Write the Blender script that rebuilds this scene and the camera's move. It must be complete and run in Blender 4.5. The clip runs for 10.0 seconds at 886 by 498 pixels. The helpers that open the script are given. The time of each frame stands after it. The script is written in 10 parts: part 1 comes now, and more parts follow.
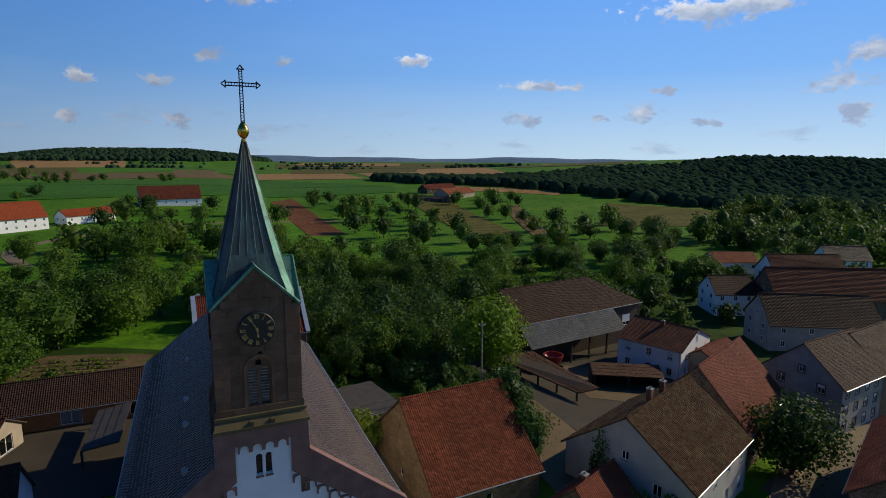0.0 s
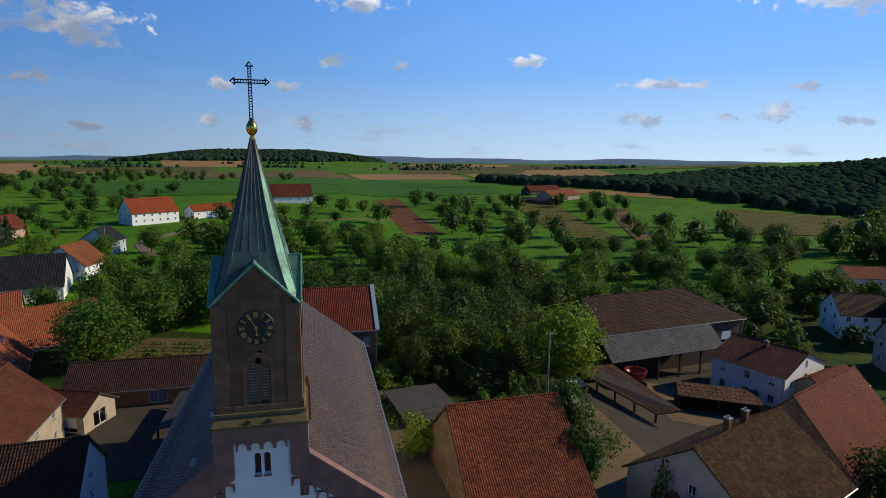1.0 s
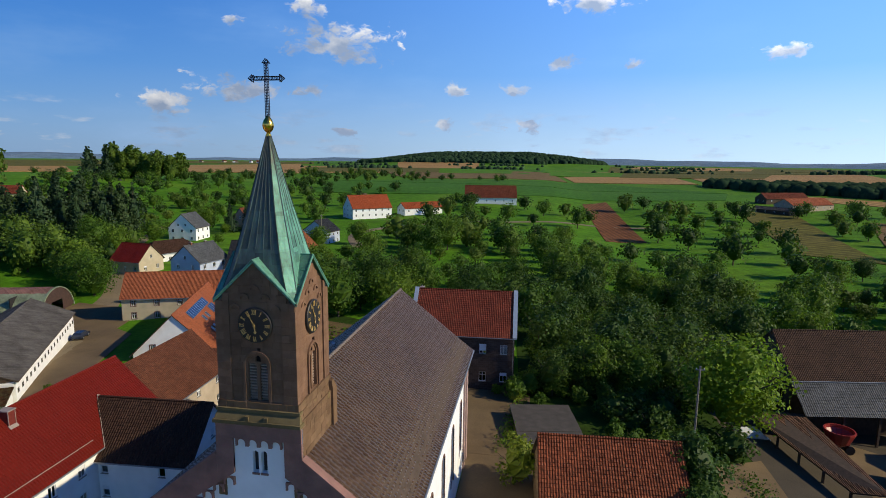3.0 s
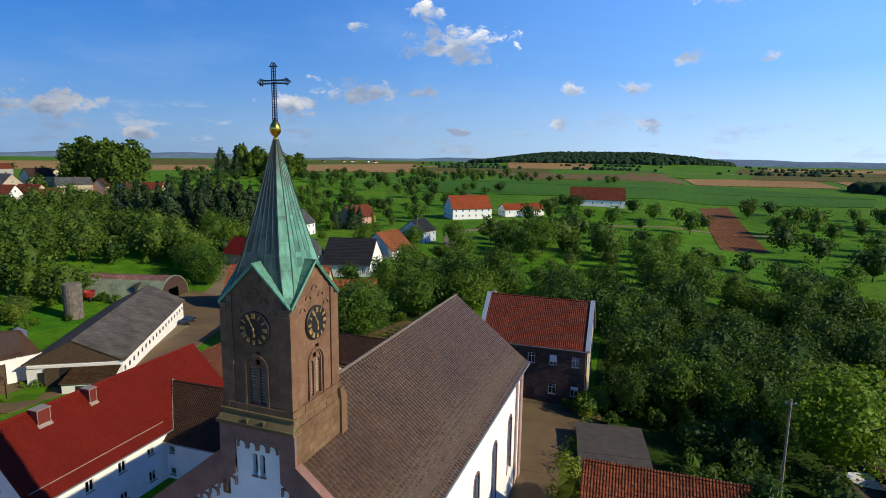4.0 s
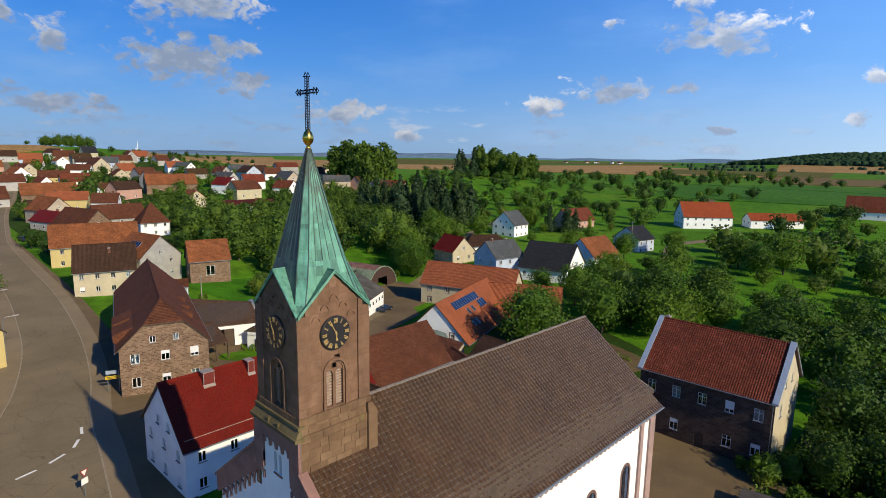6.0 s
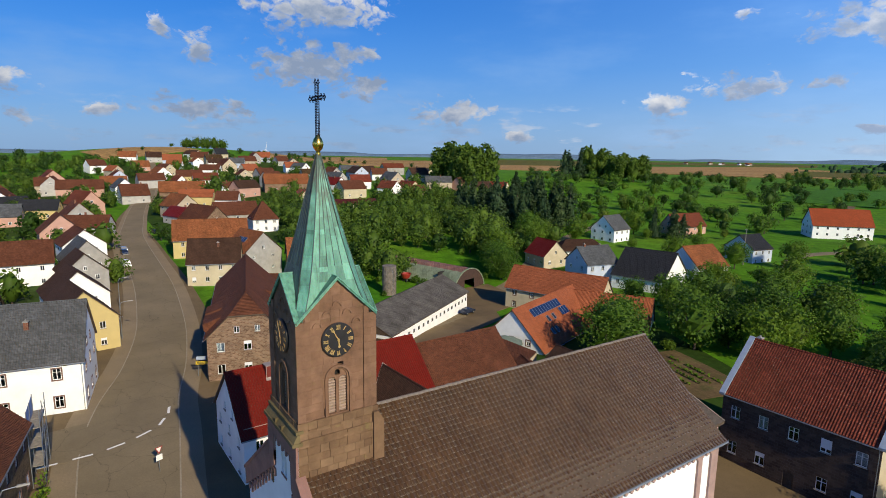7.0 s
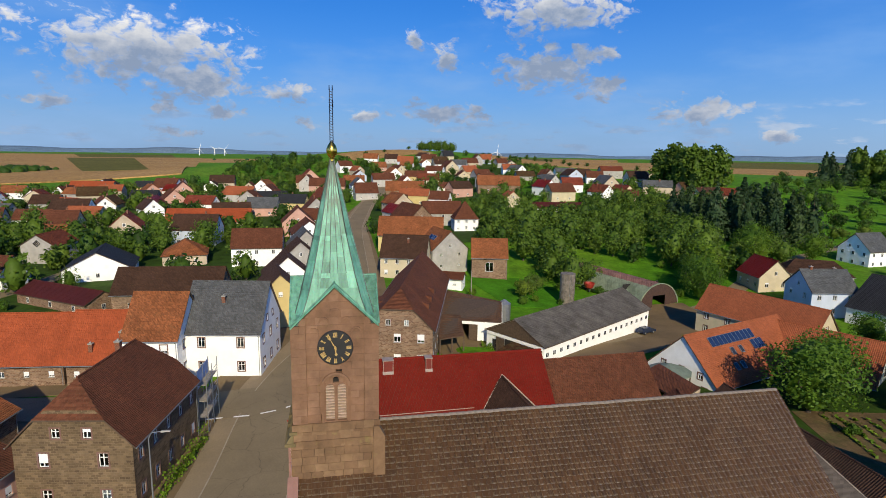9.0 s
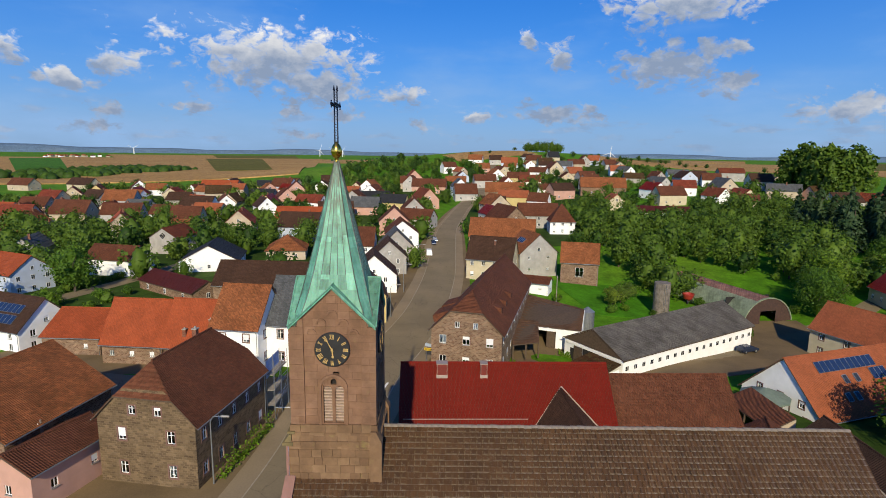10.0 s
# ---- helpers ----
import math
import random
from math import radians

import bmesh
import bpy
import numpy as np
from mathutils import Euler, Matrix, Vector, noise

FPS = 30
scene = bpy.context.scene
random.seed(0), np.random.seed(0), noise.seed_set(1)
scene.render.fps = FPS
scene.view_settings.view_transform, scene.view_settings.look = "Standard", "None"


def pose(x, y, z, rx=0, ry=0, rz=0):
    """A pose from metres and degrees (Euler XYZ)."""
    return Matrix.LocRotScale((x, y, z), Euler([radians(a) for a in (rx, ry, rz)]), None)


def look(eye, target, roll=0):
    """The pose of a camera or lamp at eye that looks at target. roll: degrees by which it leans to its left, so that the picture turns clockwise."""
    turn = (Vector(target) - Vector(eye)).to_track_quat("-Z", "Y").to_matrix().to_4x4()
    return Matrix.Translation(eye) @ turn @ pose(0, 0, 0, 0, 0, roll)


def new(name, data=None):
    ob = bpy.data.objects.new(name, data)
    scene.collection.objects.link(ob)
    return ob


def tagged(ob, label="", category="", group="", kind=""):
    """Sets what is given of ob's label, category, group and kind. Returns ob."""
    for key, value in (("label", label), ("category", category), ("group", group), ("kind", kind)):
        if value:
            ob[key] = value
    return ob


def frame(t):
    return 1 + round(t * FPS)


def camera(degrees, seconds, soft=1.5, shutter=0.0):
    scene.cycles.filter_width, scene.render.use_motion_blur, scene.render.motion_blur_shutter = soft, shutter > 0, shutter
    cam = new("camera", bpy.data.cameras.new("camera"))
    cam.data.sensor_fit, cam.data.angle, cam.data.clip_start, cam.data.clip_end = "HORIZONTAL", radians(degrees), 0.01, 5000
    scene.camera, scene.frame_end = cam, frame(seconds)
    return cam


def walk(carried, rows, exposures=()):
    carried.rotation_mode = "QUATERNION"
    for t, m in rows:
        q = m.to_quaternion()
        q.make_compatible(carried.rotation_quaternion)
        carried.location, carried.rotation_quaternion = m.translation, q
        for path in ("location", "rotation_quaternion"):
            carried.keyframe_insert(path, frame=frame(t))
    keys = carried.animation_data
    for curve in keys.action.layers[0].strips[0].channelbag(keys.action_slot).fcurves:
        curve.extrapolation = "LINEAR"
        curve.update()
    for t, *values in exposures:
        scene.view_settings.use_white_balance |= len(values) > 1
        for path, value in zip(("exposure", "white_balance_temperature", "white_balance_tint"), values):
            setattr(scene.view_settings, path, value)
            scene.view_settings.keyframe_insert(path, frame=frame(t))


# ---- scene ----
cam = camera(76.4, 10.0, 0.9)
METRES, EYE, TILT, LEAN, TURN = 60.0, 34.4, 0.0, 0.0, -23.9
ROWS = [
    (0.0, 0.0, 0.0, 0.0, 0.05, -9.16, -0.29),
    (0.5, 0.0454, 0.0199, -0.0013, 5.63, -9.13, -0.4),
    (1.0, 0.0891, 0.0444, -0.0025, 11.09, -9.11, -0.46),
    (1.5, 0.13, 0.071, -0.0033, 16.74, -9.1, -0.53),
    (2.0, 0.1681, 0.1011, -0.0044, 22.4, -9.1, -0.57),
    (2.5, 0.2047, 0.1367, -0.0055, 27.9, -9.09, -0.61),
    (4.0, 0.2912, 0.2609, -0.0001, 44.49, -9.2, -0.77),
    (4.5, 0.3138, 0.3064, 0.003, 50.68, -9.27, -0.83),
    (5.0, 0.3314, 0.3512, 0.0048, 56.51, -9.34, -0.87),
    (6.5, 0.3572, 0.5007, 0.0136, 74.55, -9.54, -0.89),
    (7.0, 0.3566, 0.5471, 0.0165, 79.84, -9.58, -0.88),
    (7.5, 0.3507, 0.5991, 0.0186, 85.68, -9.62, -0.89),
    (8.0, 0.3418, 0.6489, 0.0201, 91.35, -9.65, -0.87),
    (8.5, 0.3277, 0.6977, 0.0223, 97.06, -9.71, -0.89),
    (9.0, 0.3094, 0.7437, 0.0237, 102.75, -9.74, -0.9),
    (9.5, 0.2849, 0.7864, 0.0237, 108.34, -9.76, -0.85),
    (10.0, 0.2575, 0.8279, 0.0245, 113.78, -9.79, -0.8),
]
walk(cam, [(t, pose(0, 0, EYE, TILT, LEAN, TURN) @ pose(METRES * x, METRES * y, METRES * z, 90 + pitch, roll, yaw)) for t, x, y, z, yaw, pitch, roll in ROWS],
     exposures=[(0.0, -0.68), (1.0, -0.5), (2.5, -0.25), (4.0, -0.07), (5.0, -0.02), (6.5, 0.0), (8.0, 0.03), (10.0, 0.04)])

# ---- world, sun ----
SUN_EL, SUN_AZ = 29.5, 91.0      # degrees; azimuth clockwise from +y

world = bpy.data.worlds.new("world")
scene.world = world
world.use_nodes = True
WN, WL = world.node_tree.nodes, world.node_tree.links
WN.clear()


def sky_world():
    out = WN.new("ShaderNodeOutputWorld")
    sky = WN.new("ShaderNodeTexSky")
    sky.sky_type = "NISHITA"
    sky.sun_disc = False
    sky.sun_elevation = radians(SUN_EL)
    sky.sun_rotation = radians(SUN_AZ)
    sky.altitude = 300
    sky.air_density, sky.dust_density, sky.ozone_density = 1.0, 1.6, 4.0
    tint = WN.new("ShaderNodeHueSaturation")
    tint.inputs["Saturation"].default_value = SKY_SAT
    blue = WN.new("ShaderNodeMix"); blue.data_type = "RGBA"; blue.blend_type = "MULTIPLY"
    blue.inputs[0].default_value = 1.0
    blue.inputs[7].default_value = (0.64, 0.86, 1.36, 1)
    WL.new(sky.outputs[0], blue.inputs[6])
    WL.new(blue.outputs[2], tint.inputs["Color"])
    bg = WN.new("ShaderNodeBackground")
    bg.inputs["Strength"].default_value = SKY_STRENGTH
    WL.new(tint.outputs[0], bg.inputs["Color"])
    # clouds: soft ellipses in azimuth and height over the horizon, frayed by noise
    tc = WN.new("ShaderNodeTexCoord")
    sep = WN.new("ShaderNodeSeparateXYZ")
    WL.new(tc.outputs["Generated"], sep.inputs[0])
    neg = WN.new("ShaderNodeMath"); neg.operation = "MULTIPLY"; neg.inputs[1].default_value = -1
    WL.new(sep.outputs["X"], neg.inputs[0])
    az = WN.new("ShaderNodeMath"); az.operation = "ARCTAN2"
    WL.new(neg.outputs[0], az.inputs[0]); WL.new(sep.outputs["Y"], az.inputs[1])
    el = WN.new("ShaderNodeMath"); el.operation = "ARCSINE"
    WL.new(sep.outputs["Z"], el.inputs[0])
    comb = WN.new("ShaderNodeCombineXYZ")
    WL.new(az.outputs[0], comb.inputs[0]); WL.new(el.outputs[0], comb.inputs[1])
    deg = WN.new("ShaderNodeVectorMath"); deg.operation = "SCALE"; deg.inputs["Scale"].default_value = 180 / math.pi
    WL.new(comb.outputs[0], deg.inputs[0])

    def fbm(scale, stretch, detail, shift=0.0):
        mp = WN.new("ShaderNodeVectorMath"); mp.operation = "MULTIPLY_ADD"
        mp.inputs[1].default_value = (1.0, stretch, 1.0)
        mp.inputs[2].default_value = (shift, shift * 0.6, 0)
        WL.new(deg.outputs[0], mp.inputs[0])
        n = WN.new("ShaderNodeTexNoise")
        n.inputs["Scale"].default_value, n.inputs["Detail"].default_value, n.inputs["Roughness"].default_value = scale, detail, 0.58
        WL.new(mp.outputs[0], n.inputs["Vector"])
        return n
    warp = fbm(0.22, 1.6, 8.0)
    sub = WN.new("ShaderNodeVectorMath"); sub.operation = "SUBTRACT"; sub.inputs[1].default_value = (0.5, 0.5, 0.5)
    WL.new(warp.outputs["Color"], sub.inputs[0])
    wsc = WN.new("ShaderNodeVectorMath"); wsc.operation = "MULTIPLY"; wsc.inputs[1].default_value = (5.0, 2.2, 0)
    WL.new(sub.outputs[0], wsc.inputs[0])
    pos = WN.new("ShaderNodeVectorMath"); pos.operation = "ADD"
    WL.new(deg.outputs[0], pos.inputs[0]); WL.new(wsc.outputs[0], pos.inputs[1])
    state = {"near": None, "low": None}

    def cloud(a, e, w, h):
        """One cloud: azimuth and height of its middle, half its width and height, in degrees."""
        w, h = w * 1.18, h * 1.25
        m = WN.new("ShaderNodeVectorMath"); m.operation = "MULTIPLY_ADD"
        m.inputs[1].default_value = (1 / w, 1 / h, 0)
        m.inputs[2].default_value = (-a / w, -e / h, 0)
        WL.new(pos.outputs[0], m.inputs[0])
        ln = WN.new("ShaderNodeVectorMath"); ln.operation = "LENGTH"
        WL.new(m.outputs[0], ln.inputs[0])
        # how much lower in the cloud than its middle: the shaded base
        sp = WN.new("ShaderNodeSeparateXYZ"); WL.new(m.outputs[0], sp.inputs[0])
        bs = WN.new("ShaderNodeMath"); bs.operation = "ADD"
        WL.new(ln.outputs["Value"], bs.inputs[0]); WL.new(sp.outputs["Y"], bs.inputs[1])
        for key, sock in (("near", ln.outputs["Value"]), ("low", bs.outputs[0])):
            if state[key] is None:
                state[key] = sock
            else:
                mn = WN.new("ShaderNodeMath"); mn.operation = "MINIMUM"
                WL.new(state[key], mn.inputs[0]); WL.new(sock, mn.inputs[1])
                state[key] = mn.outputs[0]
    cloud_field(cloud)
    fine = fbm(0.55, 1.5, 10.0, 11.0)
    # rounded billows on top of the frayed edge
    bil = WN.new("ShaderNodeVectorMath"); bil.operation = "MULTIPLY"; bil.inputs[1].default_value = (1.0, 1.35, 1.0)
    WL.new(pos.outputs[0], bil.inputs[0])
    puff = WN.new("ShaderNodeTexVoronoi"); puff.feature = "SMOOTH_F1"
    puff.inputs["Scale"].default_value, puff.inputs["Detail"].default_value, puff.inputs["Roughness"].default_value = 0.62, 3.0, 0.6
    puff.inputs["Smoothness"].default_value = 0.35
    WL.new(bil.outputs[0], puff.inputs["Vector"])
    padd = WN.new("ShaderNodeMath"); padd.operation = "MULTIPLY_ADD"; padd.inputs[1].default_value = 0.75
    WL.new(puff.outputs["Distance"], padd.inputs[0]); WL.new(state["near"], padd.inputs[2])
    fadd = WN.new("ShaderNodeMath"); fadd.operation = "MULTIPLY_ADD"
    fadd.inputs[1].default_value = 0.95
    WL.new(fine.outputs["Fac"], fadd.inputs[0]); WL.new(padd.outputs[0], fadd.inputs[2])
    dens = WN.new("ShaderNodeMapRange"); dens.interpolation_type = "SMOOTHSTEP"
    dens.inputs["From Min"].default_value, dens.inputs["From Max"].default_value = 2.10, 1.54
    WL.new(fadd.outputs[0], dens.inputs["Value"])
    # banks of small pale clouds low over the horizon
    bank = fbm(0.20, 3.4, 9.0, 23.0)
    bwin = WN.new("ShaderNodeValToRGB")
    bwin.color_ramp.elements[0].color = (0, 0, 0, 1)
    bwin.color_ramp.elements[1].position, bwin.color_ramp.elements[1].color = 0.62, (0, 0, 0, 1)
    for p, v in ((0.08, 0.9), (0.30, 0.8)):
        bwin.color_ramp.elements.new(p).color = (v, v, v, 1)
    bel = WN.new("ShaderNodeMath"); bel.operation = "MULTIPLY"; bel.inputs[1].default_value = 180 / math.pi / 9.0
    WL.new(el.outputs[0], bel.inputs[0]); WL.new(bel.outputs[0], bwin.inputs[0])
    bden = WN.new("ShaderNodeMapRange"); bden.interpolation_type = "SMOOTHSTEP"
    bden.inputs["From Min"].default_value, bden.inputs["From Max"].default_value = 0.53, 0.68
    bden.inputs["To Max"].default_value = 0.62
    WL.new(bank.outputs["Fac"], bden.inputs["Value"])
    bmul = WN.new("ShaderNodeMath"); bmul.operation = "MULTIPLY"
    WL.new(bden.outputs[0], bmul.inputs[0]); WL.new(bwin.outputs[0], bmul.inputs[1])
    dmax = WN.new("ShaderNodeMath"); dmax.operation = "MAXIMUM"
    WL.new(dens.outputs[0], dmax.inputs[0]); WL.new(bmul.outputs[0], dmax.inputs[1])
    dens = dmax
    # thin veil over the lower sky
    veil = fbm(0.055, 3.0, 5.0, 40.0)
    vr = WN.new("ShaderNodeMapRange"); vr.interpolation_type = "SMOOTHSTEP"
    vr.inputs["From Min"].default_value, vr.inputs["From Max"].default_value = 0.45, 0.80
    vr.inputs["To Max"].default_value = 0.45
    WL.new(veil.outputs["Fac"], vr.inputs["Value"])
    low = WN.new("ShaderNodeMapRange"); low.interpolation_type = "SMOOTHSTEP"
    low.inputs["From Min"].default_value, low.inputs["From Max"].default_value = 0.26, 0.0
    low.inputs["To Min"].default_value, low.inputs["To Max"].default_value = 0.0, 0.62
    WL.new(el.outputs[0], low.inputs["Value"])
    # veil and haze thin out overhead
    thin = WN.new("ShaderNodeMapRange"); thin.interpolation_type = "SMOOTHSTEP"
    thin.inputs["From Min"].default_value, thin.inputs["From Max"].default_value = 0.25, 0.44
    thin.inputs["To Min"].default_value, thin.inputs["To Max"].default_value = 1.0, 0.04
    WL.new(el.outputs[0], thin.inputs["Value"])
    vth = WN.new("ShaderNodeMath"); vth.operation = "MULTIPLY"
    WL.new(vr.outputs[0], vth.inputs[0]); WL.new(thin.outputs[0], vth.inputs[1])
    vsum = WN.new("ShaderNodeMath"); vsum.operation = "ADD"
    WL.new(vth.outputs[0], vsum.inputs[0]); WL.new(low.outputs[0], vsum.inputs[1])
    vbg = WN.new("ShaderNodeBackground")
    vbg.inputs["Color"].default_value = (0.33, 0.59, 1.06, 1)
    vbg.inputs["Strength"].default_value = VEIL_STRENGTH
    mix0 = WN.new("ShaderNodeMixShader")
    WL.new(vsum.outputs[0], mix0.inputs[0]); WL.new(bg.outputs[0], mix0.inputs[1]); WL.new(vbg.outputs[0], mix0.inputs[2])
    # haze that brightens towards the sun
    toward = WN.new("ShaderNodeVectorMath"); toward.operation = "DOT_PRODUCT"
    ce = math.cos(radians(SUN_EL))
    toward.inputs[1].default_value = (ce * math.sin(radians(SUN_AZ)), ce * math.cos(radians(SUN_AZ)), math.sin(radians(SUN_EL)))
    WL.new(tc.outputs["Generated"], toward.inputs[0])
    hz = WN.new("ShaderNodeMapRange"); hz.interpolation_type = "SMOOTHSTEP"
    hz.inputs["From Min"].default_value, hz.inputs["From Max"].default_value = -0.80, 0.82
    hz.inputs["To Min"].default_value, hz.inputs["To Max"].default_value = 0.14, 1.0
    WL.new(toward.outputs["Value"], hz.inputs["Value"])
    hcol = WN.new("ShaderNodeValToRGB")
    hcol.color_ramp.elements[0].position, hcol.color_ramp.elements[0].color = 0.0, (0.62, 0.83, 1.0, 1)
    hcol.color_ramp.elements[1].position, hcol.color_ramp.elements[1].color = 0.42, (0.09, 0.33, 1.05, 1)
    e2 = hcol.color_ramp.elements.new(0.14); e2.color = (0.25, 0.54, 1.05, 1)
    WL.new(el.outputs[0], hcol.inputs[0])
    hbg = WN.new("ShaderNodeBackground"); hbg.inputs["Strength"].default_value = HAZE_STRENGTH
    WL.new(hcol.outputs[0], hbg.inputs["Color"])
    hth = WN.new("ShaderNodeMath"); hth.operation = "MULTIPLY"
    WL.new(hz.outputs[0], hth.inputs[0]); WL.new(thin.outputs[0], hth.inputs[1])
    mixh = WN.new("ShaderNodeMixShader")
    WL.new(hth.outputs[0], mixh.inputs[0]); WL.new(mix0.outputs[0], mixh.inputs[1]); WL.new(hbg.outputs[0], mixh.inputs[2])
    mix0 = mixh
    shade = WN.new("ShaderNodeMath"); shade.operation = "MULTIPLY_ADD"; shade.inputs[1].default_value = 1.6
    WL.new(fine.outputs["Fac"], shade.inputs[0]); WL.new(state["low"], shade.inputs[2])
    ramp = WN.new("ShaderNodeValToRGB")
    ramp.color_ramp.elements[0].position, ramp.color_ramp.elements[0].color = 0.10, (0.27, 0.35, 0.50, 1)
    ramp.color_ramp.elements[1].position, ramp.color_ramp.elements[1].color = 0.85, (0.97, 0.95, 0.92, 1)
    mr = WN.new("ShaderNodeMapRange")
    mr.inputs["From Min"].default_value, mr.inputs["From Max"].default_value = 0.55, 2.45
    WL.new(shade.outputs[0], mr.inputs["Value"]); WL.new(mr.outputs[0], ramp.inputs[0])
    cbg = WN.new("ShaderNodeBackground")
    cst = WN.new("ShaderNodeMath"); cst.operation = "MULTIPLY_ADD"
    cst.inputs[1].default_value, cst.inputs[2].default_value = 1.5 * CLOUD_STRENGTH, CLOUD_STRENGTH
    WL.new(hz.outputs[0], cst.inputs[0]); WL.new(cst.outputs[0], cbg.inputs["Strength"])
    WL.new(ramp.outputs[0], cbg.inputs["Color"])
    mix = WN.new("ShaderNodeMixShader")
    WL.new(dens.outputs[0], mix.inputs[0]); WL.new(mix0.outputs[0], mix.inputs[1]); WL.new(cbg.outputs[0], mix.inputs[2])
    WL.new(mix.outputs[0], out.inputs[0])


def cloud_field(c):
    # towering group over the western fields
    c(106, 8.2, 11.0, 3.2); c(102, 6.0, 5.9, 2.2); c(113, 4.2, 2.2, 1.0); c(105, 3.5, 2.1, 0.8); c(99.5, 3.5, 2.4, 0.8)
    c(93.6, 5.3, 2.9, 1.3); c(86.4, 3.4, 2.4, 0.9); c(78.6, 3.9, 4.8, 1.4); c(92.3, 2.6, 1.6, 0.7)
    c(123, 5.5, 3.2, 1.2); c(120, 3.1, 1.5, 0.9); c(126.6, 7.5, 1.6, 1.5); c(119.3, 7.2, 2.2, 1.1); c(121.5, 1.8, 2.4, 0.7); c(103.4, 1.5, 3.0, 0.6)
    # over the village hill
    c(68.5, 13.1, 7.4, 2.3); c(69.5, 8.0, 5.6, 2.2); c(63.9, 6.0, 3.2, 1.2); c(78.7, 9.2, 1.9, 1.7); c(81.5, 10.8, 1.4, 1.2); c(65.2, 9.2, 3.2, 0.9)
    c(55, 3.9, 4.8, 1.5); c(48.5, 1.9, 1.8, 0.7); c(62.7, 9.2, 1.8, 0.8)
    # over the orchards
    c(19, 10.7, 5.6, 1.9); c(29.3, 6.4, 4.0, 1.4); c(35, 4.7, 3.2, 1.1); c(22.3, 13.6, 1.9, 0.9); c(28.8, 12, 0.9, 0.6); c(22.1, 6.5, 1.7, 0.6)
    c(8.1, 6.9, 1.0, 0.8); c(2.3, 6.7, 1.4, 0.7); c(-2.5, 9.3, 1.7, 0.6); c(-8.4, 9.2, 1.0, 0.5); c(19.2, 2.3, 1.2, 0.6); c(9.1, 3.5, 1.3, 0.8); c(1.3, 3.3, 2.4, 0.8)
    c(-4.9, 14.3, 4.2, 0.9)
    # over the valley
    c(-20.5, 9.5, 2.6, 0.8); c(-33.8, 6.9, 4.4, 0.5); c(-43, 4.3, 1.7, 1.1); c(-44.9, 6.2, 1.0, 0.45); c(-32, 3.5, 2.3, 0.6); c(-38.7, 3.6, 1.7, 0.5)
    c(-48.2, 3.5, 2.0, 0.6); c(-50, 13, 9.4, 1.4); c(-57.8, 6.5, 2.8, 1.4); c(-59.8, 8.7, 1.9, 1.1); c(-60, 3.8, 2.3, 1.0)
    # the part of the sky behind the view
    c(172, 16, 9, 2.6); c(-150, 22, 8, 2.2); c(150, 9, 9, 2.5); c(-100, 8, 8, 2.2); c(-130, 14, 10, 2.6); c(-170, 7, 7, 2); c(-85, 14, 7, 1.8)


SKY_STRENGTH, SKY_SAT, CLOUD_STRENGTH, VEIL_STRENGTH, HAZE_STRENGTH = 0.074, 1.35, 0.78, 0.62, 1.40
sky_world()

sun_data = bpy.data.lights.new("sun", "SUN")
sun_data.energy, sun_data.angle, sun_data.color = 5.0, radians(0.55), (1.0, 0.87, 0.61)
sun = new("sun", sun_data)
sun.matrix_world = look((300 * math.sin(radians(SUN_AZ)), 300 * math.cos(radians(SUN_AZ)), 300 * math.tan(radians(SUN_EL))), (0, 0, 0))

# ---- materials ----
def material(name):
    m = bpy.data.materials.new(name)
    m.use_nodes = True
    nt = m.node_tree
    return m, nt.nodes, nt.links, nt.nodes["Principled BSDF"]


def noise_node(nodes, links, vec, scale, detail=4.0, rough=0.55):
    n = nodes.new("ShaderNodeTexNoise")
    n.inputs["Scale"].default_value, n.inputs["Detail"].default_value, n.inputs["Roughness"].default_value = scale, detail, rough
    links.new(vec, n.inputs["Vector"])
    return n


def ramp_node(nodes, links, fac, stops):
    r = nodes.new("ShaderNodeValToRGB")
    r.color_ramp.elements[0].position, r.color_ramp.elements[0].color = stops[0][0], (*stops[0][1], 1)
    r.color_ramp.elements[1].position, r.color_ramp.elements[1].color = stops[-1][0], (*stops[-1][1], 1)
    for p, c in stops[1:-1]:
        e = r.color_ramp.elements.new(p)
        e.color = (*c, 1)
    links.new(fac, r.inputs[0])
    return r


def mix_col(nodes, links, fac, a, b, blend="MIX"):
    m = nodes.new("ShaderNodeMix")
    m.data_type, m.blend_type = "RGBA", blend
    for sock, v in ((m.inputs[0], fac), (m.inputs[6], a), (m.inputs[7], b)):
        if isinstance(v, (int, float)):
            sock.default_value = v
        elif isinstance(v, tuple):
            sock.default_value = (*v, 1)
        else:
            links.new(v, sock)
    return m.outputs[2]


def math_node(nodes, links, op, a, b=None, c=None):
    m = nodes.new("ShaderNodeMath")
    m.operation = op
    for i, v in enumerate((a, b, c)):
        if v is None:
            continue
        if isinstance(v, (int, float)):
            m.inputs[i].default_value = v
        else:
            links.new(v, m.inputs[i])
    return m.outputs[0]


def scaled(c, k):
    return tuple(min(1.0, v * k) for v in c)


def bump(nodes, links, bsdf, height, dist, strength=1.0):
    b = nodes.new("ShaderNodeBump")
    b.inputs["Strength"].default_value, b.inputs["Distance"].default_value = strength, dist
    links.new(height, b.inputs["Height"])
    links.new(b.outputs[0], bsdf.inputs["Normal"])


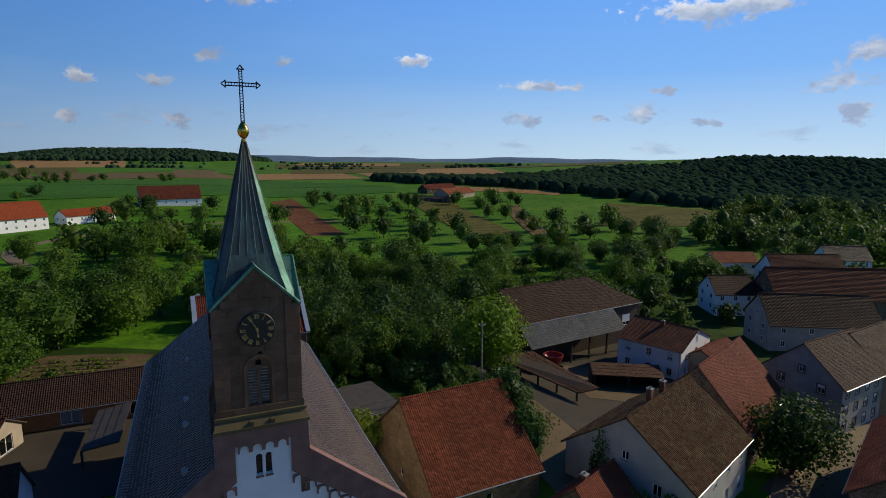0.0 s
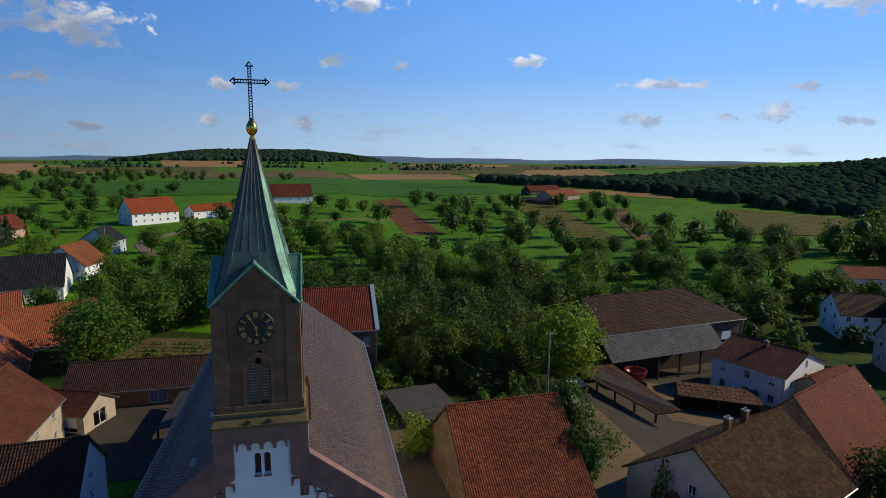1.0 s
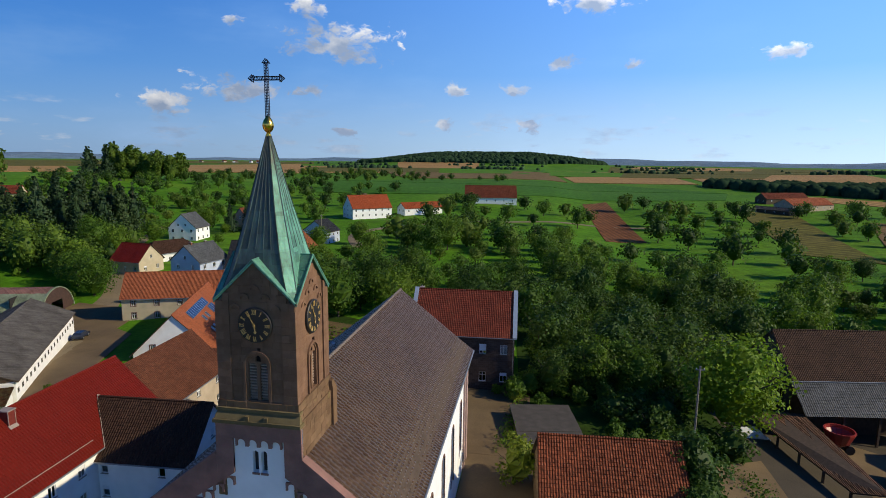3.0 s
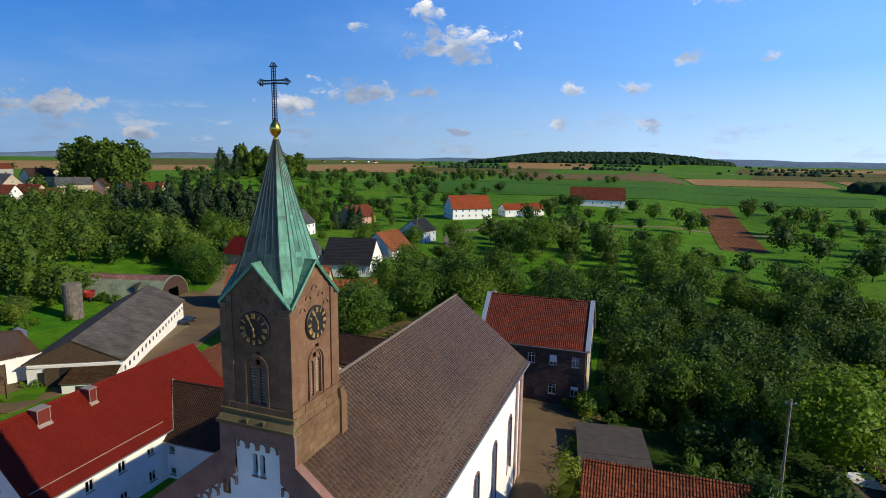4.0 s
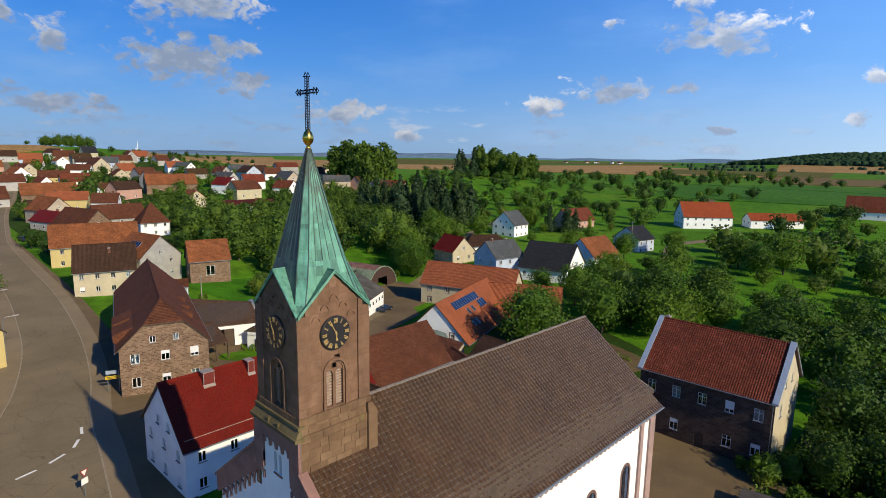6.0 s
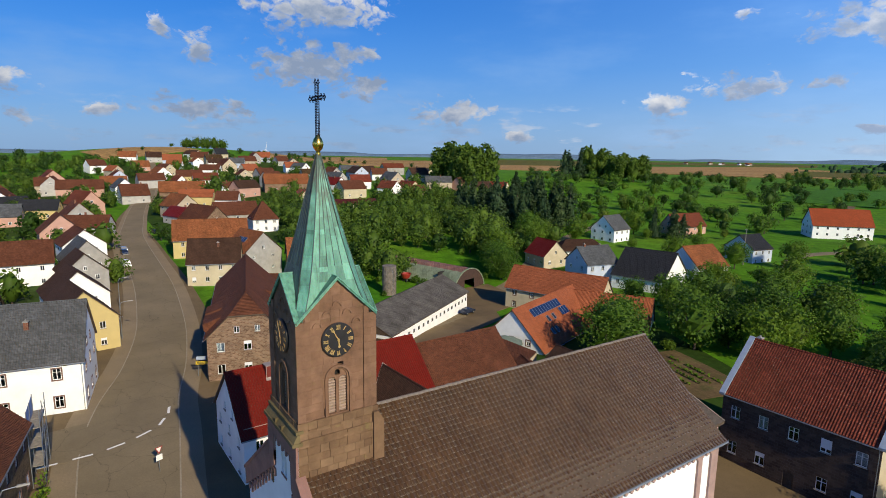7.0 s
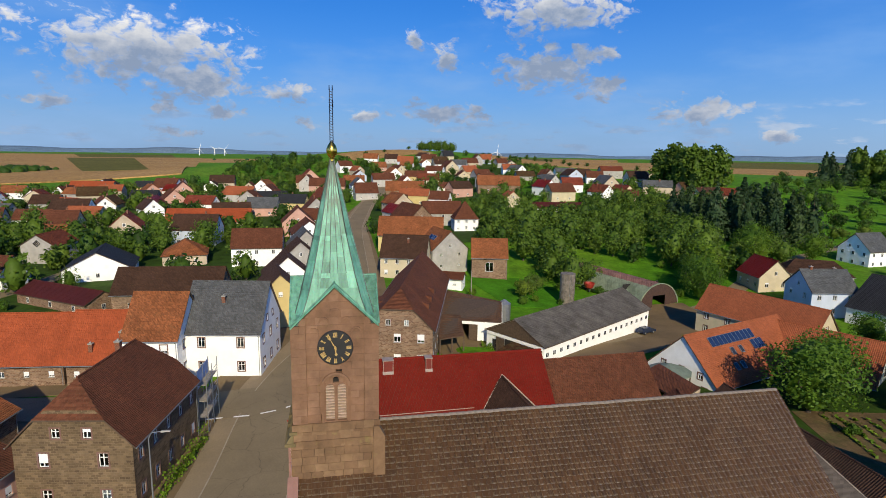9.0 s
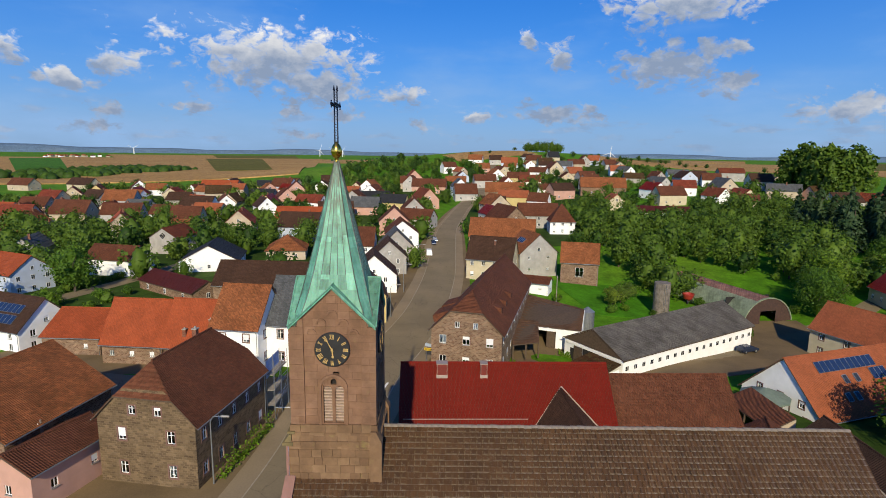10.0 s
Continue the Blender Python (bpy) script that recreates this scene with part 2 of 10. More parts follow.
def mat_plain(name, col, rough=0.6, metal=0.0, vary=0.25, scale=3.0, spec=0.5, fine=18.0, relief=0.004):
    """A surface of one colour, with stains and grain at two scales."""
    m, n, l, b = material(name)
    tc = n.new("ShaderNodeTexCoord")
    a = noise_node(n, l, tc.outputs["Object"], scale, 5)
    f = noise_node(n, l, tc.outputs["Object"], fine, 3)
    c1 = ramp_node(n, l, a.outputs["Fac"], [(0.3, scaled(col, 1 - vary)), (0.7, scaled(col, 1 + vary * 0.6))])
    c2 = mix_col(n, l, 0.35 * vary / 0.25 if vary < 0.25 else 0.35, c1.outputs[0], f.outputs["Color"], "SOFT_LIGHT")
    l.new(c2, b.inputs["Base Color"])
    b.inputs["Roughness"].default_value, b.inputs["Metallic"].default_value = rough, metal
    b.inputs["Specular IOR Level"].default_value = spec
    if relief:
        bump(n, l, b, f.outputs["Fac"], relief)
    return m


def mat_tiles(name, col, tile=(0.24, 0.33), spread=0.28, moss=0.0, wave=0.03, rough=0.75, stain=0.3, lichen=0.0, along="X", spec=0.15, ticks=0.0, dusty=0.0, step=None, saw=0.0):
    """Roof tiles: rolls along the ridge, each tile of its own shade, stains, moss and lichen."""
    m, n, l, b = material(name)
    tc = n.new("ShaderNodeTexCoord")
    sep = n.new("ShaderNodeSeparateXYZ"); l.new(tc.outputs["Object"], sep.inputs[0])
    fx = math_node(n, l, "FLOOR", math_node(n, l, "DIVIDE", sep.outputs[along], tile[0]))
    rise, foot = step or (tile[1] * 0.6, 0.0)
    lvl = math_node(n, l, "DIVIDE", math_node(n, l, "SUBTRACT", sep.outputs["Z"], foot), rise)
    fy = math_node(n, l, "FLOOR", lvl)
    # counted round the corner too, so that hipped ends are tiled like the long slopes
    fc = math_node(n, l, "FLOOR", math_node(n, l, "DIVIDE", math_node(n, l, "ADD", sep.outputs["X"], sep.outputs["Y"]), tile[0]))
    cb = n.new("ShaderNodeCombineXYZ"); l.new(fx if step else fc, cb.inputs[0]); l.new(fy, cb.inputs[1])
    wn = n.new("ShaderNodeTexWhiteNoise"); wn.noise_dimensions = "2D"; l.new(cb.outputs[0], wn.inputs["Vector"])
    c0 = ramp_node(n, l, wn.outputs["Value"], [(0.0, scaled(col, 1 - spread)), (0.6, col), (1.0, scaled(col, 1 + spread))])
    big = noise_node(n, l, tc.outputs["Object"], 0.35, 6, 0.65)
    dark = ramp_node(n, l, big.outputs["Fac"], [(0.35, (1 - stain,) * 3), (0.65, (1.08,) * 3)])
    c1 = mix_col(n, l, 1.0, c0.outputs[0], dark.outputs[0], "MULTIPLY")
    if moss:
        mo = noise_node(n, l, tc.outputs["Object"], 1.3, 8, 0.7)
        mr = ramp_node(n, l, mo.outputs["Fac"], [(0.56 - 0.1 * moss, (0, 0, 0)), (0.72, (1, 1, 1))])
        c1 = mix_col(n, l, math_node(n, l, "MULTIPLY", mr.outputs[0], min(1.0, moss)), c1, (0.10, 0.095, 0.04))
    if lichen:
        li = noise_node(n, l, tc.outputs["Object"], 5.0, 4, 0.6)
        lr = ramp_node(n, l, li.outputs["Fac"], [(0.62, (0, 0, 0)), (0.70, (1, 1, 1))])
        c1 = mix_col(n, l, math_node(n, l, "MULTIPLY", lr.outputs[0], lichen), c1, (0.42, 0.36, 0.28))
    if ticks:
        # pale lichened edges of single tiles, in drifts
        fr = math_node(n, l, "FRACT", math_node(n, l, "DIVIDE", sep.outputs[along], tile[0]))
        fz = math_node(n, l, "FRACT", lvl)
        edge = math_node(n, l, "MAXIMUM", math_node(n, l, "MULTIPLY", math_node(n, l, "LESS_THAN", fz, 0.34), math_node(n, l, "LESS_THAN", fr, 0.86)), math_node(n, l, "MULTIPLY", math_node(n, l, "LESS_THAN", fr, 0.10), math_node(n, l, "LESS_THAN", fz, 0.7)))
        w2 = n.new("ShaderNodeTexWhiteNoise"); w2.noise_dimensions = "3D"
        cb2 = n.new("ShaderNodeCombineXYZ"); l.new(fx, cb2.inputs[0]); l.new(fy, cb2.inputs[1]); cb2.inputs[2].default_value = 7.3
        l.new(cb2.outputs[0], w2.inputs["Vector"])
        drift = noise_node(n, l, tc.outputs["Object"], 0.28, 5, 0.6)
        on = math_node(n, l, "LESS_THAN", w2.outputs["Value"], math_node(n, l, "MULTIPLY_ADD", drift.outputs["Fac"], 1.8, -0.15))
        c1 = mix_col(n, l, math_node(n, l, "MULTIPLY", math_node(n, l, "MULTIPLY", edge, on), ticks), c1, (0.30, 0.25, 0.17))
    l.new(c1, b.inputs["Base Color"])
    b.inputs["Roughness"].default_value = rough
    b.inputs["Specular IOR Level"].default_value = spec
    b.inputs["Sheen Weight"].default_value, b.inputs["Sheen Roughness"].default_value = dusty, 0.45
    s = math_node(n, l, "SINE", math_node(n, l, "MULTIPLY", sep.outputs[along], 2 * math.pi / tile[0]))
    h = math_node(n, l, "MULTIPLY_ADD", wn.outputs["Value"], 0.5, s)
    if saw:
        # each course overlaps the one below it
        h = math_node(n, l, "MULTIPLY_ADD", math_node(n, l, "FRACT", lvl), -saw, h)
    bump(n, l, b, h, wave)
    return m


def mat_masonry(name, cols, size=(0.5, 0.28), mortar=(0.32, 0.26, 0.22), rough=0.9, stain=0.35, gap=0.03, relief=0.03):
    """Rubble or squared stone by world place: brick cells of mixed shade."""
    m, n, l, b = material(name)
    tc = n.new("ShaderNodeTexCoord")
    sep = n.new("ShaderNodeSeparateXYZ"); l.new(tc.outputs["Object"], sep.inputs[0])
    along = math_node(n, l, "ADD", sep.outputs["X"], sep.outputs["Y"])
    jig = noise_node(n, l, tc.outputs["Object"], 1.6, 3)
    jx = math_node(n, l, "MULTIPLY_ADD", jig.outputs["Fac"], 0.3, along)
    jz = math_node(n, l, "MULTIPLY_ADD", jig.outputs["Fac"], 0.2, sep.outputs["Z"])
    cb = n.new("ShaderNodeCombineXYZ"); l.new(jx, cb.inputs[0]); l.new(jz, cb.inputs[1])
    br = n.new("ShaderNodeTexBrick")
    br.inputs["Scale"].default_value = 1.0
    br.inputs["Brick Width"].default_value, br.inputs["Row Height"].default_value = size
    br.inputs["Mortar Size"].default_value, br.inputs["Mortar Smooth"].default_value = gap, 0.4
    br.inputs["Color1"].default_value, br.inputs["Color2"].default_value = (0, 0, 0, 1), (1, 1, 1, 1)
    br.inputs["Bias"].default_value = 0.0
    br.inputs["Mortar"].default_value = (0.5, 0.5, 0.5, 1)
    l.new(cb.outputs[0], br.inputs["Vector"])
    cr = ramp_node(n, l, br.outputs["Color"], [(0.0, cols[0]), (0.5, cols[1]), (1.0, cols[2])])
    c0 = mix_col(n, l, br.outputs["Fac"], cr.outputs[0], mortar)
    big = noise_node(n, l, tc.outputs["Object"], 0.6, 6, 0.65)
    dk = ramp_node(n, l, big.outputs["Fac"], [(0.3, (1 - stain,) * 3), (0.7, (1.1,) * 3)])
    c1 = mix_col(n, l, 1.0, c0, dk.outputs[0], "MULTIPLY")
    l.new(c1, b.inputs["Base Color"])
    b.inputs["Roughness"].default_value = rough
    b.inputs["Specular IOR Level"].default_value = 0.2
    f = noise_node(n, l, tc.outputs["Object"], 14, 4)
    hh = math_node(n, l, "MULTIPLY_ADD", br.outputs["Fac"], -1.0, f.outputs["Fac"])
    bump(n, l, b, hh, relief)
    return m


def mat_stone_piece(name, cols, lichen=0.3):
    """Dressed sandstone: each block its own shade, darker runs, yellow-green lichen."""
    m, n, l, b = material(name)
    oi = n.new("ShaderNodeObjectInfo")
    ge = n.new("ShaderNodeNewGeometry")
    rnd = math_node(n, l, "FRACT", math_node(n, l, "ADD", oi.outputs["Random"], ge.outputs["Random Per Island"]))
    cr = ramp_node(n, l, rnd, [(0.0, cols[0]), (0.5, cols[1]), (1.0, cols[2])])
    tc = n.new("ShaderNodeTexCoord")
    pos = ge.outputs["Position"]
    big = noise_node(n, l, pos, 0.9, 7, 0.65)
    dk = ramp_node(n, l, big.outputs["Fac"], [(0.3, (0.62,) * 3), (0.68, (1.12,) * 3)])
    c1 = mix_col(n, l, 1.0, cr.outputs[0], dk.outputs[0], "MULTIPLY")
    li = noise_node(n, l, pos, 1.7, 8, 0.7)
    lr = ramp_node(n, l, li.outputs["Fac"], [(0.58, (0, 0, 0)), (0.72, (1, 1, 1))])
    c2 = mix_col(n, l, math_node(n, l, "MULTIPLY", lr.outputs[0], lichen), c1, (0.20, 0.17, 0.055))
    l.new(c2, b.inputs["Base Color"])
    b.inputs["Roughness"].default_value = 0.9
    b.inputs["Specular IOR Level"].default_value = 0.2
    f = noise_node(n, l, pos, 20, 5)
    bump(n, l, b, f.outputs["Fac"], 0.012)
    return m


def mat_copper(name, cols=((0.055, 0.07, 0.055), (0.072, 0.165, 0.12), (0.105, 0.285, 0.205), (0.17, 0.38, 0.285))):
    """Weathered copper sheet: verdigris with dark brown streaks running down."""
    m, n, l, b = material(name)
    ge = n.new("ShaderNodeNewGeometry")
    mp = n.new("ShaderNodeVectorMath"); mp.operation = "MULTIPLY"; mp.inputs[1].default_value = (2.2, 2.2, 0.16)
    l.new(ge.outputs["Position"], mp.inputs[0])
    st = noise_node(n, l, mp.outputs[0], 1.6, 6, 0.6)
    cr = ramp_node(n, l, st.outputs["Fac"], [(0.22, cols[0]), (0.33, cols[1]), (0.48, cols[2]), (0.75, cols[3])])
    isl = ramp_node(n, l, ge.outputs["Random Per Island"], [(0.0, (0.60,) * 3), (0.5, (0.95,) * 3), (1.0, (1.22,) * 3)])
    c1 = mix_col(n, l, 1.0, cr.outputs[0], isl.outputs[0], "MULTIPLY")
    fine = noise_node(n, l, ge.outputs["Position"], 9, 5)
    c2 = mix_col(n, l, 0.4, c1, fine.outputs["Color"], "SOFT_LIGHT")
    # upper third: bare dark metal washed by the weather
    sep = n.new("ShaderNodeSeparateXYZ"); l.new(ge.outputs["Position"], sep.inputs[0])
    up = n.new("ShaderNodeMapRange"); up.inputs["From Min"].default_value, up.inputs["From Max"].default_value = 31.0, 34.5
    l.new(sep.outputs["Z"], up.inputs["Value"])
    wm = math_node(n, l, "MULTIPLY", up.outputs[0], ramp_node(n, l, st.outputs["Fac"], [(0.4, (1, 1, 1)), (0.62, (0.1, 0.1, 0.1))]).outputs[0])
    c3 = mix_col(n, l, wm, c2, (0.10, 0.095, 0.075))
    l.new(c3, b.inputs["Base Color"])
    b.inputs["Roughness"].default_value, b.inputs["Metallic"].default_value = 0.55, 0.15
    bump(n, l, b, fine.outputs["Fac"], 0.01)
    return m


def mat_leaf(name, dark, light, trans=0.25, world_vary=0.05):
    m, n, l, b = material(name)
    ge = n.new("ShaderNodeNewGeometry")
    oi = n.new("ShaderNodeObjectInfo")
    cr = ramp_node(n, l, ge.outputs["Random Per Island"], [(0.0, dark), (1.0, light)])
    tint = ramp_node(n, l, oi.outputs["Random"], [(0.0, (0.72, 0.78, 0.7)), (0.5, (1.0, 1.0, 1.0)), (1.0, (1.28, 1.12, 0.85))])
    c = mix_col(n, l, 1.0, cr.outputs[0], tint.outputs[0], "MULTIPLY")
    big = noise_node(n, l, ge.outputs["Position"], world_vary * 8, 3)
    dk = ramp_node(n, l, big.outputs["Fac"], [(0.35, (0.75,) * 3), (0.65, (1.15,) * 3)])
    c = mix_col(n, l, 1.0, c, dk.outputs[0], "MULTIPLY")
    l.new(c, b.inputs["Base Color"])
    b.inputs["Roughness"].default_value = 0.6
    b.inputs["Specular IOR Level"].default_value = 0.25
    if trans:
        out = n["Material Output"]
        tr = n.new("ShaderNodeBsdfTranslucent"); l.new(c, tr.inputs["Color"])
        mx = n.new("ShaderNodeMixShader"); mx.inputs[0].default_value = trans
        l.new(b.outputs[0], mx.inputs[1]); l.new(tr.outputs[0], mx.inputs[2])
        l.new(mx.outputs[0], out.inputs["Surface"])
    return m


def mat_field(name, a, b_, c, scale=0.02, fine=1.2, rows=None, relief=0.05):
    """Crop or meadow: broad patches, fine tufts, and drill rows where given (spacing, angle)."""
    m, n, l, b = material(name)
    ge = n.new("ShaderNodeNewGeometry")
    p = ge.outputs["Position"]
    big = noise_node(n, l, p, scale, 6, 0.6)
    cr = ramp_node(n, l, big.outputs["Fac"], [(0.30, a), (0.5, b_), (0.70, c)])
    mid = noise_node(n, l, p, 0.22, 6, 0.65)
    md = ramp_node(n, l, mid.outputs["Fac"], [(0.32, (0.62,) * 3), (0.66, (1.2,) * 3)])
    col = mix_col(n, l, 1.0, cr.outputs[0], md.outputs[0], "MULTIPLY")
    fi = noise_node(n, l, p, fine, 6, 0.7)
    fd = ramp_node(n, l, fi.outputs["Fac"], [(0.3, (0.75,) * 3), (0.7, (1.2,) * 3)])
    col = mix_col(n, l, 1.0, col, fd.outputs[0], "MULTIPLY")
    if rows:
        sp, ang = rows
        sep = n.new("ShaderNodeSeparateXYZ"); l.new(p, sep.inputs[0])
        t = math_node(n, l, "ADD", math_node(n, l, "MULTIPLY", sep.outputs["X"], math.cos(radians(ang))), math_node(n, l, "MULTIPLY", sep.outputs["Y"], math.sin(radians(ang))))
        t = math_node(n, l, "MULTIPLY_ADD", big.outputs["Fac"], 3.0, t)
        s = math_node(n, l, "SINE", math_node(n, l, "MULTIPLY", t, 2 * math.pi / sp))
        rd = ramp_node(n, l, math_node(n, l, "MULTIPLY_ADD", s, 0.5, 0.5), [(0.2, (0.8,) * 3), (0.8, (1.15,) * 3)])
        col = mix_col(n, l, 1.0, col, rd.outputs[0], "MULTIPLY")
    l.new(col, b.inputs["Base Color"])
    b.inputs["Roughness"].default_value = 0.95
    b.inputs["Specular IOR Level"].default_value = 0.1
    bump(n, l, b, fi.outputs["Fac"], relief)
    return m


def mat_paving(name, col, patch=0.35, crack=True):
    """Asphalt or yard surface with repairs, tyre-worn bands and cracks."""
    m, n, l, b = material(name)
    ge = n.new("ShaderNodeNewGeometry")
    p = ge.outputs["Position"]
    big = noise_node(n, l, p, 0.12, 6, 0.6)
    cr = ramp_node(n, l, big.outputs["Fac"], [(0.3, scaled(col, 1 - patch)), (0.7, scaled(col, 1 + patch))])
    fi = noise_node(n, l, p, 6.0, 5, 0.7)
    fd = ramp_node(n, l, fi.outputs["Fac"], [(0.3, (0.85,) * 3), (0.7, (1.12,) * 3)])
    c = mix_col(n, l, 1.0, cr.outputs[0], fd.outputs[0], "MULTIPLY")
    if crack:
        vo = n.new("ShaderNodeTexVoronoi"); vo.feature = "DISTANCE_TO_EDGE"; vo.inputs["Scale"].default_value = 0.22
        wv = n.new("ShaderNodeVectorMath"); wv.operation = "MULTIPLY_ADD"; wv.inputs[1].default_value = (4, 4, 4)
        l.new(big.outputs["Color"], wv.inputs[0]); l.new(p, wv.inputs[2]); l.new(wv.outputs[0], vo.inputs["Vector"])
        ck = ramp_node(n, l, vo.outputs["Distance"], [(0.0, (0.55,) * 3), (0.012, (1, 1, 1))])
        c = mix_col(n, l, 0.8, c, ck.outputs[0], "MULTIPLY")
    l.new(c, b.inputs["Base Color"])
    b.inputs["Roughness"].default_value = 0.85
    b.inputs["Specular IOR Level"].default_value = 0.3
    bump(n, l, b, fi.outputs["Fac"], 0.01)
    return m


def mat_glass(name):
    m, n, l, b = material(name)
    b.inputs["Base Color"].default_value = (0.55, 0.62, 0.65, 1)
    b.inputs["Roughness"].default_value = 0.04
    b.inputs["Transmission Weight"].default_value = 1.0
    b.inputs["IOR"].default_value = 1.45
    return m


M = {}
M["white"] = mat_plain("white plaster", (0.83, 0.83, 0.82), 0.85, vary=0.08, scale=0.6, relief=0.006)
M["offwhite"] = mat_plain("weathered off-white plaster", (0.4160, 0.4000, 0.3760), 0.9, vary=0.16, scale=0.5, relief=0.006)
M["cream"] = mat_plain("cream plaster", (0.4960, 0.4240, 0.2880), 0.85, vary=0.14, scale=0.5, relief=0.006)
M["yellow"] = mat_plain("yellow plaster", (0.5280, 0.4160, 0.1760), 0.85, vary=0.10, scale=0.5, relief=0.006)
M["grey_plaster"] = mat_plain("grey plaster", (0.3360, 0.3200, 0.2960), 0.9, vary=0.22, scale=0.5, relief=0.008)
M["beige"] = mat_plain("beige plaster", (0.4400, 0.3600, 0.2640), 0.9, vary=0.18, scale=0.5, relief=0.008)
M["pink"] = mat_plain("salmon plaster", (0.4960, 0.2880, 0.2240), 0.85, vary=0.12, scale=0.5)
M["bluewhite"] = mat_plain("pale blue plaster", (0.4400, 0.4960, 0.6080), 0.85, vary=0.10, scale=0.5)
M["trim"] = mat_plain("red sandstone trim", (0.2400, 0.1240, 0.1000), 0.85, vary=0.25, scale=1.2)
M["pilaster"] = mat_plain("pale pink sandstone", (0.3600, 0.2400, 0.2080), 0.85, vary=0.2, scale=1.0)
M["ashlar"] = mat_stone_piece("brown sandstone block", ((0.190, 0.104, 0.062), (0.206, 0.114, 0.070), (0.232, 0.131, 0.082)), 0.24)
M["ashlar_low"] = mat_stone_piece("lichened sandstone block", ((0.152, 0.088, 0.050), (0.184, 0.110, 0.061), (0.224, 0.138, 0.078)), 0.55)
M["rubble"] = mat_masonry("rubble sandstone", ((0.150, 0.082, 0.051), (0.228, 0.136, 0.086), (0.330, 0.215, 0.140)), (0.42, 0.22), (0.30, 0.225, 0.155))
M["rubble_grey"] = mat_masonry("old grey-brown stone wall", ((0.1064, 0.0712, 0.0416), (0.1520, 0.1056, 0.0592), (0.2056, 0.1424, 0.0832)), (0.5, 0.25), (0.1896, 0.1360, 0.0832))
M["rubble_dark"] = mat_masonry("dark sandstone wall", ((0.0600, 0.0400, 0.0320), (0.0840, 0.0560, 0.0440), (0.1120, 0.0760, 0.0600)), (0.6, 0.32), (0.0960, 0.0760, 0.0640))
M["ochre_wall"] = mat_masonry("ochre rubble wall", ((0.1976, 0.1160, 0.0504), (0.2584, 0.1568, 0.0712), (0.3192, 0.2040, 0.1008)), (0.45, 0.25), (0.2736, 0.1840, 0.1008), relief=0.02)
M["tile_church"] = mat_tiles("weathered brown church tiles", (0.0740, 0.0365, 0.0150), (0.36, 0.36), 0.16, 0.0, 0.03, 0.47, 0.22, lichen=0.10, along="Y", spec=0.20, ticks=0.22, dusty=0.26, step=(0.2138, 13.634))
M["tile_red"] = mat_tiles("new dark red tiles", (0.150, 0.0135, 0.0075), (0.30, 0.36), 0.05, 0, 0.012, 0.5, 0.10, step=(0.25, 5.5), saw=7.0)
M["tile_orange"] = mat_tiles("bright orange tiles", (0.2978, 0.0662, 0.0240), (0.30, 0.36), 0.12, 0, 0.03, 0.7, 0.15)
M["tile_salmon"] = mat_tiles("salmon clay tiles", (0.3088, 0.0928, 0.0400), (0.28, 0.34), 0.14, 0, 0.03, 0.75, 0.18)
M["tile_old"] = mat_tiles("old orange-brown clay tiles", (0.2648, 0.0928, 0.0368), (0.24, 0.3), 0.30, 0.25, 0.035, 0.85, 0.30)
M["tile_brown"] = mat_tiles("brown clay tiles", (0.122, 0.0440, 0.0235), (0.26, 0.33), 0.22, 0.1, 0.03, 0.8, 0.25)
M["tile_darkbrown"] = mat_tiles("dark brown clay tiles", (0.0624, 0.0320, 0.0200), (0.26, 0.33), 0.20, 0.1, 0.03, 0.75, 0.25)
M["tile_parsonage"] = mat_tiles("dark red lichened tiles", (0.1914, 0.0420, 0.0230), (0.28, 0.36), 0.22, 0.0, 0.035, 0.8, 0.30, lichen=0.5)
M["tile_moss"] = mat_tiles("mossy brown tiles", (0.0680, 0.0320, 0.0144), (0.24, 0.3), 0.35, 0.9, 0.035, 0.9, 0.30)
M["tile_redbrown"] = mat_tiles("red-brown clay tiles", (0.1600, 0.0440, 0.0224), (0.26, 0.33), 0.16, 0.05, 0.03, 0.8, 0.22)
M["tile_villa"] = mat_tiles("faded orange-brown tiles", (0.200, 0.078, 0.040), (0.28, 0.34), 0.20, 0.05, 0.035, 0.8, 0.25)
M["tile_slate"] = mat_tiles("grey slate tiles", (0.0920, 0.0960, 0.1000), (0.30, 0.32), 0.25, 0.1, 0.02, 0.7, 0.28)
M["tile_black"] = mat_tiles("black roof tiles", (0.0280, 0.0288, 0.0320), (0.30, 0.34), 0.2, 0, 0.025, 0.6, 0.15)
M["eternit"] = mat_tiles("grey corrugated cement sheet", (0.142, 0.128, 0.114), (0.18, 2.4), 0.22, 0.3, 0.04, 0.85, 0.45)
M["eternit_brown"] = mat_tiles("rusty brown corrugated sheet", (0.1248, 0.0672, 0.0400), (0.18, 2.4), 0.16, 0.1, 0.04, 0.8, 0.35)
M["copper"] = mat_copper("verdigris copper")
# dark copy of the copper: shade colour for the sunless spire faces; seams too
M["copper_dark"] = mat_copper("dark copper of seams and shaded faces", ((0.0360, 0.0440, 0.0400), (0.0520, 0.0720, 0.0640), (0.0680, 0.1000, 0.0880), (0.0960, 0.1600, 0.1360)))
M["gold"] = mat_plain("gilded metal", (0.83, 0.50, 0.10), 0.25, 1.0, 0.15, 4.0)
M["iron"] = mat_plain("blue-black wrought iron", (0.028, 0.034, 0.055), 0.45, 0.6, 0.2, 6.0)
M["clock"] = mat_plain("black clock face", (0.018, 0.017, 0.018), 0.5, 0.0, 0.3, 2.0)
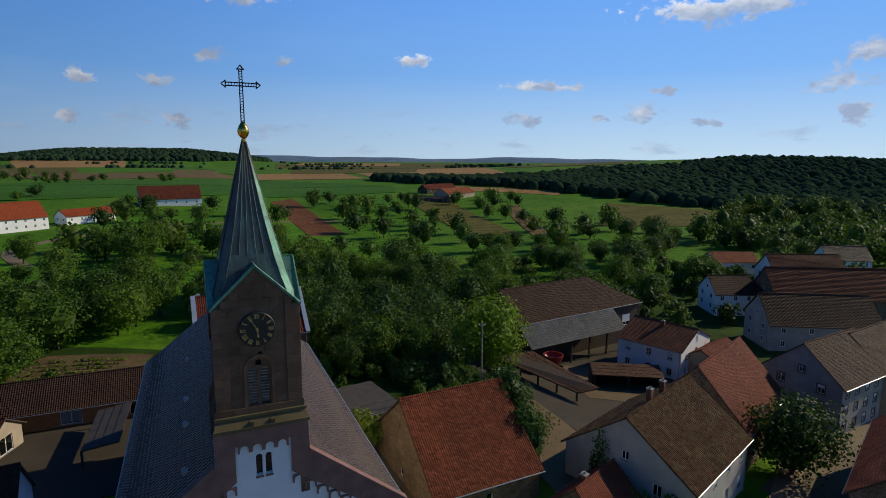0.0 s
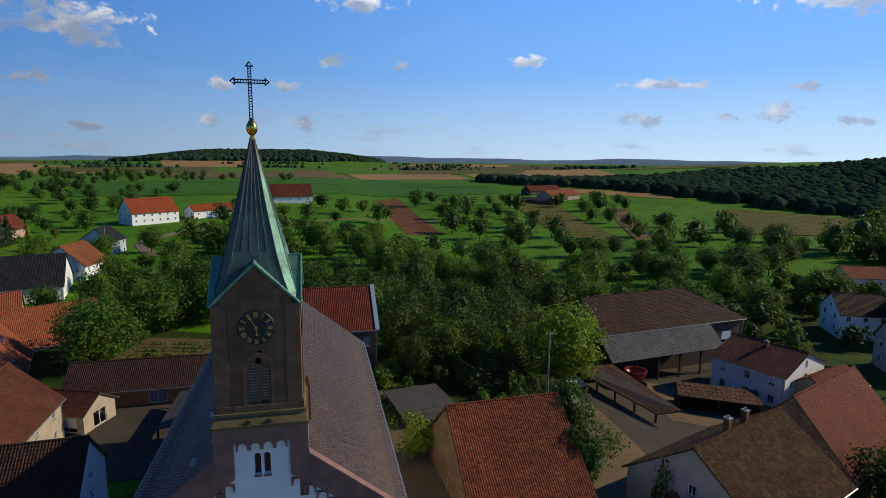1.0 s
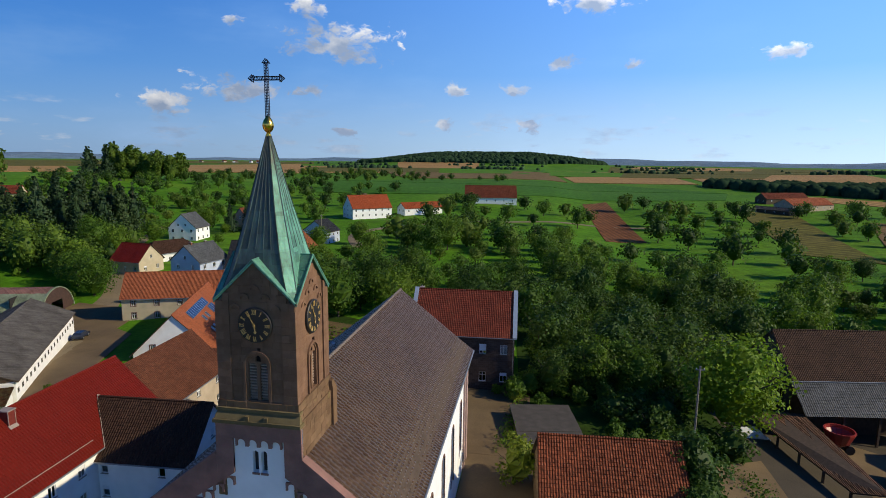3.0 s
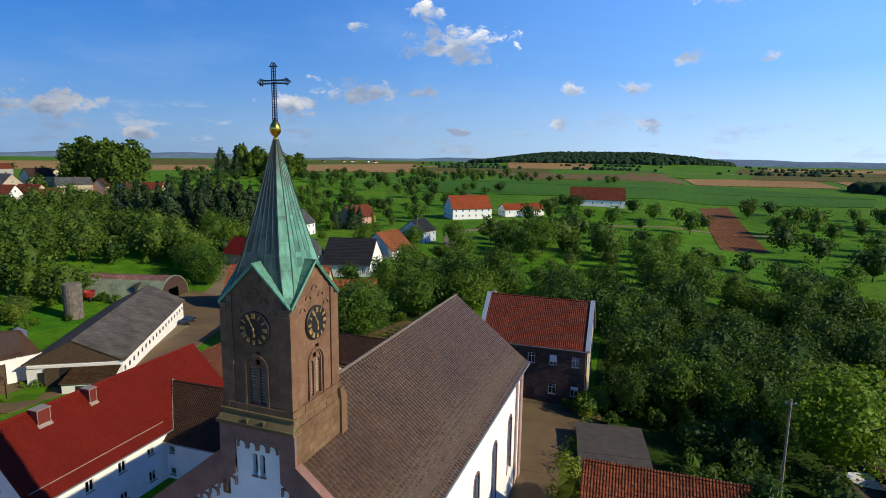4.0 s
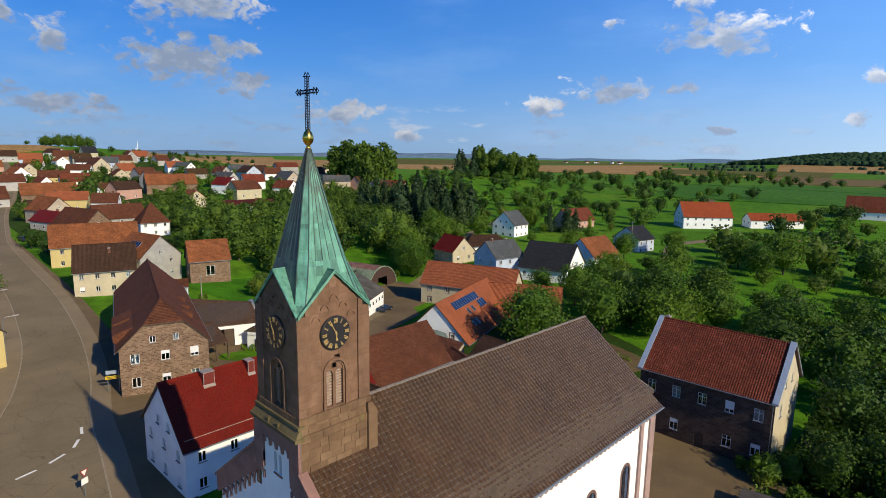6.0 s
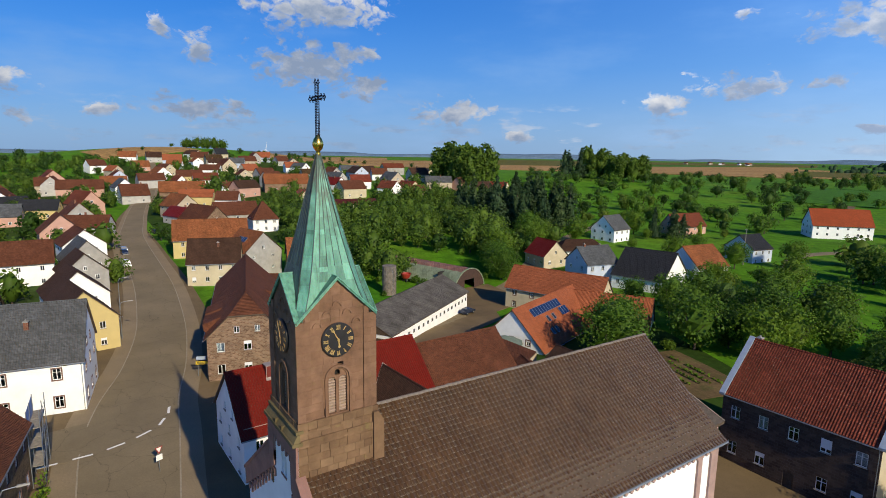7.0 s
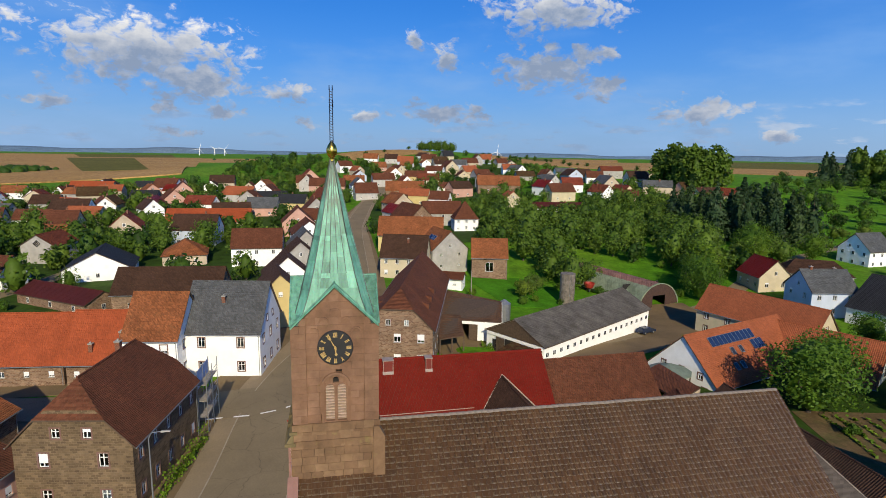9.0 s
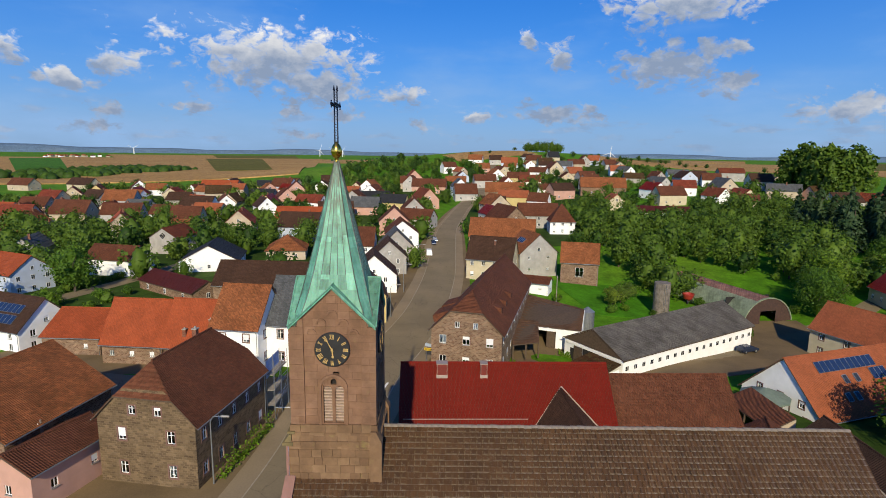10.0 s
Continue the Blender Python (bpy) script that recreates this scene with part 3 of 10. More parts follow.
M["numeral"] = mat_plain("tarnished gold numerals", (0.50, 0.33, 0.12), 0.5, 0.2, 0.25, 6.0)
M["louvre"] = mat_plain("weathered wooden louvre", (0.36, 0.26, 0.20), 0.85, 0, 0.25, 5.0)
M["dark"] = mat_plain("dark opening", (0.015, 0.013, 0.012), 0.9, 0, 0.2, 2.0)
M["wood"] = mat_plain("weathered brown wood", (0.0800, 0.0520, 0.0320), 0.8, 0, 0.35, 2.5)
M["wood_orange"] = mat_plain("orange-stained boards", (0.2880, 0.1240, 0.0360), 0.7, 0, 0.25, 2.0)
M["frame"] = mat_plain("white window frame", (0.78, 0.78, 0.76), 0.4, 0, 0.06, 3.0, relief=0)
M["surround"] = mat_plain("brown sandstone surround", (0.1600, 0.0880, 0.0680), 0.85, 0, 0.2, 3.0)
M["blind"] = mat_plain("white roller blind", (0.72, 0.73, 0.74), 0.6, 0, 0.06, 3.0, relief=0)
M["glass"] = mat_glass("window glass")
M["zinc"] = mat_plain("grey zinc sheet", (0.3200, 0.3360, 0.3520), 0.45, 0.7, 0.15, 2.0)
M["lead"] = mat_plain("blue-white painted metal", (0.4000, 0.4640, 0.5440), 0.4, 0.3, 0.12, 2.0)
M["brick"] = mat_masonry("red chimney brick", ((0.1520, 0.0440, 0.0240), (0.2056, 0.0648, 0.0352), (0.2512, 0.0888, 0.0504)), (0.25, 0.085), (0.2280, 0.1768, 0.1304), gap=0.012, relief=0.01)
M["concrete"] = mat_plain("grey concrete", (0.2880, 0.2720, 0.2480), 0.9, 0, 0.22, 0.8)
M["asphalt"] = mat_paving("worn asphalt", (0.196, 0.152, 0.090), 0.16)
M["pavement"] = mat_paving("paved footway", (0.235, 0.178, 0.108), 0.16, False)
M["yard"] = mat_paving("gravelly yard", (0.150, 0.104, 0.052), 0.25, False)
M["kerb"] = mat_plain("grey kerb stone", (0.30, 0.25, 0.18), 0.9, 0, 0.25, 1.5)
# darker yard surface: shade of buildings and trees put into the colour
M["yard_dark"] = mat_paving("dark yard with shade in its colour", (0.060, 0.048, 0.032), 0.3, False)
M["paint"] = mat_plain("white road paint", (0.78, 0.77, 0.73), 0.7, 0, 0.15, 2.0)
M["solar"] = mat_plain("blue solar cells", (0.020, 0.040, 0.105), 0.12, 0.2, 0.15, 2.0, relief=0)
M["yellow_sign"] = mat_plain("yellow sign sheet", (0.6000, 0.4000, 0.0240), 0.5, 0, 0.08, 2.0, relief=0)
M["blue"] = mat_plain("blue plastic sheet", (0.0160, 0.0720, 0.3040), 0.45, 0, 0.2, 2.0)
M["redpaint"] = mat_plain("red painted steel", (0.2880, 0.0280, 0.0200), 0.45, 0, 0.2, 2.0)
M["redclad"] = mat_plain("dark red sheet cladding", (0.150, 0.022, 0.014), 0.55, 0, 0.2, 3.0)
M["flash"] = mat_plain("dull zinc flashing", (0.34, 0.27, 0.23), 0.6, 0.2, 0.2, 2.0)
M["black_rubber"] = mat_plain("black rubber", (0.02, 0.02, 0.02), 0.8, 0, 0.2, 5.0)
M["bark"] = mat_plain("grey-brown bark", (0.0800, 0.0600, 0.0440), 0.95, 0, 0.35, 5.0, relief=0.02)
M["grass"] = mat_field("meadow grass", (0.0510, 0.1480, 0.0050), (0.0750, 0.1980, 0.0065), (0.1180, 0.2130, 0.0140), 0.016, 1.0)
M["lawn"] = mat_field("bright lawn", (0.0432, 0.1512, 0.0048), (0.0520, 0.1776, 0.0064), (0.0648, 0.1888, 0.0096), 0.03, 1.5)
# garden grass; its dark tone also holds the shade behind church and trees
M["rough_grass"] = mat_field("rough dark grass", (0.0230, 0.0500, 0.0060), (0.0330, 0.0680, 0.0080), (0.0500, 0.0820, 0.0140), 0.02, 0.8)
M["crop"] = mat_field("green crop", (0.0440, 0.1330, 0.0090), (0.0530, 0.1560, 0.0110), (0.0690, 0.1700, 0.0130), 0.01, 0.9, (6.0, 80))
M["stubble"] = mat_field("golden stubble", (0.3200, 0.1880, 0.0680), (0.3680, 0.2200, 0.0800), (0.4000, 0.2520, 0.1040), 0.008, 0.5, (9.0, 20))
M["soil"] = mat_field("brown ploughed soil", (0.1344, 0.0544, 0.0200), (0.1680, 0.0704, 0.0280), (0.1880, 0.0896, 0.0392), 0.02, 1.0, (3.0, 10), 0.15)
M["olive"] = mat_field("ripening olive field", (0.1008, 0.0992, 0.0176), (0.1208, 0.1120, 0.0200), (0.1408, 0.1216, 0.0280), 0.01, 0.6, (7.0, 60))
M["dry"] = mat_field("dry grassland", (0.150, 0.098, 0.040), (0.185, 0.122, 0.050), (0.150, 0.125, 0.040), 0.012, 0.6, (7.0, 75))
M["garden"] = mat_field("garden earth", (0.1072, 0.0736, 0.0360), (0.1408, 0.0960, 0.0472), (0.0808, 0.0896, 0.0256), 0.3, 2.0)
M["leaf"] = mat_leaf("green leaves", (0.0440, 0.1060, 0.0090), (0.1330, 0.2420, 0.0220), 0.42)
M["leaf_belt"] = mat_leaf("grey-green leaves", (0.044, 0.098, 0.013), (0.094, 0.176, 0.024), 0.38)
M["leaf_light"] = mat_leaf("bright green leaves", (0.0950, 0.1900, 0.0110), (0.2100, 0.3450, 0.0260), 0.45)
M["leaf_dark"] = mat_leaf("dark green leaves", (0.0290, 0.0720, 0.0090), (0.0790, 0.1500, 0.0180), 0.38)
M["leaf_olive"] = mat_leaf("olive green leaves", (0.0610, 0.1100, 0.0120), (0.1560, 0.2350, 0.0300), 0.42)
M["leaf_yellow"] = mat_leaf("yellow-green leaves", (0.0990, 0.1530, 0.0090), (0.2700, 0.3240, 0.0270))
M["needle"] = mat_leaf("dark needles", (0.0216, 0.0504, 0.0180), (0.0414, 0.0792, 0.0270), 0.2)
M["leaf_purple"] = mat_leaf("purple-brown leaves", (0.0198, 0.0090, 0.0090), (0.0630, 0.0270, 0.0234))
# bluish tint stands for the air between: haze put into the leaf colour
M["wood_far"] = mat_leaf("distant wood tinted with haze", (0.0300, 0.0560, 0.0324), (0.0450, 0.0784, 0.0405), 0.0, 0.004)
M["wood_far"].node_tree.nodes["Principled BSDF"].inputs["Specular IOR Level"].default_value = 0.0
M["wood_far"].node_tree.nodes["Principled BSDF"].inputs["Roughness"].default_value = 1.0
M["tile_sh"] = mat_tiles("sun-bleached red clay tiles", (0.1984, 0.0544, 0.0240), (0.24, 0.3), 0.35, 0.15, 0.035, 0.85, 0.35, lichen=0.3)
M["tile_maroon"] = mat_tiles("maroon sheet roof", (0.0840, 0.0176, 0.0160), (0.2, 2.4), 0.08, 0, 0.03, 0.6, 0.15)
# the haze of distance is mixed into this base colour
M["hazy"] = mat_field("blue-green distance with haze in its colour", (0.1212, 0.1898, 0.2678), (0.1426, 0.2201, 0.3024), (0.1854, 0.2505, 0.3110), 0.003, 0.02, None, 0.0)
M["felt"] = mat_plain("grey roofing felt", (0.0645, 0.0570, 0.0496), 0.9, 0, 0.3, 0.8)

# ---- building helpers ----
class Mesh:
    """Collects corners and faces, then becomes one mesh object."""

    def __init__(self):
        self.v, self.f, self.mi, self.m = [], [], [], 0

    def face(self, pts):
        n = len(self.v)
        self.v += [tuple(p) for p in pts]
        self.f.append(tuple(range(n, n + len(pts))))
        self.mi.append(self.m)

    def box(self, x0, y0, z0, x1, y1, z1, mat=None):
        P = [(x0, y0, z0), (x1, y0, z0), (x1, y1, z0), (x0, y1, z0), (x0, y0, z1), (x1, y0, z1), (x1, y1, z1), (x0, y1, z1)]
        self.solid(P, mat)

    def solid(self, P, mat=None):
        """Eight corners: four below, four above."""
        if mat is not None:
            P = [mat @ Vector(p) for p in P]
        n = len(self.v)
        self.v += [tuple(p) for p in P]
        for q in ((3, 2, 1, 0), (4, 5, 6, 7), (0, 1, 5, 4), (1, 2, 6, 5), (2, 3, 7, 6), (3, 0, 4, 7)):
            self.f.append(tuple(n + i for i in q))
            self.mi.append(self.m)

    def slab(self, poly, dz):
        """A flat polygon made solid downwards by dz."""
        n, k = len(self.v), len(poly)
        self.v += [tuple(p) for p in poly] + [(p[0], p[1], p[2] - dz) for p in poly]
        self.f.append(tuple(range(n, n + k))); self.mi.append(self.m)
        self.f.append(tuple(n + k + i for i in reversed(range(k)))); self.mi.append(self.m)
        for i in range(k):
            j = (i + 1) % k
            self.f.append((n + i, n + k + i, n + k + j, n + j)); self.mi.append(self.m)

    def tube(self, a, b, ra, rb, k=8, cap=True):
        a, b = Vector(a), Vector(b)
        d = (b - a).normalized()
        s = d.orthogonal().normalized()
        t = d.cross(s)
        n = len(self.v)
        for c, r in ((a, ra), (b, rb)):
            for i in range(k):
                w = 2 * math.pi * i / k
                self.v.append(tuple(c + s * (r * math.cos(w)) + t * (r * math.sin(w))))
        for i in range(k):
            j = (i + 1) % k
            self.f.append((n + i, n + j, n + k + j, n + k + i)); self.mi.append(self.m)
        if cap:
            self.f.append(tuple(n + i for i in reversed(range(k)))); self.mi.append(self.m)
            self.f.append(tuple(n + k + i for i in range(k))); self.mi.append(self.m)

    def lathe(self, prof, k=16, at=(0, 0, 0)):
        n = len(self.v)
        for r, z in prof:
            for i in range(k):
                w = 2 * math.pi * i / k
                self.v.append((at[0] + r * math.cos(w), at[1] + r * math.sin(w), at[2] + z))
        for a in range(len(prof) - 1):
            for i in range(k):
                j = (i + 1) % k
                self.f.append((n + a * k + i, n + a * k + j, n + (a + 1) * k + j, n + (a + 1) * k + i)); self.mi.append(self.m)

    def data(self, name, mats, smooth=False, weld=False):
        me = bpy.data.meshes.new(name)
        if weld:
            seen, idx, pts = {}, [], []
            for q in self.v:
                key = (round(q[0] * 500), round(q[1] * 500), round(q[2] * 500))
                if key not in seen:
                    seen[key] = len(pts)
                    pts.append(q)
                idx.append(seen[key])
            fs, ms = [], []
            for f, m in zip(self.f, self.mi):
                g = []
                for i in f:
                    if idx[i] not in g:
                        g.append(idx[i])
                if len(g) > 2:
                    fs.append(tuple(g)); ms.append(m)
            self.v, self.f, self.mi = pts, fs, ms
        me.from_pydata(self.v, [], self.f)
        for m in (mats if isinstance(mats, (list, tuple)) else [mats]):
            me.materials.append(m)
        if isinstance(mats, (list, tuple)) and len(mats) > 1:
            me.polygons.foreach_set("material_index", self.mi)
        if smooth:
            me.polygons.foreach_set("use_smooth", [True] * len(me.polygons))
        me.update()
        return me


def part(name, mb, mat, parent=None, label="", smooth=False, at=None, weld=False):
    """Links a mesh as one object under a thing or under a part."""
    me = mb if isinstance(mb, bpy.types.Mesh) else mb.data(name, mat, smooth, weld)
    ob = new(name, me)
    if parent is not None:
        ob.parent = parent
    if at is not None:
        ob.matrix_basis = at
    if label:
        tagged(ob, label)
    return ob


def sm(t):
    t = min(max(t, 0.0), 1.0)
    return t * t * (3 - 2 * t)


def ground_z(x, y):
    """The lie of the land: a hill to the west, a shallow valley to the east, a rise to the north."""
    z = 36 * math.exp(-(((x + 700) / 190) ** 2 + ((y - 130) / 260) ** 2))
    z += 10 * math.exp(-(((x + 420) / 230) ** 2 + ((y - 200) / 260) ** 2))
    z += 9 * math.exp(-(((x + 390) / 150) ** 2 + ((y - 340) / 170) ** 2))
    z -= 4.0 * sm((x - 22) / 45)
    z -= 4.0 * math.exp(-(((x + 85) / 45) ** 2 + ((y - 106) / 48) ** 2))
    z -= 1.5 * math.exp(-(((x + 64) / 13) ** 2 + ((y - 64) / 12) ** 2))
    z -= 1.2 * sm((y - 62) / 30) * sm((x + 20) / 30)
    z += 8 * sm((y - 270) / 260)
    # wooded ridge to the north, long slope to the east, far rise
    z += 46 * math.exp(-(((x + 175) / 450) ** 4 + ((y - 2500) / 420) ** 2))
    z += 33 * math.exp(-(((x - 1000) / 480) ** 2 + ((y - 800) / 520) ** 2))
    return z

# ---- land ----
def axis(near, far, step, grow):
    a, v = [0.0], step
    while a[-1] < far:
        a.append(a[-1] + v)
        if a[-1] > near:
            v *= grow
    return a


def land():
    ax = axis(260, 4850, 9.0, 1.075)
    ax = [-v for v in reversed(ax[1:])] + ax
    xs = [v - 60 for v in ax]
    ys = [v + 110 for v in ax]
    n = len(xs)
    mb = Mesh()
    mb.v = [(x, y, ground_z(x, y)) for y in ys for x in xs]
    mb.f = [(j * n + i, j * n + i + 1, (j + 1) * n + i + 1, (j + 1) * n + i) for j in range(n - 1) for i in range(n - 1)]
    mb.mi = [0] * len(mb.f)
    g = part("ground", mb, M["grass"], None, "", True)
    tagged(g, "rolling green meadow land reaching to the horizon", "ground", kind="structure")


land()


def sheet(name, poly, mat, lift, label, cat, step=8.0, kind="structure", parent=None):
    """A patch of ground of another kind, laid on the land: a convex four-sided outline, cut into a net."""
    a, b, c, d = [Vector((p[0], p[1])) for p in poly]
    nu = max(2, int(max((b - a).length, (c - d).length) / step))
    nv = max(2, int(max((d - a).length, (c - b).length) / step))
    nu, nv = min(nu, 60), min(nv, 60)
    mb = Mesh()
    for j in range(nv + 1):
        for i in range(nu + 1):
            s, t = i / nu, j / nv
            p = (a * (1 - s) + b * s) * (1 - t) + (d * (1 - s) + c * s) * t
            mb.v.append((p.x, p.y, ground_z(p.x, p.y) + lift))
    w = nu + 1
    mb.f = [(j * w + i, j * w + i + 1, (j + 1) * w + i + 1, (j + 1) * w + i) for j in range(nv) for i in range(nu)]
    # a skirt closes the edge down into the land
    ring = [i for i in range(w)] + [j * w + nu for j in range(1, nv + 1)] + [nv * w + i for i in range(nu - 1, -1, -1)] + [j * w for j in range(nv - 1, 0, -1)]
    base = len(mb.v)
    mb.v += [(mb.v[k][0], mb.v[k][1], mb.v[k][2] - lift - 0.3) for k in ring]
    for k in range(len(ring)):
        q = (k + 1) % len(ring)
        mb.f.append((ring[k], base + k, base + q, ring[q]))
    mb.mi = [0] * len(mb.f)
    ob = part(name, mb, mat, parent, "", False)
    if parent is None:
        tagged(ob, label, cat, kind=kind)
    return ob


def strip(name, line, mat, lift, label, cat, kind="structure", thick=0.3):
    """A road or path: centre points with half widths, smoothed, laid on the land."""
    pts = []
    P = [line[0]] + list(line) + [line[-1]]
    for k in range(1, len(P) - 2):
        for i in range(8):
            t = i / 8
            q = []
            for c in range(3):
                p0, p1, p2, p3 = P[k - 1][c], P[k][c], P[k + 1][c], P[k + 2][c]
                q.append(0.5 * (2 * p1 + (p2 - p0) * t + (2 * p0 - 5 * p1 + 4 * p2 - p3) * t * t + (3 * p1 - p0 - 3 * p2 + p3) * t ** 3))
            pts.append(q)
    pts.append(list(P[-2]))
    mb = Mesh()
    L, R = [], []
    for k, (x, y, h) in enumerate(pts):
        x0, y0, _ = pts[max(0, k - 1)]
        x1, y1, _ = pts[min(len(pts) - 1, k + 1)]
        d = Vector((x1 - x0, y1 - y0)).normalized()
        nx, ny = -d.y, d.x
        L.append((x + nx * h, y + ny * h)); R.append((x - nx * h, y - ny * h))
    for (lx, ly), (rx, ry) in zip(L, R):
        z = ground_z((lx + rx) / 2, (ly + ry) / 2)
        zl, zr = max(ground_z(lx, ly), z - 0.3), max(ground_z(rx, ry), z - 0.3)
        mb.v += [(lx, ly, zl + lift), ((lx + rx) / 2, (ly + ry) / 2, z + lift + 0.04), (rx, ry, zr + lift), (lx, ly, zl + lift - thick), (rx, ry, zr + lift - thick)]
    for k in range(len(L) - 1):
        a, b = 5 * k, 5 * k + 5
        mb.f += [(a, a + 1, b + 1, b), (a + 1, a + 2, b + 2, b + 1), (a + 3, a, b, b + 3), (a + 2, a + 4, b + 4, b + 2)]
    mb.f += [(0, 3, 4, 2, 1), tuple(len(mb.v) - 5 + i for i in (1, 2, 4, 3, 0))]
    mb.mi = [0] * len(mb.f)
    return tagged(part(name, mb, mat, None, "", False), label, cat, kind=kind)


# the main street, its side branch, and the lanes
strip("forecourts", [(125, 58, 5), (98, 50, 5.5), (84, 45, 6), (70, 38.4, 6), (55, 29, 7), (42, 20, 8.5), (30, 14, 10.5), (0, 20, 11), (-22, 23.5, 12), (-44, 26.5, 13.0), (-62, 30.5, 12), (-85, 34.2, 11), (-124, 37.6, 10), (-180, 40.5, 8.0), (-255, 46.2, 4.8), (-352, 66, 4.4), (-470, 82, 4.2)], M["yard"], 0.13,
      "brown earth and gravel forecourts along the village street", "yard")
STREET = [(125, 58, 3.2), (98, 50, 3.2), (84, 45, 3.3), (70, 38.6, 3.4), (55, 29.4, 3.8), (42, 21, 4.2), (30, 15.5, 4.4), (0, 21, 4.4), (-22, 24, 4.4), (-40, 26, 5.2), (-52, 28, 5.0), (-66, 31.8, 4.6), (-85, 35.4, 4.3), (-105, 37.6, 4.3), (-127, 39.2, 4.3), (-155, 40.0, 4.2), (-186, 41.0, 4.0), (-210, 42.4, 3.8), (-238, 45.9, 3.6), (-265, 49.5, 3.4), (-300, 55.2, 3.2), (-352, 66, 3.0), (-445, 79.8, 3.0), (-528, 90, 3.0), (-630, 98, 3.0)]
strip("pavement", [(x, y, h + (2.6 if x > -200 else 1.6)) for x, y, h in STREET[:-2]], M["pavement"], 0.19, "pale brown paved footways along the village street", "pavement")
strip("kerb", [(x, y, h + 0.17) for x, y, h in STREET[:-2]], M["kerb"], 0.225, "grey concrete kerbs edging the village street", "kerb")
strip("road", STREET, M["asphalt"], 0.23, "worn grey-brown asphalt village street curving uphill", "road")
strip("road", [(-44, 27, 5.0), (-43.5, 19, 4.6), (-43, 10, 3.8), (-46, -8, 3.4), (-52, -40, 3.2)], M["asphalt"], 0.215, "narrow asphalt side street joining the village street", "road")
strip("road", [(-61.5, 68, 2.4), (-66, 84, 3.4), (-72, 100, 3.8), (-84, 119, 3.5), (-92, 134, 2.6), (-120, 175, 2.0), (-150, 240, 1.8)], M["asphalt"], 0.10, "farm lane of worn asphalt beside the white barn", "road")
strip("road", [(-48, 205, 2.2), (-60, 245, 2.2), (-40, 286, 2.2), (10, 318, 2.2), (80, 336, 2.0)], M["asphalt"], 0.14, "narrow lane through the orchards", "road")
strip("road", [(-88, 330, 2.0), (-98, 370, 2.0), (-115, 430, 2.0), (-150, 540, 2.0)], M["yard"], 0.16, "dirt track rising between meadows", "road")

strip("road", [(-78, -58, 2.6), (-96, -50, 2.6), (-110, -45, 2.6), (-125, -41, 2.6), (-140, -38.5, 2.4), (-170, -34, 2.2)], M["asphalt"], 0.16, "narrow asphalt lane between village gardens", "road")
sheet("gardens", [(-430, -240), (-88, -240), (-88, 18), (-430, 18)], M["rough_grass"], 0.06, "gardens of rough grass between the village houses", "grass", 9)
sheet("gardens", [(-520, 52), (-165, 52), (-170, 96), (-520, 210)], M["rough_grass"], 0.06, "rough garden grass on the village slope", "grass", 9)


def far_hills():
    """Hills with haze painted into their colour, closing the view at the land's edge."""
    rng = random.Random(61)
    mb = Mesh()
    n = 150
    ph = [rng.uniform(0, 6.28) for _ in range(5)]
    for i in range(n + 1):
        a = radians(-80 + 220 * i / n)
        h = 33 + 9 * math.sin(5 * a + ph[0]) + 9 * math.sin(13 * a + ph[1]) + 5 * math.sin(29 * a + ph[2]) + 2 * math.sin(71 * a + ph[3])
        for r, z in ((4300, -4), (4420, 0.6 * h), (4600, h), (4750, -4)):
            mb.v.append((-60 - r * math.sin(a), 110 + r * math.cos(a), z))
    for i in range(n):
        for k in range(3):
            mb.f.append((4 * i + k, 4 * i + 4 + k, 4 * i + 5 + k, 4 * i + 1 + k)); mb.mi.append(0)
    tagged(part("far_hills", mb, M["hazy"], None, "", True), "pale blue hills with haze in their colour along the horizon", "hills", kind="structure")


far_hills()

# fields and meadows
sheet("field", [(51, 277), (71, 284), (72, 460), (52, 434)], M["soil"], 0.25, "narrow strip of reddish-brown ploughed soil", "field", 6)
sheet("field", [(-158, 426), (168, 487), (196, 572), (-205, 618)], M["crop"], 0.4, "wide dark green crop field", "field", 18)
sheet("field", [(-205, 622), (196, 576), (90, 780), (-130, 700)], M["crop"], 0.4, "far half of the dark green crop field", "field", 18)
sheet("field", [(70, 800), (222, 770), (330, 1640), (60, 1560)], M["stubble"], 0.6, "golden stubble field below the wooded ridge", "field", 30)
sheet("field", [(-150, 745), (60, 800), (50, 1300), (-260, 1240)], M["dry"], 0.6, "dry brown grassland below the wooded ridge", "field", 30)
sheet("field", [(-280, 1290), (50, 1340), (40, 1620), (-380, 1700)], M["crop"], 0.6, "green field at the foot of the wooded ridge", "field", 30)
sheet("field", [(-575, 833), (-346, 890), (-890, 2100), (-969, 1359)], M["stubble"], 1.1, "wide golden stubble field beyond the orchards", "field", 40)
sheet("field", [(-700, 800), (-243, 985), (-330, 1420), (-1000, 1900)], M["stubble"], 0.6, "golden stubble field beyond the meadows", "field", 40)
sheet("field", [(-235, 960), (-160, 760), (-270, 1250), (-340, 1400)], M["dry"], 0.6, "dry brown strip beside the stubble", "field", 30)
sheet("field", [(215, 262), (290, 229), (364, 284), (306, 362)], M["olive"], 0.3, "ripening olive-yellow field below the forest", "field", 10)
sheet("field", [(130, 262), (154, 244), (186, 402), (160, 452)], M["olive"], 0.3, "long olive-brown strip of grassland", "field", 8)
sheet("field", [(158, 243), (168, 240), (228, 372), (216, 378)], M["dry"], 0.3, "narrow mown strip beside the olive grassland", "field", 8)
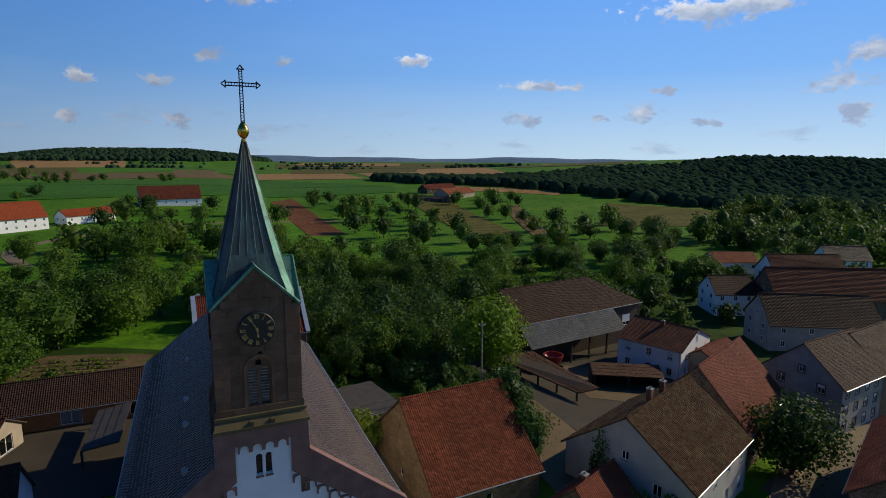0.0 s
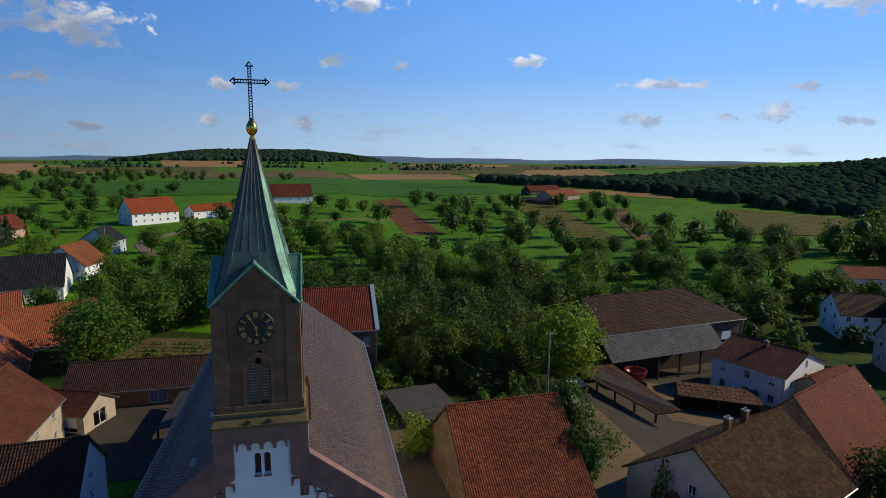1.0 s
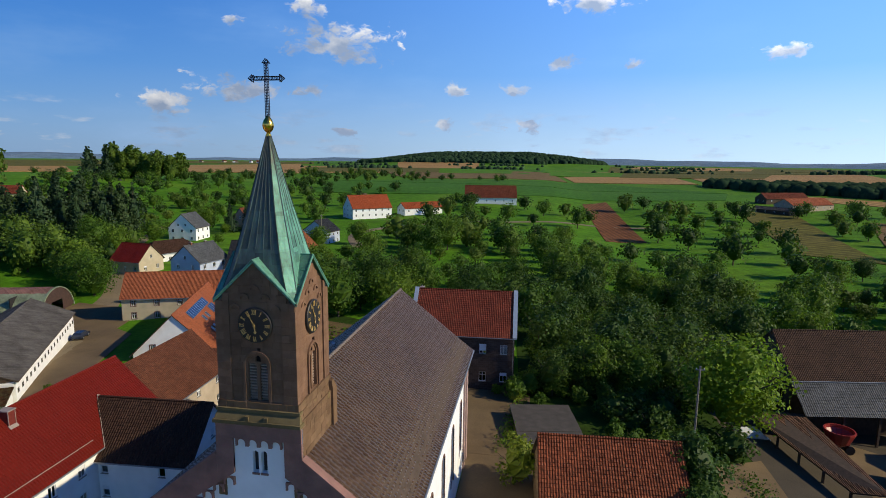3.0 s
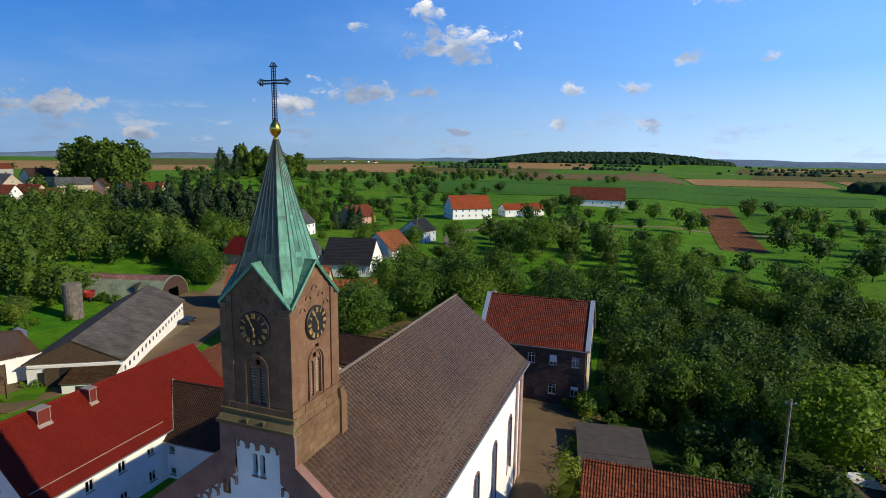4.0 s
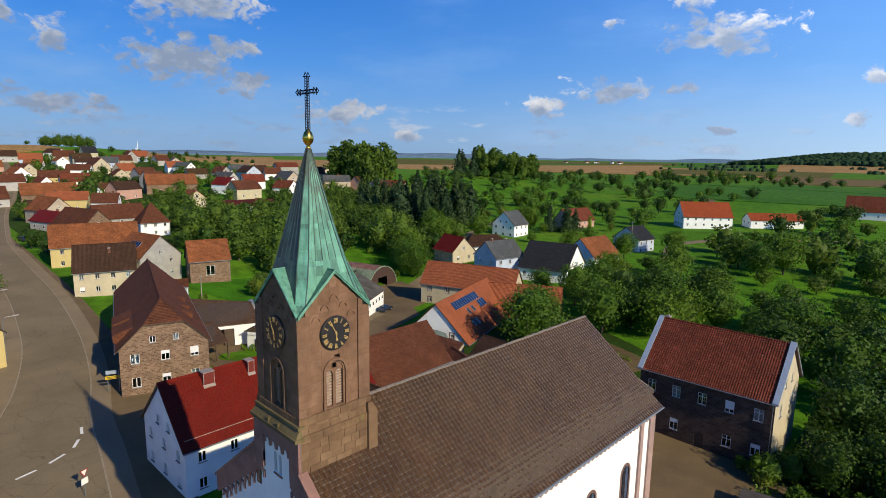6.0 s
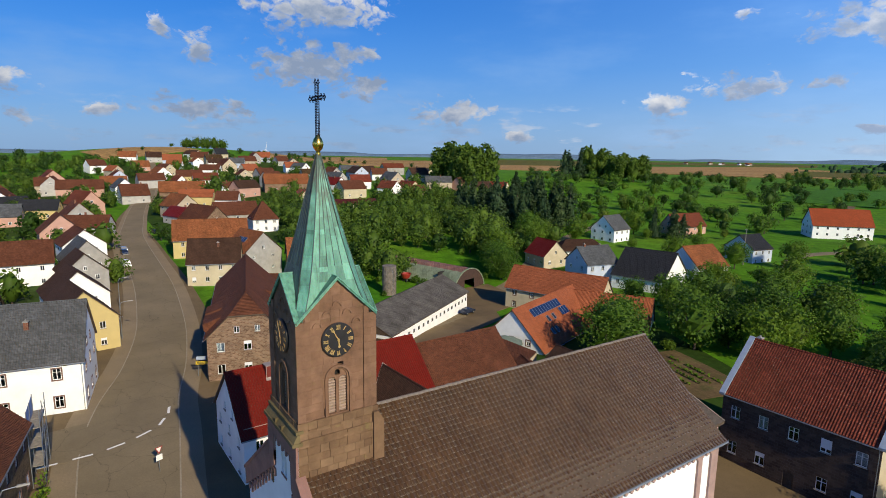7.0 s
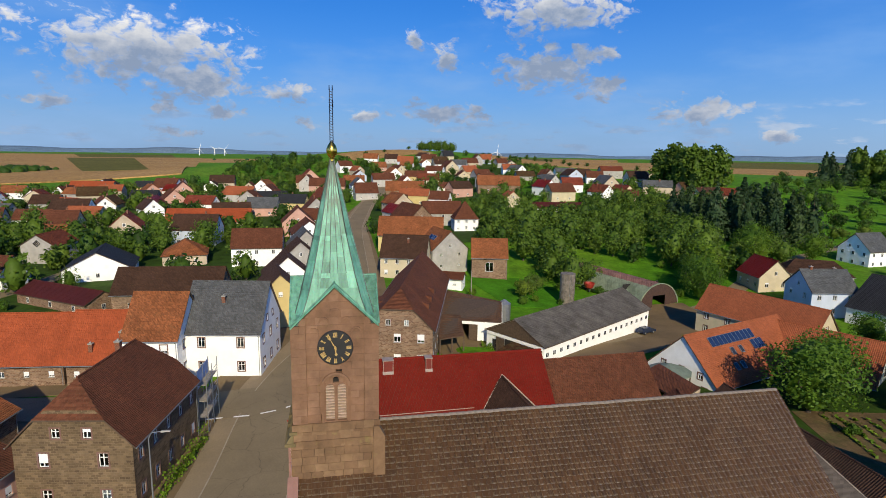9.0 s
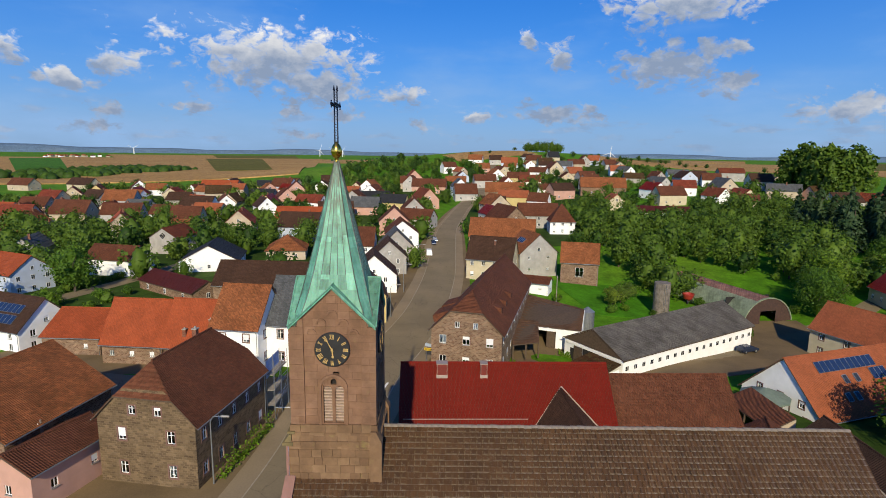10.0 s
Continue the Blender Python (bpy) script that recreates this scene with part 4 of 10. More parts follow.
sheet("field", [(224, 498), (300, 418), (316, 444), (246, 546)], M["stubble"], 0.35, "pale dry strip along the forest edge", "field", 12)
sheet("field", [(236, 760), (420, 690), (640, 1250), (350, 1500)], M["stubble"], 0.6, "golden field beyond the valley wood", "field", 30)
sheet("field", [(560, 980), (690, 800), (800, 860), (660, 1120)], M["olive"], 0.6, "pale green field on the wooded hilltop", "field", 25)
sheet("field", [(-620, 150), (-560, 60), (-640, 40), (-720, 130)], M["stubble"], 0.35, "small golden field on the village hill", "field", 8)
sheet("field", [(-560, 200), (-520, 330), (-640, 380), (-690, 220)], M["stubble"], 0.35, "golden field along the hill crest", "field", 10)


def far_fields():
    rng = random.Random(21)
    kinds = ("stubble", "olive", "crop", "stubble", "olive", "grass", "stubble")
    names = {"stubble": "distant golden stubble field", "olive": "distant olive-green field", "crop": "distant green crop field", "grass": "distant meadow"}
    for r0, r1, step in ((1020, 1500, 13), (1520, 2150, 10), (2180, 3200, 8)):
        a = -62.0
        while a < 132:
            w = step * rng.uniform(0.7, 1.5)
            k = rng.choice(kinds)
            cx = -60 if a > 70 else 0
            q = [(cx - r * math.sin(radians(b)), 60 + r * math.cos(radians(b))) for r, b in ((r0 * rng.uniform(0.97, 1.03), a + w), (r0 * rng.uniform(0.97, 1.03), a), (r1, a), (r1, a + w))]
            mid = ((q[0][0] + q[2][0]) / 2, (q[0][1] + q[2][1]) / 2)
            ridge = abs(mid[0] + 160) < 420 and abs(mid[1] - 2500) < 420
            forest = (mid[0] - 1000) ** 2 + (mid[1] - 800) ** 2 < 620 ** 2
            if not ridge and not forest and rng.random() < 0.9:
                sheet("field", q, M[k], 0.8, names[k], "field", 60)
            a += w


far_fields()
sheet("field", [(-700, -300), (-560, -480), (-1050, -900), (-1300, -560)], M["stubble"], 0.7, "broad golden grain field beyond the village", "field", 40)
sheet("field", [(-700, -280), (-1300, -540), (-1500, -250), (-760, -130)], M["stubble"], 0.7, "golden stubble field with green strips", "field", 40)
sheet("field", [(-560, -110), (-470, -420), (-1770, -1480), (-2250, -440)], M["stubble"], 1.3, "wide golden grain field beyond the village", "field", 60)
sheet("field", [(-820, -210), (-800, -290), (-1900, -760), (-2000, -600)], M["olive"], 1.8, "olive-green strip between golden fields", "field", 60)
sheet("field", [(-760, -480), (-740, -540), (-1600, -1200), (-1700, -1120)], M["crop"], 1.8, "green strip between golden fields", "field", 60)
sheet("yard", [(-63, -34), (-50.5, -44), (-50.5, 12), (-72, 12)], M["yard"], 0.09, "worn earth yards between the orange-roofed barns", "yard", 5)
sheet("rough_ground", [(-112, -58), (-62, -62), (-63, -26), (-104, -24)], M["rough_grass"], 0.09, "rough garden grass below the village houses", "grass", 5)
# these two dark sheets carry the shade of church and trees as colour
sheet("rough_ground", [(-46, 88), (10, 71), (14, 100), (-44, 128)], M["rough_grass"], 0.07, "rough grass behind the church with shade in its dark colour", "grass", 6)
sheet("rough_ground", [(17, 60), (46, 72), (60, 128), (14, 128)], M["rough_grass"], 0.07, "rough grass under garden trees, their shade in its dark colour", "grass", 6)
sheet("rough_ground", [(86, 56), (190, 80), (190, 150), (92, 128)], M["rough_grass"], 0.07, "rough garden grass behind the street", "grass", 6)
sheet("yard", [(7.4, 64.6), (18, 64.6), (17.5, 85.5), (-2, 85.5)], M["yard"], 0.115, "brown earth yard before the parsonage", "yard", 5)
sheet("lawn", [(-122, 70), (-94, 76), (-92, 96), (-118, 92)], M["lawn"], 0.12, "bright green lawn behind the barns", "lawn", 5)
# the church's shade over this yard is carried by the dark colour
sheet("yard", [(-32, 60), (-4.9, 62), (-3.5, 81.5), (-32, 81.5)], M["yard_dark"], 0.12, "gravelly farmyard, shade in its colour, behind the red-roofed house", "yard", 5)
sheet("yard", [(-60, 72), (-48, 66), (-64, 104), (-78, 112)], M["yard"], 0.13, "gravel yard along the white barn", "yard", 5)
sheet("yard", [(-94, 107), (-68, 99), (-74, 122), (-93, 123)], M["yard"], 0.14, "worn yard before the round-roofed barn", "yard", 5)
sheet("yard", [(-78, 48), (-58, 54), (-62, 72), (-82, 66)], M["yard"], 0.12, "concrete farmyard between sheds", "yard", 5)
sheet("yard", [(-50, -34), (8, -34), (8, 14), (-50, 14)], M["yard"], 0.08, "worn brown earth yards between the old barns", "yard", 5)
sheet("yard", [(10.5, 30), (20, 32), (17, 84), (10.5, 84)], M["yard"], 0.12, "brown earth path beside the church", "yard", 5)
# dark ground, with tree and house shade painted into it as well
sheet("yard", [(46, 46), (84, 58), (92, 100), (44, 92)], M["yard_dark"], 0.10, "dark earth yard with shade in its colour round the cart shed", "yard", 5)
sheet("yard", [(33, 40), (45, 52), (46, 74), (34, 66)], M["yard"], 0.13, "sandy farmyard with worn tracks", "yard", 5)
sheet("yard", [(56, 68), (70, 60), (78, 74), (60, 86)], M["yard"], 0.13, "sunlit sandy yard before the big barn", "yard", 5)
sheet("yard", [(60, 30), (80, 38), (76, 46), (58, 40)], M["yard"], 0.13, "sandy forecourt beside the street", "yard", 5)
sheet("garden_bed", [(-30, 98), (-12, 92), (-8, 108), (-26, 114)], M["garden"], 0.12, "vegetable garden of bare earth and green rows", "garden", 4)

# ---- roofs and walls ----
def roof_face(mb, e0, e1, t0, t1, course=0.36, tile=0.0, lift=0.045, rng=None, jitter=0.0, pick=None, singles=None):
    """One plane of a roof in overlapping courses from the eave e0-e1 up to t0-t1; with tile, each course is split into single tiles."""
    e0, e1, t0, t1 = Vector(e0), Vector(e1), Vector(t0), Vector(t1)
    nrm = (e1 - e0).cross((t0 + t1) / 2 - (e0 + e1) / 2).normalized()
    if nrm.z < 0:
        nrm = -nrm
    n = max(2, round(((t0 + t1) / 2 - (e0 + e1) / 2).length / course))
    for k in range(n):
        a0, a1 = e0.lerp(t0, k / n), e1.lerp(t1, k / n)
        b0, b1 = e0.lerp(t0, (k + 1) / n), e1.lerp(t1, (k + 1) / n)
        m = max(1, round((a1 - a0).length / tile)) if tile else 1
        off = 0.5 * (k % 2) / m if tile else 0.0
        cuts = [0.0] + [min(1.0, i / m + off) for i in range(0 if off else 1, m)] + [1.0]
        for i in range(len(cuts) - 1):
            s0, s1 = cuts[i], cuts[i + 1]
            if s1 - s0 < 1e-4:
                continue
            g = 0.04 * (s1 - s0) if tile else 0.0
            up = lift + (rng.uniform(-jitter, jitter) if rng else 0.0)
            tl = rng.uniform(-jitter, jitter) if rng else 0.0
            p0, p1 = a0.lerp(a1, s0 + g) + nrm * (up + tl), a0.lerp(a1, s1 - g) + nrm * up
            q0, q1 = b0.lerp(b1, s0 + g), b0.lerp(b1, s1 - g)
            out = mb
            if pick and pick(k, i):
                out = Mesh()
                singles.append(out)
            out.face([p0, p1, q1, q0])
            out.face([p0 - nrm * (up + tl), p1 - nrm * up, p1, p0])
            if tile:
                out.face([p0, q0, p0 - nrm * (up + tl)])
                out.face([q1, p1, p1 - nrm * up])


STEPS = {}


def wall_panel(mb, origin, t, n, width, top, holes, depth=0.22):
    """A wall from 0 to width along t, with outward normal n; top is a list of (along, height) corners; holes are (x0, x1, z0, z1, arched)."""
    O, t, n = Vector(origin), Vector(t), Vector(n)
    zz = Vector((0, 0, 1))

    def P(x, z, d=0.0):
        return O + t * x + zz * z - n * d

    def height(x):
        for (x0, z0), (x1, z1) in zip(top, top[1:]):
            if x0 - 1e-6 <= x <= x1 + 1e-6:
                return z0 + (z1 - z0) * ((x - x0) / (x1 - x0) if x1 > x0 else 0)
        return top[-1][1]
    xs = sorted({0.0, width} | {x for x, _ in top} | {h[0] for h in holes} | {h[1] for h in holes})
    xs = [x for x in xs if -1e-6 <= x <= width + 1e-6]
    zs = sorted({0.0} | {h[2] for h in holes} | {h[3] for h in holes})
    for x0, x1 in zip(xs, xs[1:]):
        if x1 - x0 < 1e-5:
            continue
        mid = (x0 + x1) / 2
        cuts = [(h[2], h[3]) for h in holes if h[0] < mid < h[1]]
        h0, h1 = height(x0), height(x1)
        if (x0, x1) in STEPS:
            h0, h1 = STEPS[(x0, x1)]
        lv = [z for z in zs if z < min(h0, h1) - 1e-4]
        for k, z in enumerate(lv):
            last = k == len(lv) - 1
            za, zb = (h0, h1) if last else (lv[k + 1], lv[k + 1])
            if any(a - 1e-6 <= z < b - 1e-6 for a, b in cuts):
                continue
            mb.face([P(x0, z), P(x1, z), P(x1, zb), P(x0, za)])
    for x0, x1, z0, z1, *arch in holes:
        mb.face([P(x0, z0), P(x1, z0), P(x1, z0, depth), P(x0, z0, depth)])
        mb.face([P(x0, z1, depth), P(x1, z1, depth), P(x1, z1), P(x0, z1)])
        mb.face([P(x0, z0, depth), P(x0, z1, depth), P(x0, z1), P(x0, z0)])
        mb.face([P(x1, z0), P(x1, z1), P(x1, z1, depth), P(x1, z0, depth)])
        if arch and arch[0]:
            # corner pieces turn the square head into a round one
            r, cx = (x1 - x0) / 2, (x0 + x1) / 2
            k = 6
            for sgn in (-1, 1):
                for i in range(k):
                    a0, a1 = math.pi / 2 * i / k, math.pi / 2 * (i + 1) / k
                    qa = (cx + sgn * r * math.cos(a0), z1 - r + r * math.sin(a0))
                    qb = (cx + sgn * r * math.cos(a1), z1 - r + r * math.sin(a1))
                    mb.face([P(qa[0], qa[1]), P(qa[0], z1), P(qb[0], z1), P(qb[0], qb[1])])
                    mb.face([P(qa[0], qa[1]), P(qb[0], qb[1]), P(qb[0], qb[1], depth), P(qa[0], qa[1], depth)])


def side_matrix(origin, t, n):
    """A frame on a wall: x along it, y into it, z up."""
    t, n = Vector(t), Vector(n)
    m = Matrix.Identity(4)
    m.col[0] = (*t, 0); m.col[1] = (*(-n), 0); m.col[2] = (0, 0, 1, 0); m.col[3] = (*origin, 1)
    return m


WINDOWS = {}


def window_mesh(w, h, kind):
    """Shared meshes of one size of window: frame with bars, glass pane, sill or surround, blind."""
    key = (round(w, 2), round(h, 2), kind)
    if key in WINDOWS:
        return WINDOWS[key]
    f = Mesh()
    b = 0.07
    d0, d1 = 0.08, 0.15
    f.box(-w / 2, d0, 0, -w / 2 + b, d1, h); f.box(w / 2 - b, d0, 0, w / 2, d1, h)
    f.box(-w / 2 + b, d0, 0, w / 2 - b, d1, b); f.box(-w / 2 + b, d0, h - b, w / 2 - b, d1, h)
    if w > 0.7:
        f.box(-0.045, d0 - 0.01, b, 0.045, d1, h - b)
    if kind in ("cross", "stone") and h > 0.9:
        f.box(-w / 2 + b, d0, h * 0.66, -0.045, d1 - 0.01, h * 0.66 + 0.06)
        f.box(0.045, d0, h * 0.66, w / 2 - b, d1 - 0.01, h * 0.66 + 0.06)
    p = Mesh(); p.box(-w / 2 + b * 0.6, 0.115, b * 0.6, w / 2 - b * 0.6, 0.125, h - b * 0.6)
    s = Mesh()
    if kind == "stone":
        e = 0.16
        s.box(-w / 2 - e, -0.03, -e, w / 2 + e, 0.05, 0.0)
        s.box(-w / 2 - e, -0.03, h, w / 2 + e, 0.05, h + e)
        s.box(-w / 2 - e, -0.03, 0, -w / 2, 0.05, h); s.box(w / 2, -0.03, 0, w / 2 + e, 0.05, h)
    else:
        s.box(-w / 2 - 0.06, -0.10, -0.06, w / 2 + 0.06, 0.08, 0.0)
    bl = Mesh(); bl.box(-w / 2 + 0.03, 0.02, h * 0.3, w / 2 - 0.03, 0.05, h)
    cu = Mesh()
    for i in range(8):
        x = -w / 2 + w * i / 8
        cu.box(x, 0.26 + 0.02 * (i % 2), 0.1, x + w / 8, 0.27 + 0.02 * (i % 2), h - 0.05)
    WINDOWS[key] = (f.data("window", M["frame"]), p.data("pane", M["glass"]), s.data("sill", M["surround"] if kind == "stone" else M["concrete"]),
                    bl.data("blind", M["blind"]), cu.data("curtain", M["blind"]))
    return WINDOWS[key]


FARWIN = {}


def far_window(w, h):
    if (w, h) not in FARWIN:
        m = Mesh()
        m.box(-w / 2, -0.03, 0, w / 2, 0.02, h)
        m.m = 1
        m.box(-w / 2 + 0.10, -0.045, 0.10, -0.04, 0.0, h - 0.10)
        m.box(0.04, -0.045, 0.10, w / 2 - 0.10, 0.0, h - 0.10)
        FARWIN[(w, h)] = m.data("window", [M["frame"], M["pane_far"]])
    return FARWIN[(w, h)]


M["pane_far"] = mat_plain("dark window pane", (0.03, 0.035, 0.045), 0.08, 0.0, 0.2, 1.0, relief=0)


def put_window(parent, m, w, h, kind="plain", blind=0.0, rng=None, far=False):
    if far:
        return part("window", far_window(round(w, 2), round(h, 2)), None, parent, at=m)
    f, p, s, bl, cu = window_mesh(w, h, kind)
    fr = part("window", f, None, parent, at=m)
    part("pane", p, None, fr)
    if not far:
        part("surround" if kind == "stone" else "sill", s, None, fr)
        r = rng.random() if rng else 1.0
        if r < blind:
            b = part("blind", bl, None, fr)
            if rng.random() < 0.5:
                b.scale.z, b.location.z = 0.5, h * 0.5
        elif r < blind + 0.1:
            part("curtain", cu, None, fr)
    return fr


# ---- the church ----
CX = 2.75                       # middle line of nave and tower
church = tagged(new("church"), "white church with brown tiled roof, sandstone tower and copper spire", "church")


def gable_z(x):
    return 19.55 - 0.788 * abs(x - CX)


def church_nave():
    w = Mesh()
    x0, x1, y0, y1 = CX - 7.65, CX + 7.65, 30.95, 63.75
    wins = [36.4, 42.0, 47.7, 53.2, 58.9]
    holes = [(y - y0 - 0.62, y - y0 + 0.62, 3.4, 9.1, True) for y in wins]
    wall_panel(w, (x1, y0, 0), (0, 1, 0), (1, 0, 0), y1 - y0, [(0, 12.95), (y1 - y0, 12.95)], holes, 0.35)
    holes = [(y1 - y - 0.62, y1 - y + 0.62, 3.4, 9.1, True) for y in wins]
    wall_panel(w, (x0, y1, 0), (0, -1, 0), (-1, 0, 0), y1 - y0, [(0, 12.95), (y1 - y0, 12.95)], holes, 0.35)
    wall_panel(w, (x1, y1, 0), (-1, 0, 0), (0, 1, 0), x1 - x0, [(0, 13.0), ((x1 - x0) / 2, 19.0), (x1 - x0, 13.0)], [], 0.3)
    part("wall", w, M["white"], church, "white plastered nave walls", weld=True)
    # arched windows with sandstone frames and leaded glass
    for side, wx, n in ((1, x1, (1, 0, 0)), (-1, x0, (-1, 0, 0))):
        for y in wins:
            fr = Mesh()
            k = 10
            for r0, r1, dep in ((0.62, 0.86, -0.04),):
                pts_i = [(-r0, 3.4)] + [(-r0 * math.cos(math.pi * i / k), 9.1 - 0.62 + r0 * math.sin(math.pi * i / k)) for i in range(k + 1)] + [(r0, 3.4)]
                pts_o = [(-r1, 3.2)] + [(-r1 * math.cos(math.pi * i / k), 9.1 - 0.62 + r1 * math.sin(math.pi * i / k)) for i in range(k + 1)] + [(r1, 3.2)]
                for (a, b), (c, d), (e, f), (g, h) in zip(pts_i, pts_i[1:], pts_o, pts_o[1:]):
                    fr.solid([(a, dep, b), (c, dep, d), (g, dep, h), (e, dep, f), (a, 0.05, b), (c, 0.05, d), (g, 0.05, h), (e, 0.05, f)])
            m = side_matrix((wx, y, 0), (0, side, 0), n)
            win = part("window", fr, M["surround"], church, "round-arched church window in a sandstone frame", at=m)
            gl = Mesh()
            gl.face([(-0.62, 0.25, 3.4), (0.62, 0.25, 3.4)] + [(0.62 * math.cos(math.pi * i / k), 0.25, 8.48 + 0.62 * math.sin(math.pi * i / k)) for i in range(k + 1)])
            part("pane", gl, M["leaded"], win)
            bars = Mesh()
            for i in range(1, 6):
                bars.box(-0.62, 0.20, 3.4 + i * 0.95, 0.62, 0.24, 3.45 + i * 0.95)
            bars.box(-0.025, 0.19, 3.4, 0.025, 0.235, 9.0)
            part("glazing_bar", bars, M["iron"], win)
    # pilaster strips and the tooth frieze under the eaves
    for wx, s in ((x1, 1), (x0, -1)):
        for py, pw in ((31.4, 0.9), (61.3, 0.55), (63.3, 0.95)):
            p = Mesh()
            xa, xb = sorted((wx + s * 0.002, wx + s * 0.18))
            p.box(xa, py - pw / 2, 0, xb, py + pw / 2, 12.6)
            part("pilaster", p, M["pilaster"], church, "pale pink sandstone pilaster strip")
        b = Mesh()
        xa, xb = sorted((wx + s * 0.002, wx + s * 0.22))
        b.box(xa, y0 + 0.4, 12.45, xb, y1 - 0.02, 12.95)
        part("cornice", b, M["pilaster"], church, "pink sandstone eaves band")
        tooth = Mesh()
        tooth.box(-0.16, 0, -0.34, 0.16, 0.16, 0)
        tooth.tube((0, 0.08, -0.34), (0, 0.08, -0.44), 0.12, 0.05, 8)
        td = tooth.data("corbel", M["pilaster"])
        y = y0 + 0.9
        while y < y1 - 0.4:
            part("corbel", td, None, church, at=side_matrix((wx + s * 0.165, y, 12.45), (0, s, 0), (s, 0, 0)))
            y += 0.62


M["leaded"] = mat_plain("dark leaded glass", (0.030, 0.026, 0.030), 0.18, 0.0, 0.3, 3.0, relief=0.004)
church_nave()


def church_roof():
    rng = random.Random(5)
    y0, y1 = 31.2, 64.05
    for s in (1, -1):
        ex, rz, ez = CX + s * 8.3, 19.62, 13.08
        e0, e1 = (ex, y0, ez), (ex, y1, ez)
        t0, t1 = (CX, y0, rz), (CX, y1, rz)
        mb = Mesh()
        if s < 0:
            e0, e1, t0, t1 = e1, e0, t1, t0
        E0, E1, T0, T1 = Vector(e0), Vector(e1), Vector(t0), Vector(t1)
        # a kick at the foot of the roof: the lowest courses lie a little flatter
        a0, a1 = E0.lerp(T0, 0.10) , E1.lerp(T1, 0.10)
        a0.z -= 0.10; a1.z -= 0.10
        roof_face(mb, E0, E1, a0, a1, 0.345, 0.36, 0.05, rng, 0.012)
        singles = []
        roof_face(mb, a0, a1, T0, T1, 0.345, 0.36, 0.05, rng, 0.012, (lambda k, i: k < 13 and 3 <= i < 26) if s > 0 else None, singles)
        tagged(part("roof_tiles", mb, M["tile_church"], church, "weathered grey-brown tiled nave roof"), kind="stuff")
        for one in singles:
            part("roof_tile", one, M["tile_church"], church, weld=True)
        ub = Mesh()
        ub.slab([Vector(e0) - Vector((0, 0, 0.03)), Vector(e1) - Vector((0, 0, 0.03)), Vector(t1) - Vector((0, 0, 0.16)), Vector(t0) - Vector((0, 0, 0.16))], 0.22)
        part("roof_board", ub, M["wood"], church)
        g = Mesh()
        for i in range(12):
            ya, yb = y0 + (y1 - y0) * i / 12, y0 + (y1 - y0) * (i + 1) / 12
            g.tube((ex + s * 0.06, ya, 12.98), (ex + s * 0.06, yb, 12.98), 0.09, 0.09, 8)
        part("gutter", g, M["zinc"], church, "grey zinc gutter")
    # ridge tiles, one by one
    rt = Mesh()
    k = 6
    for i in range(k):
        a0, a1 = math.pi * i / k, math.pi * (i + 1) / k
        rt.face([(0.16 * math.cos(a0), 0, 0.14 * math.sin(a0)), (0.16 * math.cos(a1), 0, 0.14 * math.sin(a1)), (0.14 * math.cos(a1), 0.42, 0.12 * math.sin(a1)), (0.14 * math.cos(a0), 0.42, 0.12 * math.sin(a0))])
    rt.face([(0.16 * math.cos(math.pi * i / k), 0, 0.14 * math.sin(math.pi * i / k)) for i in range(k + 1)])
    rd = rt.data("ridge_tile", M["tile_ridge"])
    y = 35.9
    while y < 63.8:
        part("ridge_tile", rd, None, church, at=pose(CX + rng.uniform(-0.015, 0.015), y, 19.63 + rng.uniform(-0.01, 0.015), 0, rng.uniform(-3, 3), rng.uniform(-1.5, 1.5)))
        y += 0.40
    # choir with its lower hipped roof
    c = Mesh()
    hw = 4.5
    c.box(CX - hw, 63.76, 0, CX + hw, 69.6, 11.4)
    part("choir_wall", c, M["pilaster"], church, "pink rendered choir walls")
    mb = Mesh()
    ez, rz = 11.7, 16.4
    roof_face(mb, (CX + hw + 0.35, 64.0, ez), (CX + hw + 0.35, 69.95, ez), (CX, 64.0, rz), (CX, 65.6, rz), 0.34)
    roof_face(mb, (CX - hw - 0.35, 69.95, ez), (CX - hw - 0.35, 64.0, ez), (CX, 65.6, rz), (CX, 64.0, rz), 0.34)
    roof_face(mb, (CX + hw + 0.35, 69.95, ez), (CX - hw - 0.35, 69.95, ez), (CX, 65.6, rz), (CX, 65.6, rz), 0.34)
    part("choir_roof", mb, M["tile_slate_warm"], church, "grey hipped choir roof")
    ub = Mesh()
    ub.slab([(CX - hw - 0.35, 63.9, ez - 0.03), (CX + hw + 0.35, 63.9, ez - 0.03), (CX + hw + 0.35, 69.95, ez - 0.03), (CX - hw - 0.35, 69.95, ez - 0.03)], 0.25)
    part("roof_board", ub, M["wood"], church)
    hp = Mesh()
    for s in (1, -1):
        hp.tube((CX + s * (hw + 0.35), 69.95, ez + 0.05), (CX, 65.6, rz + 0.05), 0.05, 0.05, 6)
    part("hip_flashing", hp, M["tile_ridge"], church, "pale zinc hip flashing")


M["tile_ridge"] = mat_plain("mortared grey ridge tiles", (0.20, 0.165, 0.14), 0.9, 0, 0.4, 1.5)
M["tile_slate_warm"] = mat_tiles("warm grey slates", (0.075, 0.062, 0.054), (0.3, 0.3), 0.18, 0, 0.01, 0.7, 0.2)
church_roof()


